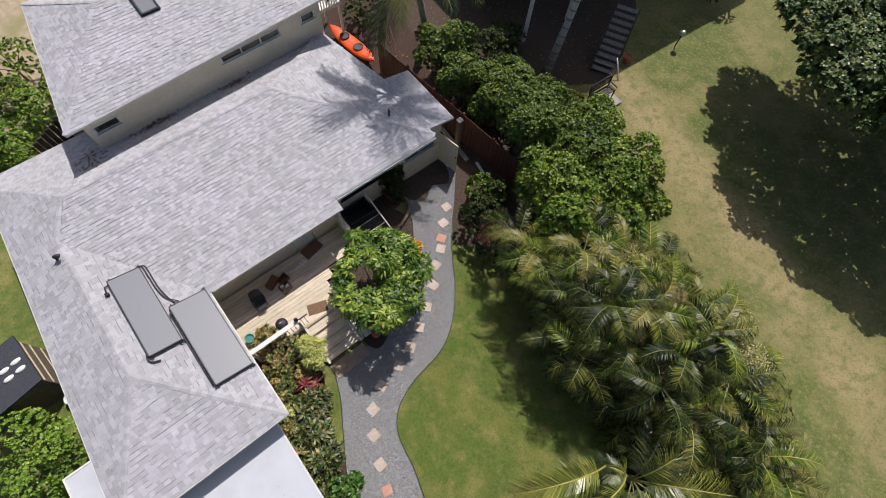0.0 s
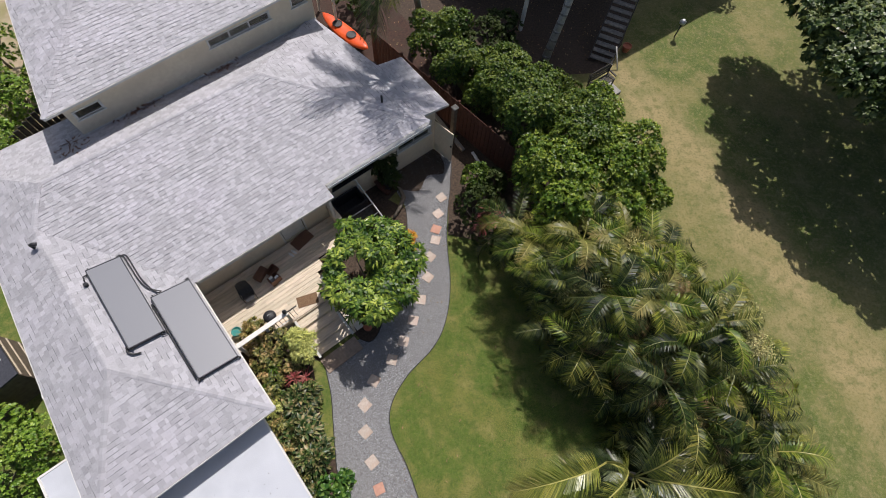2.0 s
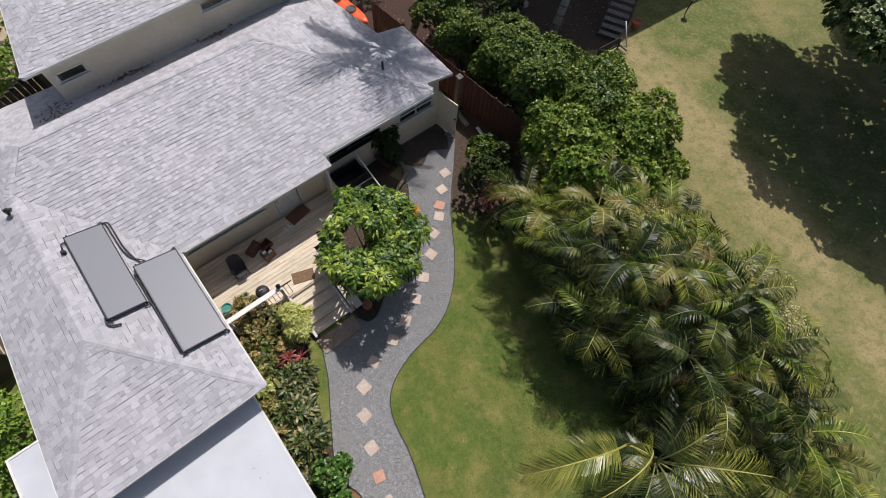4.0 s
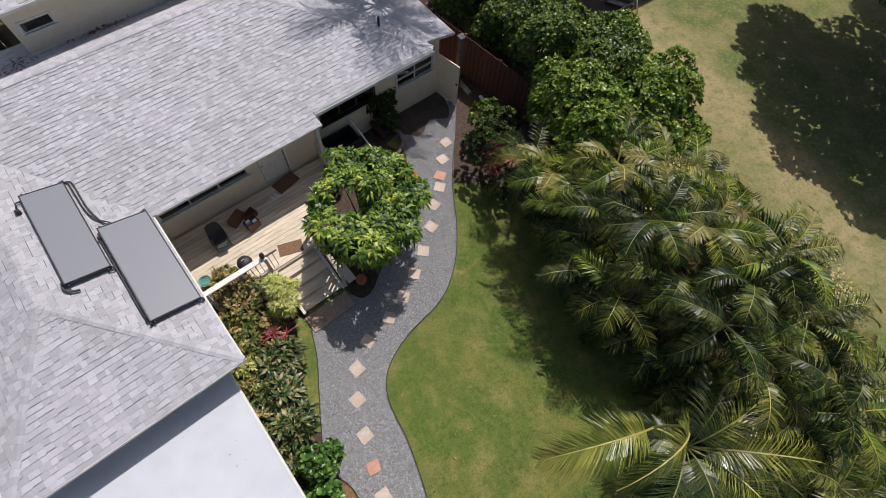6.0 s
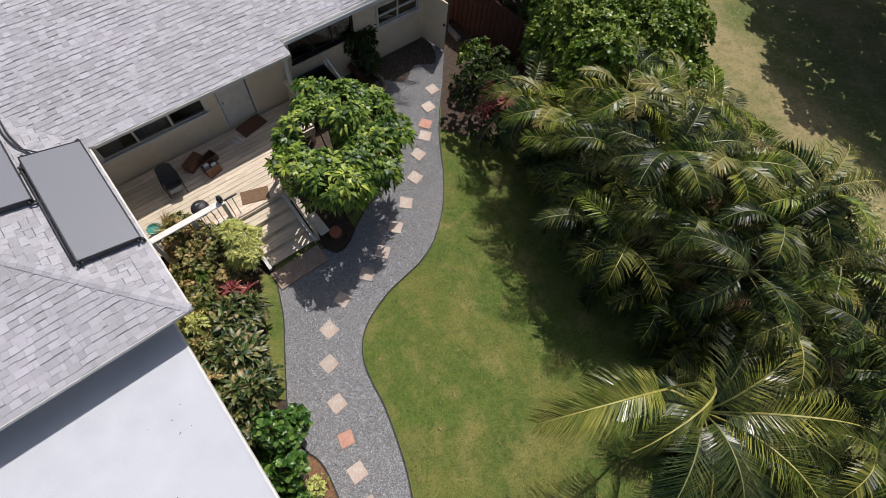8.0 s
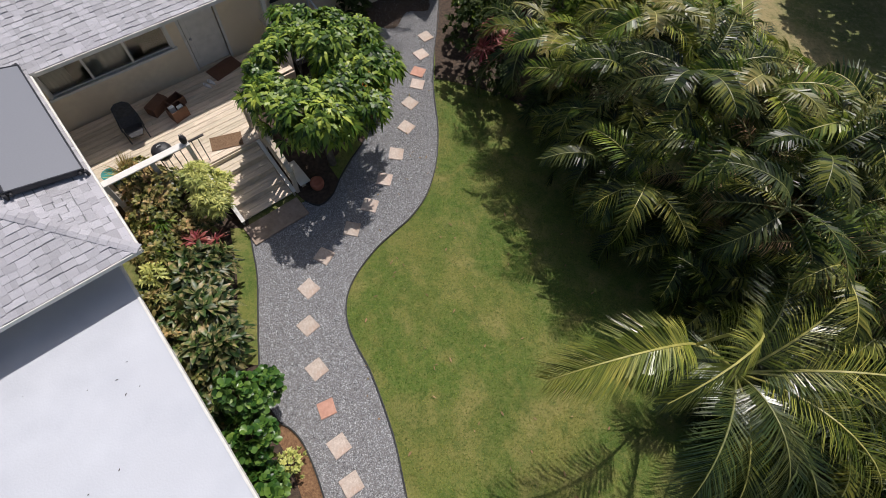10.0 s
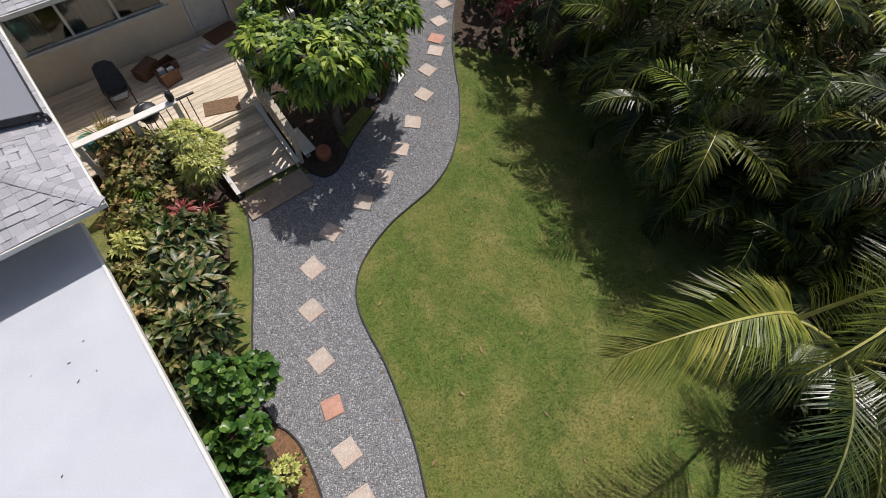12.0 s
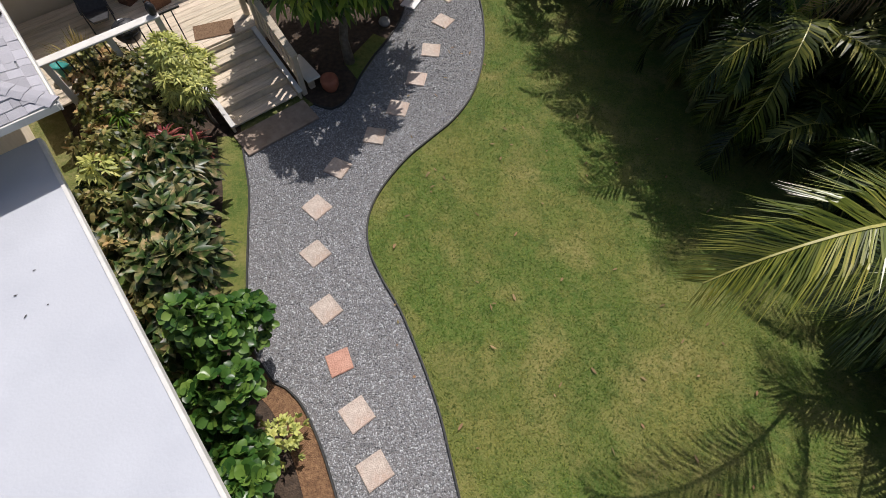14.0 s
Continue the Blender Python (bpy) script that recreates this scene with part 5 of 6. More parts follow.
for k, (x, y, h) in enumerate(((2.2, 8.65, 1.5), (2.55, 8.35, 1.35), (1.95, 8.3, 1.15))):
    strap_plant("red_leaf_plant", "reddish feathery plant at the hedge's foot", (x, y, 0), 110, 0.5, 0.026, L_RED, 89 + k, h, "red plants at the hedge")
leafy("bright_bush", "bright lime-green bush at the house's far side", "shrub", [(-11.2, 0.95, 0.95, 0.95, 1.0, 0.9), (-12.5, 1.3, 1.0, 1.1, 1.0, 0.9), (-12.2, -0.2, 1.0, 1.2, 1.2, 0.95), (-11.6, -1.3, 0.8, 1.0, 1.1, 0.8), (-13.2, -1.2, 0.9, 1.2, 1.2, 0.9)], 1700, L_LIME, 0.13, 0.06, (-12.2, -0.6, 0), 0.05, 7, 92)

def slanted(bm, a, b, w, h):
    """A board of width w and height h from a to b."""
    a, b = Vector(a), Vector(b)
    d = b - a
    s = d.cross(UP).normalized() * (w / 2)
    u = s.cross(d).normalized() * h
    v = [bm.verts.new(p + q) for p in (a, b) for q in (-s, s, s + u, -s + u)]
    for f in ((0, 1, 2, 3), (7, 6, 5, 4), (0, 4, 5, 1), (1, 5, 6, 2), (2, 6, 7, 3), (3, 7, 4, 0)):
        bm.faces.new([v[i] for i in f])
    bmesh.ops.recalc_face_normals(bm, faces=bm.faces)
    return bm


# ---- deck ----
DZ = 0.62
DECK = HOUSE @ Matrix.Translation((0.04, 0.05, 0))
deck = thing("deck", "pale weathered timber deck under the eave", "deck", DECK)
y = -1.95
rnd = random.Random(5)
while y < 0.6:
    x1 = 3.05 + (0.35 if y > -1.0 else 0) + (1.3 if y > -0.55 else 0)
    cut = rnd.uniform(0.8, 2.6)
    for a, b in ((-0.72 if y > -1.9 else -0.3, cut), (cut + 0.004, x1)):
        part("plank", boxed(a, b, y, y + 0.138, DZ - 0.035, DZ + rnd.uniform(-0.002, 0.002), None, 0.005), M_DECK, deck)
    y += 0.144
bm = bmesh.new()
box(bm, -0.30, 3.05, -1.97, -1.93, 0.34, DZ - 0.037)
box(bm, 3.05, 3.09, -1.97, -0.55, 0.34, DZ - 0.037)
box(bm, 3.09, 4.7, -0.59, -0.55, 0.34, DZ - 0.037)
for yy in (-1.4, -0.6, 0.2, 0.6):
    box(bm, -0.28, 3.0, yy, yy + 0.05, 0.42, DZ - 0.037)
part("deck_frame", bm, M_DECKTRIM, deck)
for x, y in ((-0.2, -1.9), (1.45, -1.9), (2.95, -1.9), (4.6, -0.6)):
    part("deck_post", boxed(x - 0.05, x + 0.05, y, y + 0.1, 0, 0.34), M_DECKTRIM, deck)

stairs = thing("stairs", "pale timber stairs of four steps down to the gravel", "stairs", DECK)
for k in range(4):
    z, yy = DZ - 0.135 * (k + 1), -1.97 - 0.335 * k
    for j in range(2):
        part("tread", boxed(1.56, 2.80, yy - 0.17 * (j + 1) - 0.006, yy - 0.17 * j - 0.012, z - 0.035, z, None, 0.005), M_DECK, stairs)
    part("riser", boxed(1.56, 2.80, yy - 0.018, yy - 0.002, z, z + 0.1), M_DECKTRIM, stairs)
for x in (1.50, 2.805):
    part("side_cap", slanted(bmesh.new(), (x + 0.03, -2.0, DZ + 0.005), (x + 0.03, -3.40, 0.15), 0.085, 0.035), M_TRIM, stairs, "bleached pale cap board")
    bm = bmesh.new()
    outline = [(-1.97, 0.2), (-1.97, DZ - 0.04), (-2.15, DZ - 0.05), (-3.38, 0.14), (-3.38, 0.0), (-2.9, 0.0)]
    lo, hi = [bm.verts.new((x, a, b)) for a, b in outline], [bm.verts.new((x + 0.045, a, b)) for a, b in outline]
    bm.faces.new(lo)
    bm.faces.new(hi[::-1])
    for i in range(len(lo)):
        j = (i + 1) % len(lo)
        bm.faces.new((lo[j], lo[i], hi[i], hi[j]))
    bmesh.ops.recalc_face_normals(bm, faces=bm.faces)
    part("stringer", bm, M_DECKTRIM, stairs)
pad = tagged(part("stair_pad", boxed(1.45, 2.82, -4.0, -3.46, 0.0, 0.05, None, 0.01), M_BROWNSLAB), "brown-grey paving slab at the foot of the stairs", "paving slab")
pad.matrix_basis = DECK


rail = thing("deck_railing", "deck railing with a broad white cap board and dark balusters", "railing", DECK)
part("cap_board", boxed(-0.32, 1.52, -1.97, -1.81, 1.395, 1.43, None, 0.008), M_TRIM, rail, "broad white-painted cap board")
part("lower_rail", boxed(-0.28, 1.5, -1.90, -1.86, 0.70, 0.74), M_TRIM, rail)
part("thin_rail", boxed(1.52, 1.86, -1.90, -1.86, 1.395, 1.425), M_GREYWOOD, rail)
for x in (-0.25, 0.7, 1.47):
    part("post", boxed(x - 0.045, x + 0.045, -1.93, -1.84, DZ, 1.395), M_TRIM, rail)
for k in range(14):
    x = -0.1 + k * 0.14
    part("baluster", tube(bmesh.new(), [(x, -1.88, 0.63 if x > 1.5 else 0.74), (x, -1.88, 1.395)], 0.011, 6), M_BLACK, rail)
stair_rail = thing("stair_railing", "weathered timber handrail with slats beside the stairs", "railing", DECK)
part("top_rail", slanted(bmesh.new(), (2.93, -1.55, 1.40), (2.93, -2.15, 1.40), 0.11, 0.04), M_DECKTRIM, stair_rail)
part("hand_rail", slanted(bmesh.new(), (2.93, -2.15, 1.38), (2.93, -3.38, 0.84), 0.12, 0.04), M_DECKTRIM, stair_rail)
part("lower_rail", slanted(bmesh.new(), (2.93, -2.15, 0.75), (2.93, -3.34, 0.27), 0.05, 0.06), M_DECKTRIM, stair_rail)
for yy, z0, z1 in ((-1.58, DZ, 1.40), (-2.1, 0.46, 1.39), (-3.32, 0.0, 0.87)):
    part("newel", boxed(2.885, 2.975, yy - 0.045, yy + 0.045, z0, z1, None, 0.006), M_DECKTRIM, stair_rail)
for k in range(8):
    yy = -2.25 - k * 0.135
    s = (yy + 2.15) / -1.27
    part("slat", boxed(2.91, 2.945, yy - 0.035, yy + 0.035, 0.77 - 0.48 * s, 1.38 - 0.54 * s), M_DECKTRIM, stair_rail)
wing_board = tagged(part("side_board", boxed(3.0, 3.26, -3.45, -2.75, 0.30, 0.345, None, 0.006), M_TRIM), "pale board resting beside the stairs", "board")
wing_board.matrix_basis = DECK
part("leg", boxed(3.08, 3.18, -3.3, -3.2, 0, 0.30), M_DECKTRIM, wing_board)
part("leg", boxed(3.08, 3.18, -2.95, -2.85, 0, 0.30), M_DECKTRIM, wing_board)


def local(ob, x, y, z=0, turn=0):
    ob.matrix_basis = DECK @ Matrix.Translation((x, y, z)) @ Matrix.Rotation(radians(turn), 4, "Z")
    return ob


def slab_thing(name, label, category, w, d, h, mat, x, y, z, turn=0, bevel=0.006):
    return local(tagged(part(name, boxed(-w / 2, w / 2, -d / 2, d / 2, 0, h, None, bevel), mat), label, category), x, y, z, turn)


slab_thing("door_mat", "dark brown door mat in front of the door", "mat", 0.78, 0.46, 0.014, M_RATTAN, 3.33, 0.44, DZ + 0.004, 12)
slab_thing("coir_mat", "brown coir mat at the top of the stairs", "mat", 0.70, 0.40, 0.014, M_BRASS, 2.26, -1.62, DZ + 0.004, -19)


def reclining_chair():
    ob = thing("reclining_chair", "black reclining chair on the shaded deck", "chair")
    prof = [(0.62, 0.34), (0.30, 0.40), (0.0, 0.36), (-0.28, 0.62), (-0.50, 0.95), (-0.56, 1.05)]
    for nm, sl in (("leg_rest", prof[:2]), ("seat", prof[1:3]), ("backrest", prof[2:])):
        bm = bmesh.new()
        n = len(sl)
        rows = []
        for i, (a, z) in enumerate(sl):
            w = (0.27, 0.32, 0.27, 0.12)[i] if nm == "backrest" else (0.17 + 0.1 * i if nm == "leg_rest" else 0.27)
            rows.append([bm.verts.new((x, a, z + dz)) for dz in (0, 0.06) for x in (-w, -w * 0.5, 0, w * 0.5, w)])
        for r0, r1 in zip(rows, rows[1:]):
            for k in range(4):
                bm.faces.new((r0[k], r0[k + 1], r1[k + 1], r1[k]))
                bm.faces.new((r0[5 + k], r1[5 + k], r1[6 + k], r0[6 + k]))
            for k in (0, 4):
                bm.faces.new((r0[k], r1[k], r1[k + 5], r0[k + 5]))
        for r in (rows[0], rows[-1]):
            for k in range(4):
                bm.faces.new((r[k], r[k + 1], r[k + 6], r[k + 5]))
        bmesh.ops.recalc_face_normals(bm, faces=bm.faces)
        part(nm, bm, M_BLACK, ob)
    for s in (-1, 1):
        part("armrest", tube(bmesh.new(), [(s * 0.31, 0.3, 0.52), (s * 0.31, 0.0, 0.58), (s * 0.30, -0.32, 0.62)], 0.028, 8), M_BLACK, ob)
        part("leg", tube(bmesh.new(), [(s * 0.29, 0.45, 0), (s * 0.30, 0.2, 0.53)], 0.018, 8), M_BLACK, ob)
        part("leg", tube(bmesh.new(), [(s * 0.29, -0.38, 0), (s * 0.30, -0.1, 0.58)], 0.018, 8), M_BLACK, ob)
    return ob


_chair = local(reclining_chair(), 0.80, -0.28, DZ, 174)
_chair.scale = (0.70, 0.50, 0.66)


def crate(w, d, h, mat, label):
    ob = thing("wicker_crate", label, "crate", None, "crates on the deck")
    for nm, q in (("side", (-w / 2, w / 2, -d / 2, -d / 2 + 0.02)), ("side", (-w / 2, w / 2, d / 2 - 0.02, d / 2)), ("side", (-w / 2, -w / 2 + 0.02, -d / 2 + 0.02, d / 2 - 0.02)), ("side", (w / 2 - 0.02, w / 2, -d / 2 + 0.02, d / 2 - 0.02))):
        part(nm, boxed(*q, 0.012, h, None, 0.003), mat, ob)
    part("base", boxed(-w / 2, w / 2, -d / 2, d / 2, 0, 0.012), mat, ob)
    return ob


local(crate(0.38, 0.28, 0.3, M_RATTAN, "red-brown wicker crate with white boxes on the deck"), 1.78, -0.34, DZ, 12)
local(crate(0.38, 0.25, 0.22, M_RATTAN, "red-brown wicker crate on the deck"), 1.88, 0.0, DZ, 20)
for x, y in ((1.70, -0.30), (1.87, -0.38)):
    slab_thing("white_box", "small white box in the wicker crate", "box", 0.13, 0.09, 0.3, M_PVC, x, y, DZ + 0.016, 12)
slab_thing("footstool", "low brown wooden footstool by the wall", "stool", 0.5, 0.26, 0.24, M_RATTAN, 1.5, 0.12, DZ, 28)


def rounded_pot(name, label, r, h, mat, category="pot"):
    return tagged(part(name, lathe(bmesh.new(), [(r * 0.62, 0), (r * 0.9, h * 0.45), (r, h * 0.85), (r * 1.08, h * 0.88), (r * 1.08, h), (r * 0.92, h), (r * 0.88, h * 0.8)], 22), mat), label, category)


local(rounded_pot("watering_bucket", "teal plastic bucket in the deck's corner", 0.15, 0.28, M_TEAL, "bucket"), -0.12, -1.22, DZ)
local(rounded_pot("plant_pot", "brown pot with dry thin stems on the deck", 0.16, 0.24, M_CLAY), 0.18, -1.5, DZ)
rngp = np.random.default_rng(12)
n = 130
a = rngp.uniform(0, 6.28, n)
dry = tagged(part("dry_plant", leaves_mesh("dry_plant", rngp.normal(0, 0.03, (n, 3)) * [1, 1, 0], np.stack([np.cos(a) * 0.5, np.sin(a) * 0.5, rngp.uniform(0.6, 1.4, n)], 1), unit(rngp, n), rngp.uniform(0.4, 0.8, n), np.full(n, 0.02), L_STRAW, 0.15), None), "thin dry yellowish plant growing from the pot", "plant")
local(dry, 0.18, -1.5, DZ + 0.2)
slab_thing("planter_box", "brown wooden planter box behind the rail", "planter", 0.42, 0.26, 0.2, M_RATTAN, 0.45, -1.6, DZ, 3)
ob = thing("kettle_grill", "round black kettle grill with a metal lid handle", "grill")
part("bowl", lathe(bmesh.new(), [(0.06, 0.42), (0.2, 0.5), (0.26, 0.62), (0.27, 0.68)], 22), M_BLACK, ob)
part("lid", lathe(bmesh.new(), [(0.27, 0.685), (0.25, 0.75), (0.16, 0.82), (0.03, 0.85)], 22), M_BLACK, ob)
part("lid_handle", tube(bmesh.new(), [(-0.06, 0, 0.845), (-0.05, 0, 0.89), (0.05, 0, 0.89), (0.06, 0, 0.845)], 0.01, 6), M_METAL, ob)
for k in range(3):
    c, s = math.cos(k * 2.1), math.sin(k * 2.1)
    part("leg", tube(bmesh.new(), [(c * 0.14, s * 0.14, 0.5), (c * 0.24, s * 0.24, 0)], 0.012, 6), M_METAL, ob)
local(ob, 1.0, -1.58, DZ)
ob.scale = (0.78, 0.78, 0.85)
ob = thing("rail_lantern", "small black lantern standing on the railing", "lantern")
part("body", lathe(bmesh.new(), [(0.05, 0), (0.065, 0.03), (0.07, 0.12), (0.045, 0.18), (0.02, 0.2)], 14), M_BLACK, ob)
part("handle", tube(bmesh.new(), [(-0.05, 0, 0.15), (-0.04, 0, 0.24), (0.04, 0, 0.24), (0.05, 0, 0.15)], 0.008, 6), M_BLACK, ob)
local(ob, 1.46, -1.87, 1.435)
# cloth hung over the rail's end
bm = bmesh.new()
g = [[bm.verts.new((0.11 * math.cos(j * 0.5 - 1.2) * 1.4 + 0.02 * math.sin(i * 2.1 + j), (i - 4) * 0.05 + 0.015 * math.sin(j * 1.7), 0.02 - 0.10 * abs(j - 3) / 3 + 0.02 * math.sin(i * 1.3 + j * 0.8))) for j in range(7)] for i in range(9)]
for i in range(8):
    for j in range(6):
        bm.faces.new((g[i][j], g[i + 1][j], g[i + 1][j + 1], g[i][j + 1])).smooth = True
bmesh.ops.solidify(bm, geom=bm.faces, thickness=0.012)
local(tagged(part("towel", bm, M_CLOTH), "crumpled blue and white towel over the railing's end", "towel"), 3.0, -1.72, 1.45, 8)
ob = thing("sandals", "pair of pale sandals beside the door mat", "shoes")
for dx, tw in ((0, 0.3), (0.14, -0.2)):
    bm = bmesh.new()
    prism(bm, [(dx + 0.045 * math.cos(a) * (1.1 if math.sin(a) > 0 else 0.85), 0.13 * math.sin(a)) for a in np.linspace(0, math.tau, 14)[:-1]], 0, 0.025)
    part("sole", bm, M_PVC, ob)
    part("strap", tube(bmesh.new(), [(dx - 0.045, 0.04, 0.02), (dx, 0.06, 0.06), (dx + 0.045, 0.04, 0.02)], 0.012, 6), M_TRIM, ob)
local(ob, 2.72, 0.15, DZ + 0.004, 20)

# low wall, tank and pole beside the deck
half = thing("half_wall", "low cream wall with a white end post beside the deck", "wall", HOUSE)
part("wall_body", boxed(4.72, 4.86, 0.02, 0.88, 0, 1.25, None, 0.008), M_CREAM, half)
part("cap", boxed(4.69, 4.89, 0.02, 0.88, 1.25, 1.29, None, 0.006), M_DECKTRIM, half)
part("end_post", boxed(4.70, 4.88, -0.22, 0.02, 0, 0.95, None, 0.01), M_TRIM, half)
post = thing("porch_post", "slim white porch post at the roof's notch", "post", HOUSE)
part("shaft", boxed(4.66, 4.75, 0.19, 0.28, 1.292, 2.5), M_TRIM, post)
tank = thing("water_tank", "open black rectangular tank standing against the house wall", "tank", HOUSE @ Matrix.Translation((0, -0.14, 0)))
bm = bmesh.new()
for q in ((4.98, 6.12, 0.40, 0.45), (4.98, 6.12, 1.10, 1.15), (4.98, 5.03, 0.45, 1.10), (6.07, 6.12, 0.45, 1.10)):
    box(bm, *q, 0, 0.95, None, 0.008)
part("tank_wall", bm, M_BLACK, tank)
part("tank_floor", boxed(5.03, 6.07, 0.45, 1.10, 0.3, 0.34), M_BLACK, tank)
part("front_rail", tube(bmesh.new(), [(4.98, 0.22, 0.82), (6.2, 0.22, 0.82)], 0.022, 8), M_METAL, tank)
part("front_rail", tube(bmesh.new(), [(4.98, -0.08, 0.55), (6.2, -0.08, 0.55)], 0.02, 8), M_METAL, tank)
part("front_shelf", boxed(4.98, 6.12, -0.12, 0.39, 0.40, 0.46, None, 0.006), M_GREYWOOD, tank)
for x in (5.02, 6.05):
    for yy in (-0.1, 0.3):
        part("shelf_leg", boxed(x, x + 0.05, yy, yy + 0.05, 0, 0.40), M_GREYWOOD, tank)
pole = thing("white_pole", "white plastic pole leaning across the tank's end", "pole", HOUSE)
part("pipe", tube(bmesh.new(), [(6.17, -0.86, 0.75), (6.17, 1.02, 1.22), (6.1, 1.12, 1.2)], 0.03, 10), M_PVC, pole)
part("stand", tube(bmesh.new(), [(6.17, -0.84, 0), (6.17, -0.86, 0.75)], 0.026, 8), M_PVC, pole)
part("stand", tube(bmesh.new(), [(6.17, 0.9, 0), (6.17, 0.98, 1.2)], 0.026, 8), M_PVC, pole)
local(rounded_pot("wall_pot", "dark pot holding the shrub at the wall", 0.2, 0.3, M_GREYWOOD), 7.25, 1.0 - 0.35, 0)
ob = thing("driftwood", "curved grey driftwood log edging the gravel", "log", HOUSE)
part("log", tube(bmesh.new(), [(6.7, -0.55, 0.08), (7.1, -0.35, 0.12), (7.5, -0.1, 0.14), (7.62, 0.3, 0.12), (7.5, 0.7, 0.09)], [0.05, 0.08, 0.09, 0.08, 0.05], 9), M_BARK, ob)
part("stump", tube(bmesh.new(), [(7.2, 0.5, 0), (7.05, 0.75, 0.3), (6.95, 1.0, 0.5)], [0.14, 0.12, 0.08], 9), M_FENCE, ob)

wsoil = [HOUSE @ Vector((x, y, 0)) for x, y in ((6.5, 1.18), (9.75, 1.18), (9.9, 0.5), (9.5, -0.1), (8.9, 0.2), (8.2, -0.15), (7.6, 0.35), (6.9, 0.3))]
sheet("wall_soil", smooth_line([(p.x, p.y) for p in wsoil], 4, True), 0.013, M_SOIL, "dark soil strip along the house wall", "soil")

# terracotta pot and loose tile beside the path
ob = tagged(part("clay_pot", lathe(bmesh.new(), [(0.10, 0), (0.15, 0.1), (0.165, 0.2), (0.15, 0.26), (0.10, 0.27), (0.05, 0.24)], 22), M_CLAY), "round red clay pot beside the stairs", "pot")
ob.matrix_basis = Matrix.Translation((-2.03, 4.74, 0.01))
ob = tagged(part("loose_tile", boxed(-0.16, 0.16, -0.2, 0.2, 0, 0.03, None, 0.004), M_PVC), "white tile lying at the gravel's edge", "tile")
ob.matrix_basis = pose(-0.62, 7.22, 0.02, 0, 0, -25)
ob = tagged(part("garden_rock", lathe(bmesh.new(), [(0.06, 0), (0.12, 0.04), (0.11, 0.1), (0.04, 0.14)], 9), M_CONCRETE), "grey garden rock under the tree", "rock")
ob.matrix_basis = pose(-1.15, 6.55, 0.01, 8, 5, 20)

# ---- stepping stones ----
STONES = [(-0.86, -1.62, 33), (-1.13, -0.97, 36), (-1.41, -0.30, 24), (-1.67, 0.45, 42), (-1.92, 1.34, 44), (-2.0, 2.16, 48), (-1.74, 2.94, 62), (-1.17, 3.63, 80), (-0.80, 4.28, 76), (-0.48, 5.02, 80), (-0.21, 5.79, 84),
          (0.03, 6.65, 55), (0.12, 7.47, 52), (0.31, 8.16, 78), (0.33, 8.62, 70), (0.42, 9.30, 40), (0.55, 10.03, 38), (-0.55, -2.35, 30)]
for k, (x, y, a) in enumerate(STONES):
    rnd = random.Random(k)
    s = 0.175 if k != 2 else 0.155
    bm = prism(bmesh.new(), [(sx * s * rnd.uniform(0.95, 1.04), sy * s * rnd.uniform(0.95, 1.04)) for sx, sy in ((-1, -1), (1, -1), (1, 1), (-1, 1))], 0, 0.022)
    bmesh.ops.bevel(bm, geom=[e for e in bm.edges if e.verts[0].co.z > 0.02 and e.verts[1].co.z > 0.02], offset=0.008, segments=2, affect="EDGES")
    mat = M_TERRA if k in (2, 14) else M_STONE
    ob = tagged(part("stepping_stone", bm, mat), "square terracotta stepping stone set in the gravel" if mat is M_TERRA else "square sandstone stepping stone set in the gravel", "stepping stone", "stepping stones of the path")
    ob.matrix_basis = pose(x, y, 0.006, rnd.uniform(-1.5, 1.5), rnd.uniform(-1.5, 1.5), a)

# ---- solar pipes ----
def roof_pt(x, y, up=0.07):
    return (x, y, wing_r(x, y) + up)


pipes = thing("solar_pipes", "black lagged pipes joining the solar panels", "pipe", HOUSE)
for off in (0.0, 0.07):
    part("pipe", tube(bmesh.new(), [roof_pt(x, y) for x, y in smooth_line([(-1.38, 2.04), (-1.27 + off, 2.0), (-1.25 + off, 1.5), (-1.24 + off, 1.05), (-1.16 + off, 0.66 - off), (-1.0, 0.46 - off * 1.3), (-0.9, 0.36)], 4)], 0.018, 8), M_COPPER, pipes)
    part("pipe", tube(bmesh.new(), [roof_pt(x, y) for x, y in smooth_line([(-1.40, -0.93 + off), (-1.32, -0.95 + off), (-1.27, -0.88 + off)], 4)], 0.018, 8), M_COPPER, pipes)
part("pipe", tube(bmesh.new(), [roof_pt(*p) for p in ((-1.275, 0.1), (-1.27, -0.8), (-1.275, -1.8), (-1.27, -2.6))], 0.02, 8), M_COPPER, pipes)
part("pipe", tube(bmesh.new(), [roof_pt(x, y) for x, y in smooth_line([(-2.22, -0.7), (-2.30, -0.86), (-2.24, -1.02), (-2.04, -1.1)], 4)], 0.026, 8), M_COPPER, pipes)
part("pipe", tube(bmesh.new(), [roof_pt(*p) for p in ((-2.2, 1.9), (-2.36, 1.88), (-2.38, 1.72))], 0.022, 8), M_COPPER, pipes)
part("junction", boxed(-2.44, -2.34, 1.56, 1.66, wing_r(-2.4, 0), wing_r(-2.4, 0) + 0.12, None, 0.01), M_BLACK, pipes)
for x, y in ((-1.34, 2.05), (-2.26, -0.8), (-1.22, -2.66), (-0.16, 0.34), (-0.12, -2.66), (-1.27, 0.02)):
    part("valve", tube(bmesh.new(), [roof_pt(x, y, 0.02), roof_pt(x, y, 0.13)], 0.03, 8), M_BLACK, pipes)

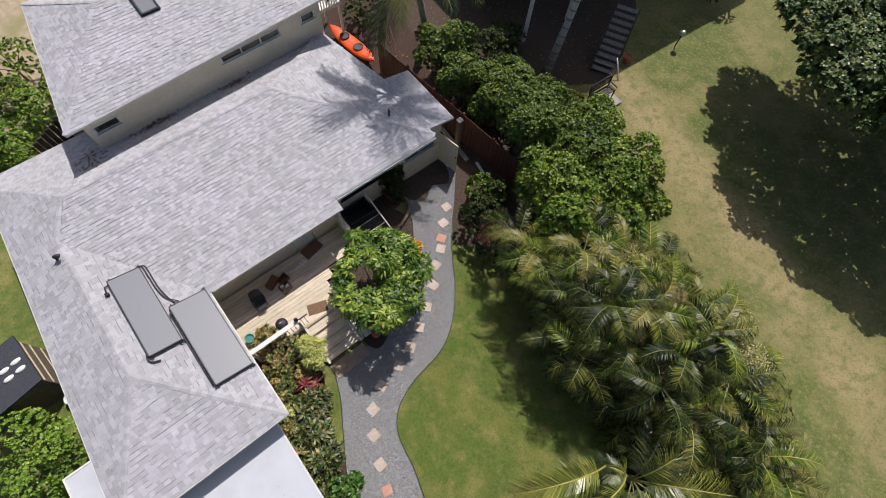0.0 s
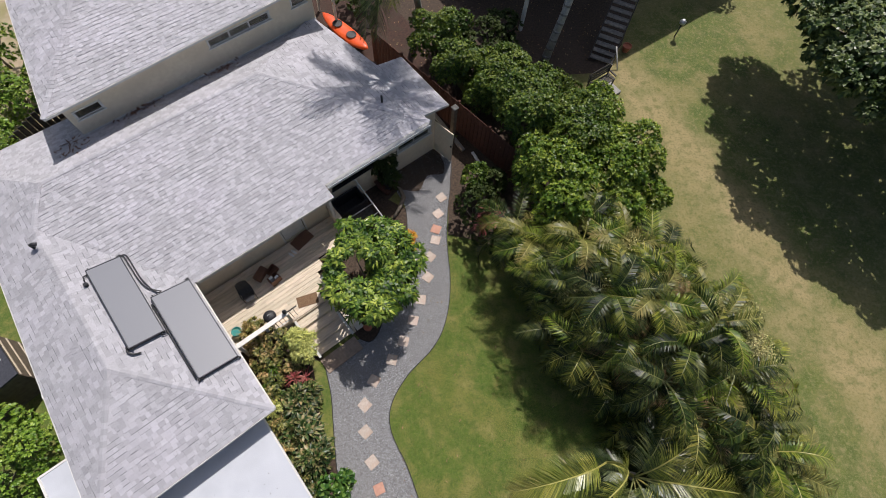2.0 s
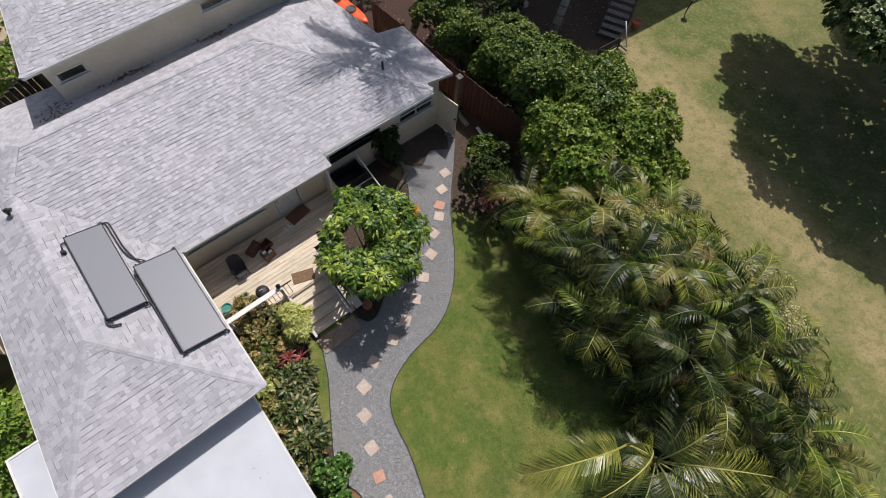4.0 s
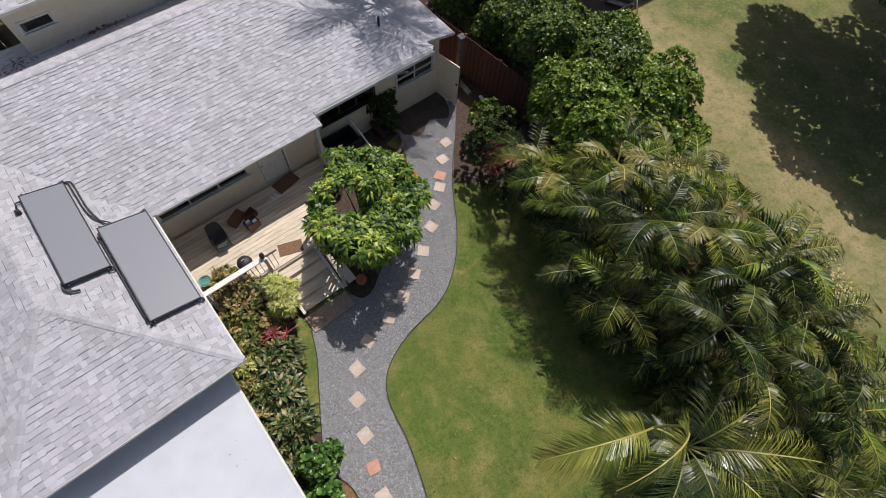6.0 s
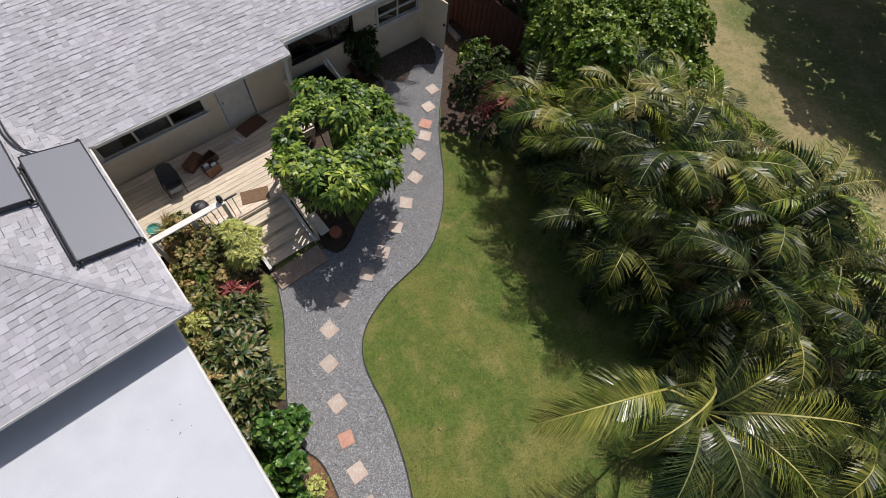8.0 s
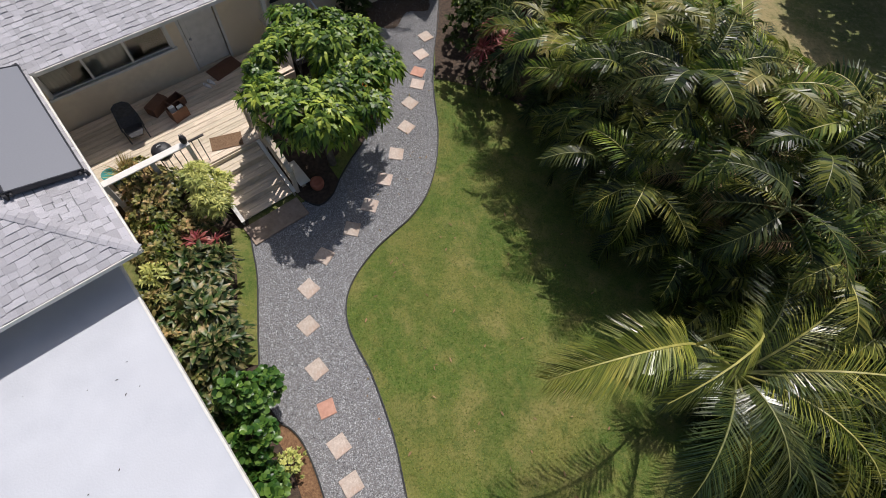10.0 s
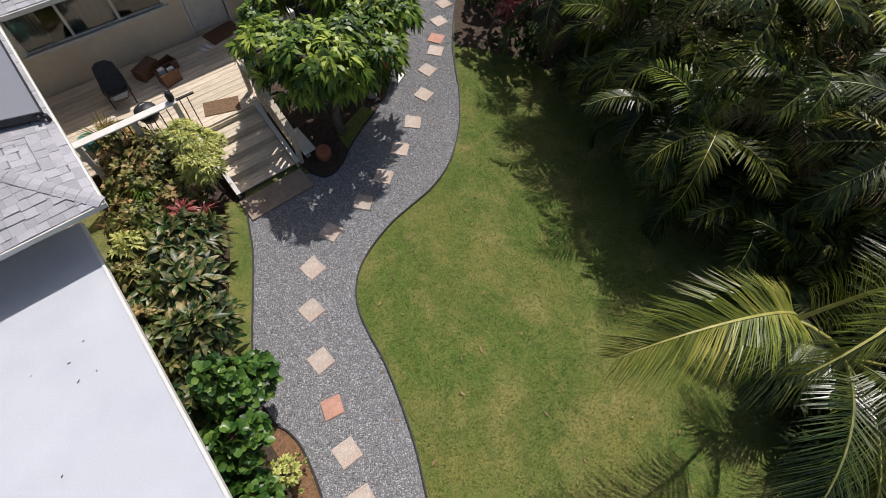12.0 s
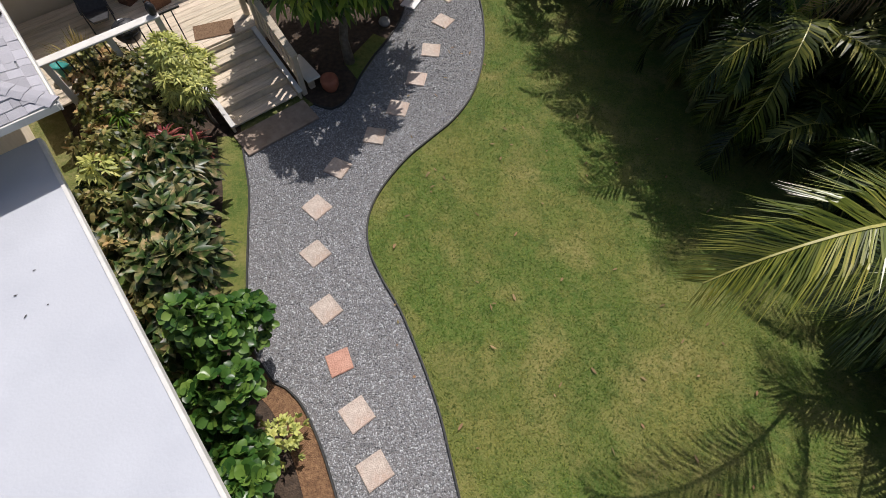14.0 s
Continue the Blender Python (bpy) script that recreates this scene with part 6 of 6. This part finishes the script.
# ---- side yard, gate and fence ----
gate = thing("garden_gate", "cream-painted panel gate at the house corner", "gate", HOUSE)
m = Matrix.Translation((9.92, 1.08, 0)) @ Matrix.Rotation(radians(-80), 4, "Z")
bm = boxed(0.0, 0.95, -0.02, 0.02, 0.06, 1.8, m, 0.004)
part("panel", bm, M_CREAM, gate)
for z in (0.3, 1.6):
    part("brace", boxed(0.02, 0.93, 0.021, 0.045, z, z + 0.09, m), M_CREAM, gate)
part("latch", boxed(0.86, 0.93, -0.05, -0.021, 1.0, 1.06, m), M_BLACK, gate)
post = thing("gate_post", "weathered brown square gate post beside the fence", "post", HOUSE)
part("shaft", boxed(10.55, 10.72, 0.70, 0.87, 0, 2.3, None, 0.008), M_SHEDWALL, post)
part("cap", boxed(10.52, 10.75, 0.67, 0.90, 2.3, 2.35, None, 0.01), M_GREYTIMBER, post)
fence = thing("board_fence", "dark red-brown board fence behind the house", "fence", HOUSE)
for k in range(43):
    y = -2.1 + k * 0.2
    x = 11.55 - 0.093 * (y + 2.1)
    part("board", boxed(x, x + 0.022, y + 0.006, y + 0.194, 0.05, 1.75 + 0.012 * (k % 3)), M_FENCE, fence)
for k in range(6):
    y = -2.1 + k * 1.68
    x = 11.55 - 0.093 * (y + 2.1)
    part("post", boxed(x + 0.023, x + 0.11, y - 0.04, y + 0.05, 0, 1.8), M_FENCE, fence)
for z in (0.4, 1.45):
    part("rail", slanted(bmesh.new(), (11.60, -2.1, z), (10.80, 6.5, z), 0.04, 0.09), M_FENCE, fence)
slab_thing("white_board", "white board lying beside the fence", "board", 0.12, 0.75, 0.05, M_PVC, 10.98, -0.45, 0.02, -12)
slab_thing("concrete_kerb", "concrete kerb along the fence", "kerb", 0.16, 2.2, 0.12, M_CONCRETE, 10.9, 1.3, 0.0, -5)

kayak = thing("kayak", "orange kayak resting by the fence", "kayak", HOUSE @ Matrix.Translation((10.5, 8.3, 0.45)) @ Matrix.Rotation(radians(97), 4, "Z"))
bm = bmesh.new()
rings = []
for i in range(15):
    s = i / 14 * 2 - 1
    w = 0.36 * (1 - abs(s) ** 2.4) ** 0.8 + 0.015
    h = 0.30 * (1 - abs(s) ** 4) ** 0.5 + 0.03
    rings.append([bm.verts.new((s * 1.55, w * math.cos(a), 0.10 * s * s + (h * 0.55 if math.sin(a) > 0 else h) * math.sin(a) * (0.6 if math.sin(a) > 0 else 0.75))) for a in np.linspace(0, math.tau, 13)[:-1]])
for r0, r1 in zip(rings, rings[1:]):
    for k in range(12):
        bm.faces.new((r0[k], r1[k], r1[(k + 1) % 12], r0[(k + 1) % 12])).smooth = True
bm.faces.new(rings[0][::-1])
bm.faces.new(rings[-1])
bmesh.ops.recalc_face_normals(bm, faces=bm.faces)
part("hull", bm, M_ORANGE, kayak)
for x in (-0.45, 0.5):
    part("seat_well", lathe(bmesh.new(), [(0.21, 0.13), (0.23, 0.165), (0.2, 0.17), (0.16, 0.12)], 16, (x, 0, 0)), M_BLACK, kayak)
for x in (-0.9, 0.9):
    part("cradle", boxed(x - 0.06, x + 0.06, -0.3, 0.3, -0.45, -0.16), M_GREYWOOD, kayak)

balcony = thing("balcony", "cream balcony with a slatted railing on the rear storey", "balcony", HOUSE @ Matrix.Translation((0.5, 0.85, -0.75)))
part("floor", boxed(8.46, 10.1, 8.1, 9.8, 2.85, 3.0), M_TRIM, balcony)
part("top_rail", boxed(8.46, 10.1, 8.1, 8.17, 3.88, 3.95), M_TRIM, balcony)
part("top_rail", boxed(10.03, 10.1, 8.17, 9.8, 3.88, 3.95), M_TRIM, balcony)
for k in range(13):
    part("baluster", boxed(8.5 + k * 0.13, 8.54 + k * 0.13, 8.115, 8.155, 3.0, 3.88), M_TRIM, balcony)
for k in range(11):
    part("baluster", boxed(10.045, 10.085, 8.3 + k * 0.135, 8.34 + k * 0.135, 3.0, 3.88), M_TRIM, balcony)
for x, y in ((9.98, 8.12), (9.98, 9.68)):
    part("post", boxed(x, x + 0.1, y, y + 0.1, 0.75, 2.85), M_TRIM, balcony)

# ---- far side of the house: shed, fence, shrubs ----
shed = thing("garden_shed", "brown garden shed with a dark roof and small white domes", "shed", HOUSE @ Matrix.Translation((-6.5, 2.05, 0)) @ Matrix.Rotation(radians(6), 4, "Z"))
part("wall", boxed(-0.85, 0.85, -0.85, 0.85, 0, 1.5, None, 0.01), M_SHEDWALL, shed)
bm = bmesh.new()
vs = [bm.verts.new(p) for p in ((-0.95, -0.95, 1.46), (0.93, -0.95, 1.70), (0.93, 0.95, 1.70), (-0.95, 0.95, 1.46), (-0.95, -0.95, 1.52), (0.93, -0.95, 1.77), (0.93, 0.95, 1.77), (-0.95, 0.95, 1.52))]
for f in ((3, 2, 1, 0), (4, 5, 6, 7), (0, 1, 5, 4), (1, 2, 6, 5), (2, 3, 7, 6), (3, 0, 4, 7)):
    bm.faces.new([vs[i] for i in f])
part("roof", bm, M_DARKROOF, shed)
part("wall_top", boxed(0.2, 0.85, -0.85, 0.85, 1.5, 1.58), M_SHEDWALL, shed)
for x, y in ((0.22, 0.12), (0.22, -0.2), (0.62, 0.12), (0.62, -0.2)):
    bm = bmesh.new()
    bmesh.ops.create_uvsphere(bm, u_segments=14, v_segments=8, radius=1, matrix=Matrix.LocRotScale((x, y, 1.65 + 0.13 * x), None, (0.17, 0.085, 0.05)))
    part("dome", bm, M_PVC, shed)
for z in (0.5, 1.0, 1.4):
    part("batten", boxed(0.85, 0.87, -0.82, 0.82, z, z + 0.06), M_DECKTRIM, shed)
ob = local(rounded_pot("white_pot", "round white pot beside the shed", 0.2, 0.34, M_PVC), -5.72, 0.85, 0)
yard = thing("yard_fence", "dark weathered yard fence behind the house", "fence", HOUSE)
for k in range(22):
    x = -5.2 + k * 0.2
    part("board", boxed(x, x + 0.19, 9.1 + (x + 5.2) * 0.62, 9.125 + (x + 5.2) * 0.62, 0, 1.1), M_GREYWOOD, yard)
part("gate_panel", boxed(-1.4, -0.9, 11.5, 11.54, 0.05, 1.2), M_SHEDWALL, yard)
for i, (x, y, z, r) in enumerate(((-2.0, 12.4, 0.8, 1.1), (-2.7, 13.4, 1.0, 1.2), (-3.5, 11.2, 0.9, 1.0), (-2.0, 15.3, 1.1, 1.3), (-4.3, 13.0, 1.1, 1.3), (-4.0, 15.2, 1.1, 1.4), (-5.2, 10.6, 0.9, 1.0), (-0.4, 13.4, 0.9, 1.2), (0.8, 14.6, 1.0, 1.1), (-3.6, 10.8, 0.8, 0.9), (-4.6, 12.6, 1.0, 1.3))):
    p = HOUSE @ Vector((x, y, 0))
    leafy("yard_shrub", "green shrub along the back yard fence", "shrub", [(p.x, p.y, z, r, r, r * 0.75)], 320, L_HEDGE if i % 2 else L_LIME, 0.15, 0.06, (p.x, p.y, 0), 0.05, 7, 110 + i, group="shrubs of the back yard")
p = HOUSE @ Vector((1.1, 13.0, 0))
ob = thing("driftwood_log", "grey log lying in the sandy yard", "log", Matrix.Translation(p))
part("log", tube(bmesh.new(), [(-0.8, 0, 0.15), (-0.2, 0.1, 0.2), (0.5, 0.3, 0.16), (0.9, 0.5, 0.1)], [0.16, 0.18, 0.12, 0.05], 9), M_BARK, ob)
sheet("side_lawn", [tuple((HOUSE @ Vector((x, y, 0))).xy) for x, y in ((-14, -3), (-5.2, -3), (-4.0, 6.5), (-4.4, 9.0), (-14, 9.0))], 0.009, M_LAWN, "green grass on the far side of the house", "grass")

# ---- neighbouring house in the shade ----
sheet("shaded_soil", [(-3.5, 16.2), (4.2, 16.4), (7.9, 16.8), (9.2, 18.6), (10.4, 21.5), (11.0, 27.0), (-4.0, 27.0)], 0.011, M_SOIL, "dark bare soil in the shade of the neighbouring house", "soil")
NB = Matrix.Translation((4.6, 17.6, 0)) @ Matrix.Rotation(math.atan2(4.43, 6.5), 4, "Z")
nb = thing("neighbour_house", "shaded neighbouring house with an open ground floor", "house", NB)
# unseen roof, its height and edge set to cast the lawn's straight shadow
part("roof", boxed(3.0, 17.0, 0.72, 11, 8.5, 8.75, None, 0.02), M_DARKROOF, nb)
part("upper_floor", boxed(0.3, 13.4, 4.2, 9.5, 2.7, 2.95), M_GREYWOOD, nb)
part("upper_wall", boxed(3.2, 13.3, 2.2, 2.35, 2.95, 8.5), M_SHEDWALL, nb)
part("back_wall", boxed(0.3, 13.4, 6.0, 6.2, 0, 2.7), M_SHEDWALL, nb)
for x in (0.8, 3.6, 6.6, 9.6, 12.6):
    part("post", boxed(x - 0.07, x + 0.07, 1.5, 1.64, 0, 2.7), M_TRIM if x < 7 else M_GREYWOOD, nb)
nst = thing("garden_stairs", "grey timber stairs rising to the neighbouring house", "stairs", pose(7.95, 17.4, 0, 0, 0, -24))
for k in range(10):
    part("tread", boxed(-0.5, 0.5, k * 0.27, k * 0.27 + 0.25, 0.14 + k * 0.17, 0.18 + k * 0.17, None, 0.004), M_GREYTIMBER, nst)
for x in (-0.55, 0.51):
    part("stringer", slanted(bmesh.new(), (x + 0.02, 0.0, 0.02), (x + 0.02, 2.7, 1.7), 0.04, 0.2), M_GREYWOOD, nst)
bench = thing("garden_bench", "dark slatted bench standing on a concrete pad", "bench", pose(7.62, 15.72, 0.12, 0, 0, 35))
for k in range(5):
    part("seat_slat", boxed(-0.65, 0.65, -0.22 + k * 0.09, -0.15 + k * 0.09, 0.42, 0.445), M_GREYWOOD, bench)
for k in range(4):
    part("back_slat", boxed(-0.65, 0.65, 0.24 + k * 0.02, 0.265 + k * 0.02, 0.52 + k * 0.11, 0.6 + k * 0.11), M_GREYWOOD, bench)
for x in (-0.6, 0.6):
    part("leg", boxed(x - 0.025, x + 0.025, -0.22, -0.17, 0, 0.42), M_BLACK, bench)
    part("leg", boxed(x - 0.025, x + 0.025, 0.2, 0.24, 0, 0.95), M_BLACK, bench)
    part("armrest", boxed(x - 0.03, x + 0.03, -0.22, 0.2, 0.62, 0.66), M_GREYWOOD, bench)
ob = tagged(part("concrete_pad", boxed(-0.85, 0.85, -0.42, 0.42, 0, 0.12, None, 0.01), M_CONCRETE), "pale concrete pad at the lawn's end", "paving slab")
ob.matrix_basis = pose(7.74, 15.5, 0, 0, 0, 35)
ob = tagged(part("garden_stake", tube(bmesh.new(), [(8.75, 17.0, 0), (8.45, 17.5, 0.9)], 0.03, 8), M_TRIM), "pale stake leaning at the lawn's end", "stake")
ob = rounded_pot("red_pot", "reddish pot in the neighbour's shade", 0.2, 0.35, M_CLAY)
ob.matrix_basis = Matrix.Translation((9.3, 18.2, 0))
ob = thing("garden_light", "dark garden light on a short post at the lawn's edge", "lamp", Matrix.Translation((11.95, 19.3, 0)))
part("post", tube(bmesh.new(), [(0, 0, 0), (0, 0, 0.7)], 0.03, 8), M_BLACK, ob)
part("head", lathe(bmesh.new(), [(0.05, 0.7), (0.14, 0.74), (0.15, 0.86), (0.05, 0.95)], 14), M_METAL, ob)
# shrubs with shade in the leaf colour, some added to cover sunlit soil
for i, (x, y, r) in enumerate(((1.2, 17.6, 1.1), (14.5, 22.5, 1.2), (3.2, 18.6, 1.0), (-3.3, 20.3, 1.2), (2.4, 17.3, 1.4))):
    leafy("shade_shrub", "shrub near the house with shade in its leaf colour", "shrub", [(x, y, r * 0.7, r, r, r * 0.8)], 160, L_SHADE, 0.2, 0.08, (x, y, 0), 0.04, 7, 120 + i, group="shrubs in the shade")

# ---- leaf litter on roof and lawn ----
rng = np.random.default_rng(31)
n = 150
x = np.concatenate([rng.normal(1.6, 0.5, 60), rng.normal(4.6, 0.35, 40), rng.normal(-0.9, 0.25, 50)])
y = np.concatenate([rng.uniform(6.72, 7.02, 60), rng.uniform(6.72, 7.02, 40), rng.uniform(6.1, 7.2, 50)])
z = back(0, y) + 0.03
a = rng.uniform(0, 6.28, n)
litter = leaves_mesh("leaf_litter", np.stack([x, y, z], 1), np.stack([np.cos(a), np.sin(a), rng.uniform(0, 0.3, n)], 1), np.tile([0, 0.4, 1.0], (n, 1)), rng.uniform(0.08, 0.2, n), rng.uniform(0.03, 0.07, n), M_RATTAN, 0.0)
ob = tagged(part("leaf_litter", litter, None), "dry dark leaves caught on the roof by the wall", "leaf litter", kind="stuff")
ob.matrix_basis = HOUSE
n = 90
x, y, a = rng.uniform(-0.8, 4.2, n), rng.uniform(-2.5, 8, n), rng.uniform(0, 6.28, n)
fallen = leaves_mesh("fallen_leaves", np.stack([x, y, np.full(n, 0.03)], 1), np.stack([np.cos(a), np.sin(a), rng.uniform(0, 0.25, n)], 1), np.tile([0, 0, 1.0], (n, 1)), rng.uniform(0.05, 0.13, n), rng.uniform(0.015, 0.04, n), L_BROWN, 0.0)
tagged(part("fallen_leaves", fallen, None), "scattered fallen leaves on lawn and gravel", "leaf litter", kind="stuff")

n = 12
x, y, a = np.concatenate([rng.uniform(-5, -0.8, 8), rng.uniform(-2.5, -0.7, 4)]), np.concatenate([rng.uniform(-12, -4.9, 8), rng.normal(-5.4, 0.5, 4)]), rng.uniform(0, 6.28, n)
bits = leaves_mesh("roof_debris", np.stack([x, y, np.full(n, 1.846)], 1), np.stack([np.cos(a), np.sin(a), np.full(n, 0.1)], 1), np.tile([0, 0, 1.0], (n, 1)), rng.uniform(0.02, 0.07, n), rng.uniform(0.008, 0.02, n), M_GREYWOOD, 0.0)
ob = tagged(part("roof_debris", bits, None), "small dark twigs and dirt on the white roof", "debris", kind="stuff")
ob.matrix_basis = HOUSE

# ---- pebbles and grass ----
rng = np.random.default_rng(8)


def scattered(count, x0, x1, y0, y1, poly, holes=()):
    p = np.stack([rng.uniform(x0, x1, count), rng.uniform(y0, y1, count)], 1)
    ok = np.zeros(count, bool)
    px, py = np.array(poly).T
    j = len(px) - 1
    for i in range(len(px)):
        c = (py[i] > p[:, 1]) != (py[j] > p[:, 1])
        with np.errstate(divide="ignore", invalid="ignore"):
            ok ^= c & (p[:, 0] < (px[j] - px[i]) * (p[:, 1] - py[i]) / (py[j] - py[i]) + px[i])
        j = i
    return p[ok]


p = scattered(190000, -3.6, 1.1, -4.6, 12.4, PATH_OUTLINE)
keep = np.ones(len(p), bool)
for x, y, a in STONES:
    c, s = math.cos(radians(a)), math.sin(radians(a))
    dx, dy = p[:, 0] - x, p[:, 1] - y
    keep &= (np.abs(dx * c + dy * s) > 0.175) | (np.abs(-dx * s + dy * c) > 0.175)
p = p[keep]
n = len(p)
r = rng.uniform(0.008, 0.0165, n)
base = np.array([(1, 0, 0), (0, 1, 0), (-1, 0, 0), (0, -1, 0), (0, 0, 0.75)], float)
ang = rng.uniform(0, 6.28, n)
co, si = np.cos(ang), np.sin(ang)
sx, sy = r * rng.uniform(0.75, 1.35, n), r * rng.uniform(0.7, 1.1, n)
v = np.empty((n, 5, 3))
for k in range(5):
    bx, by = base[k, 0] * sx + rng.normal(0, 0.002, n), base[k, 1] * sy + rng.normal(0, 0.002, n)
    v[:, k, 0], v[:, k, 1] = p[:, 0] + bx * co - by * si, p[:, 1] + bx * si + by * co
    v[:, k, 2] = 0.006 + base[k, 2] * r + (rng.normal(0, 0.003, n) if k < 4 else 0)
o = (np.arange(n) * 5)[:, None]
faces = np.concatenate([o + [0, 1, 4], o + [1, 2, 4], o + [2, 3, 4], o + [3, 0, 4]]).tolist()
tagged(part("gravel", from_arrays("gravel", v.reshape(-1, 3), faces, [M_PEBBLE]), None), "loose grey crushed gravel covering the path", "gravel", kind="stuff")

LAWN_NEAR = [q for q in EDGE_R if q[1] < 8.6] + [(2.4, 8.6), (3.6, 6.0), (4.6, 3.5), (6.2, 0.5), (6.5, -4.6)]
p = scattered(150000, -1.3, 6.6, -4.6, 8.7, LAWN_NEAR)
n = len(p)
a, lean, h = rng.uniform(0, 6.28, n), rng.uniform(0.7, 1.9, n), rng.uniform(0.012, 0.032, n)
wd = rng.uniform(0.005, 0.012, n)
v = np.empty((n, 3, 3))
ca, sa = np.cos(a), np.sin(a)
v[:, 0] = np.stack([p[:, 0] - sa * wd, p[:, 1] + ca * wd, np.full(n, 0.004)], 1)
v[:, 1] = np.stack([p[:, 0] + sa * wd, p[:, 1] - ca * wd, np.full(n, 0.004)], 1)
v[:, 2] = np.stack([p[:, 0] + ca * h * lean, p[:, 1] + sa * h * lean, h], 1)
faces = (np.arange(n * 3).reshape(n, 3)).tolist()
tagged(part("grass", from_arrays("grass", v.reshape(-1, 3), faces, [M_BLADE]), None), "short green and straw-coloured lawn grass blades", "grass", kind="stuff")

# leaf litter on the neighbour's soil
n = 420
x, y, a = rng.uniform(-2.5, 9.0, n), rng.uniform(16.6, 23.0, n), rng.uniform(0, 6.28, n)
dead = leaves_mesh("soil_litter", np.stack([x, y, np.full(n, 0.03)], 1), np.stack([np.cos(a), np.sin(a), rng.uniform(0, 0.25, n)], 1), np.tile([0, 0, 1.0], (n, 1)), rng.uniform(0.06, 0.14, n), rng.uniform(0.03, 0.06, n), L_BROWN, 0.0)
tagged(part("soil_litter", dead, None), "dry brown leaves lying on the dark soil", "leaf litter", kind="stuff")
